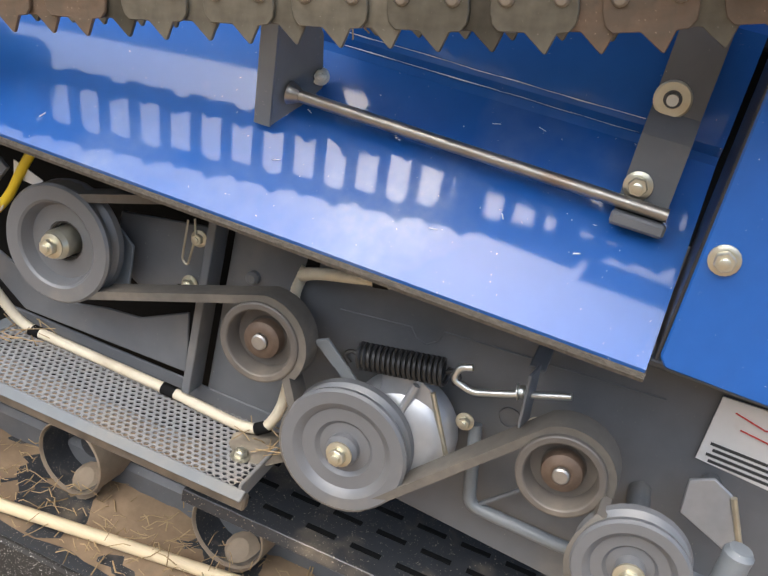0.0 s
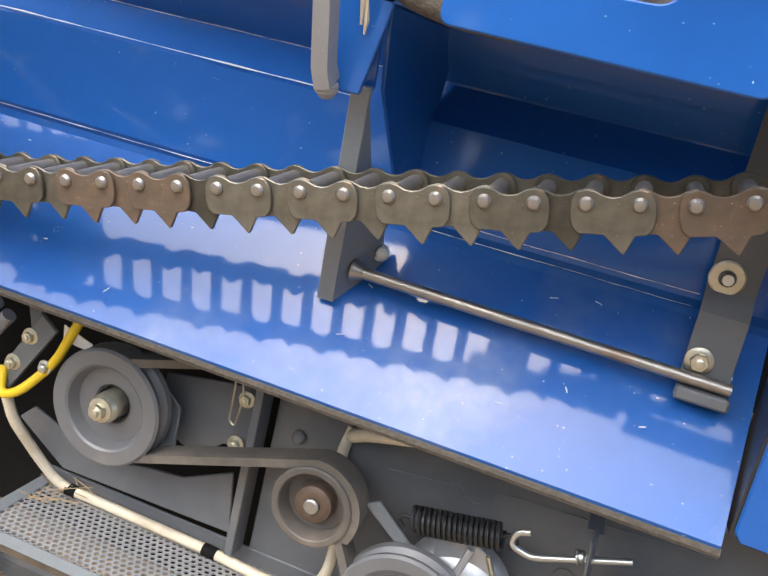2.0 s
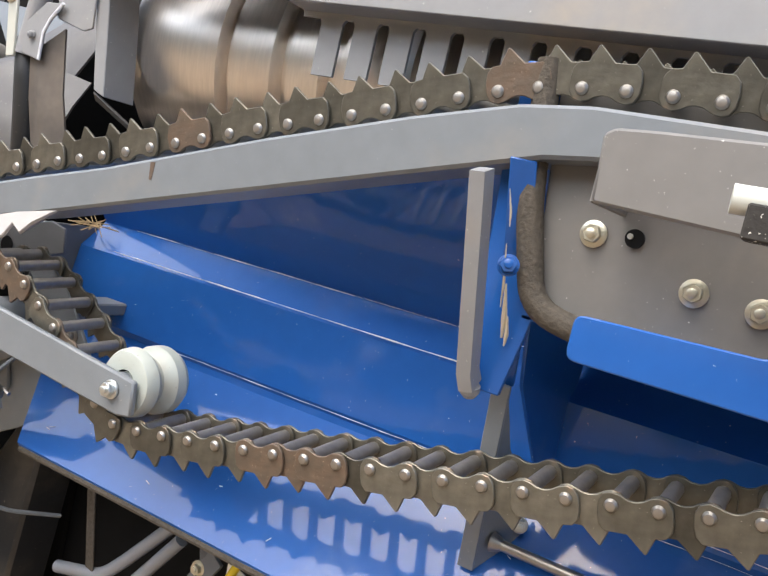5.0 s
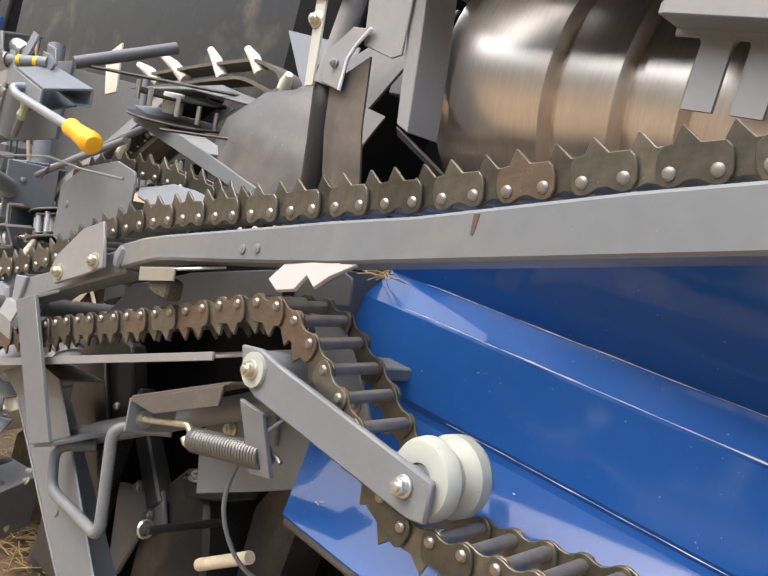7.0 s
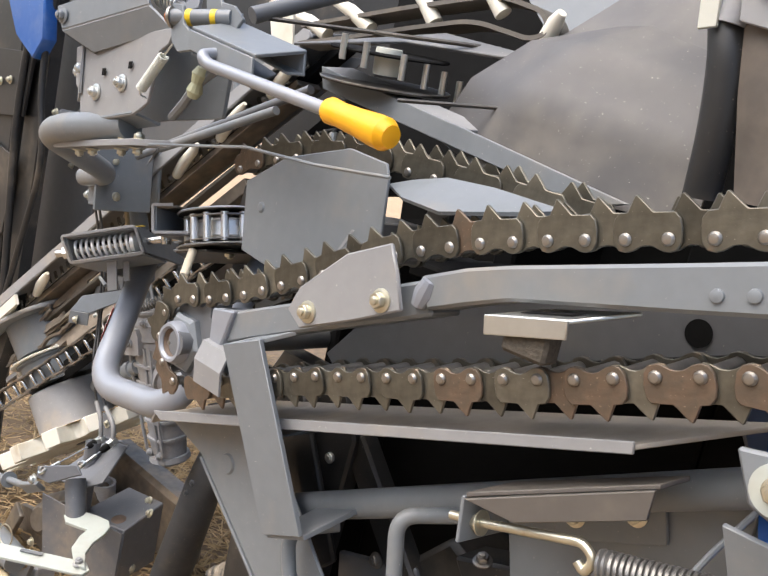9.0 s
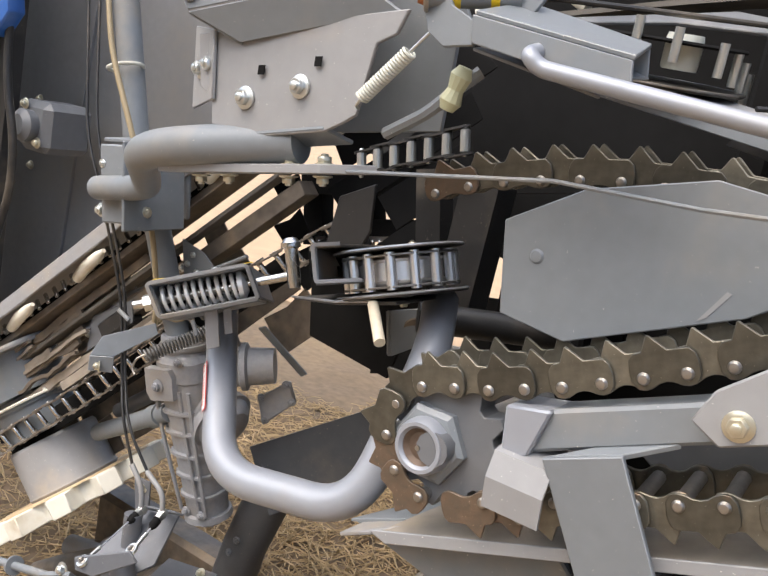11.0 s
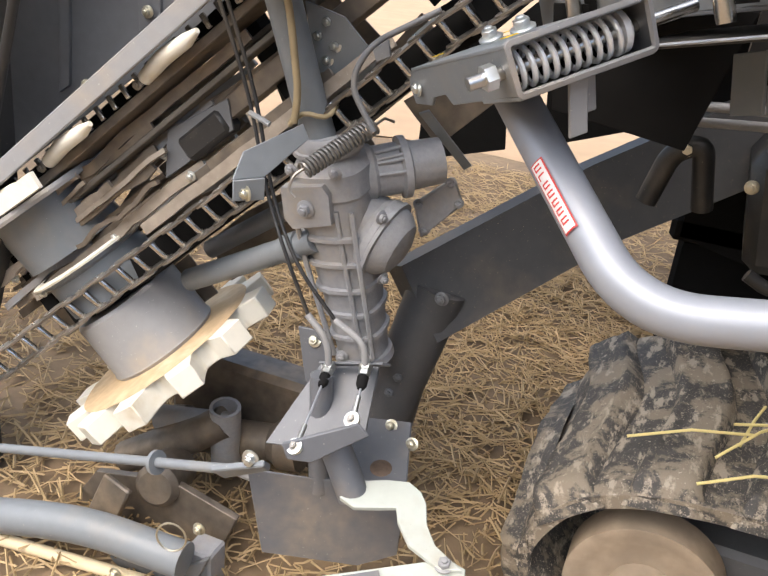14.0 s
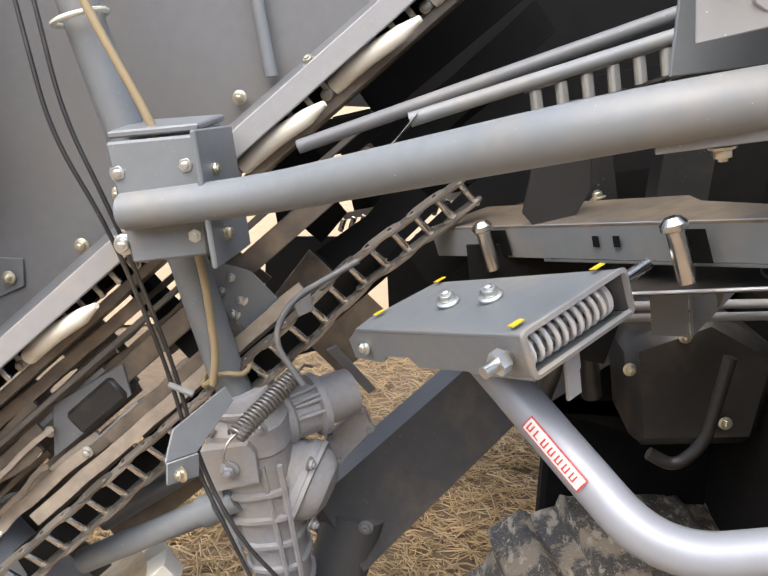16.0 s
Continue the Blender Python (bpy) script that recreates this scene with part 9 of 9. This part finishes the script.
part("idler_hub", lathe([(0, -0.05), (0.045, -0.05), (0.05, -0.03), (0.05, 0.0), (0, 0.0)], (-1.525, 0.29, 0.19), CY, 28), M_CLAY, idler)
for x in (-1.25, -1.05):
    rl = part("lower_roller", lathe([(0, -0.05), (0.03, -0.05), (0.055, -0.03), (0.06, 0.03), (0.045, 0.04), (0, 0.04)], (x, 0.30, 0.10), CY, 28), M_MUD, trk, "muddy steel track roller")
part("roller_frame", block((-1.50, 0.36, 0.13), (0.45, 0.48, 0.24), 0.01), M_DGREY, trk)
part("sprocket", lathe([(0, -0.03), (0.05, -0.03), (0.06, -0.015), (0.10, -0.01), (0.10, 0.01), (0, 0.01)], (-1.20, 0.34, 0.24), CY, 36), M_MUD, trk)
for q, (p, d) in enumerate((((-1.60, 0.325, 0.405), (0.165, 0.05, 0.03)), ((-1.48, 0.32, 0.415), (0.10, 0.09, 0.045)), ((-1.45, 0.36, 0.42), (0.03, 0.10, 0.02)), ((-1.50, 0.25, 0.41), (0.13, 0.03, 0.035)), ((-1.46, 0.40, 0.43), (0.07, -0.10, 0.06)))):
    p, d = Vector(p), Vector(d)
    solo("straw_stalk", sweep([p, p + d * 0.5 + Vector((0, 0, 0.010)), p + d], 0.0022, 6), M_FRESH, "fresh yellow-green straw stalk lying on the track", "straw", "straw stalks on the track")


# straw caught on the machine
rs = random.Random(21)
for cx, cy, cz, n, sp in ((-0.655, 0.0, 1.20, 16, 0.012), (0.02, -0.02, 1.10, 8, 0.008), (-0.004, 0.045, 0.628, 12, 0.025), (-0.34, 0.055, 0.628, 14, 0.03), (-0.86, 0.02, 0.87, 9, 0.02)):
    wisp = thing("straw_wisp", (cx, cy, cz), "small tuft of dry straw caught on the machine", "straw", "straw tufts")
    bms = []
    for k in range(n):
        p = Vector((cx, cy, cz)) + Vector((rs.uniform(-sp, sp), rs.uniform(-sp, sp), rs.uniform(0, sp * 0.3)))
        d = Vector((rs.gauss(0, 1), rs.gauss(0, 1), rs.gauss(0, 0.35))).normalized() * rs.uniform(0.010, 0.028)
        bms.append(sweep([p - d, p + Vector((0, 0, rs.uniform(-0.002, 0.003))), p + d], 0.0007, 4))
    part("straws", join(*bms), M_STRAW, wisp)
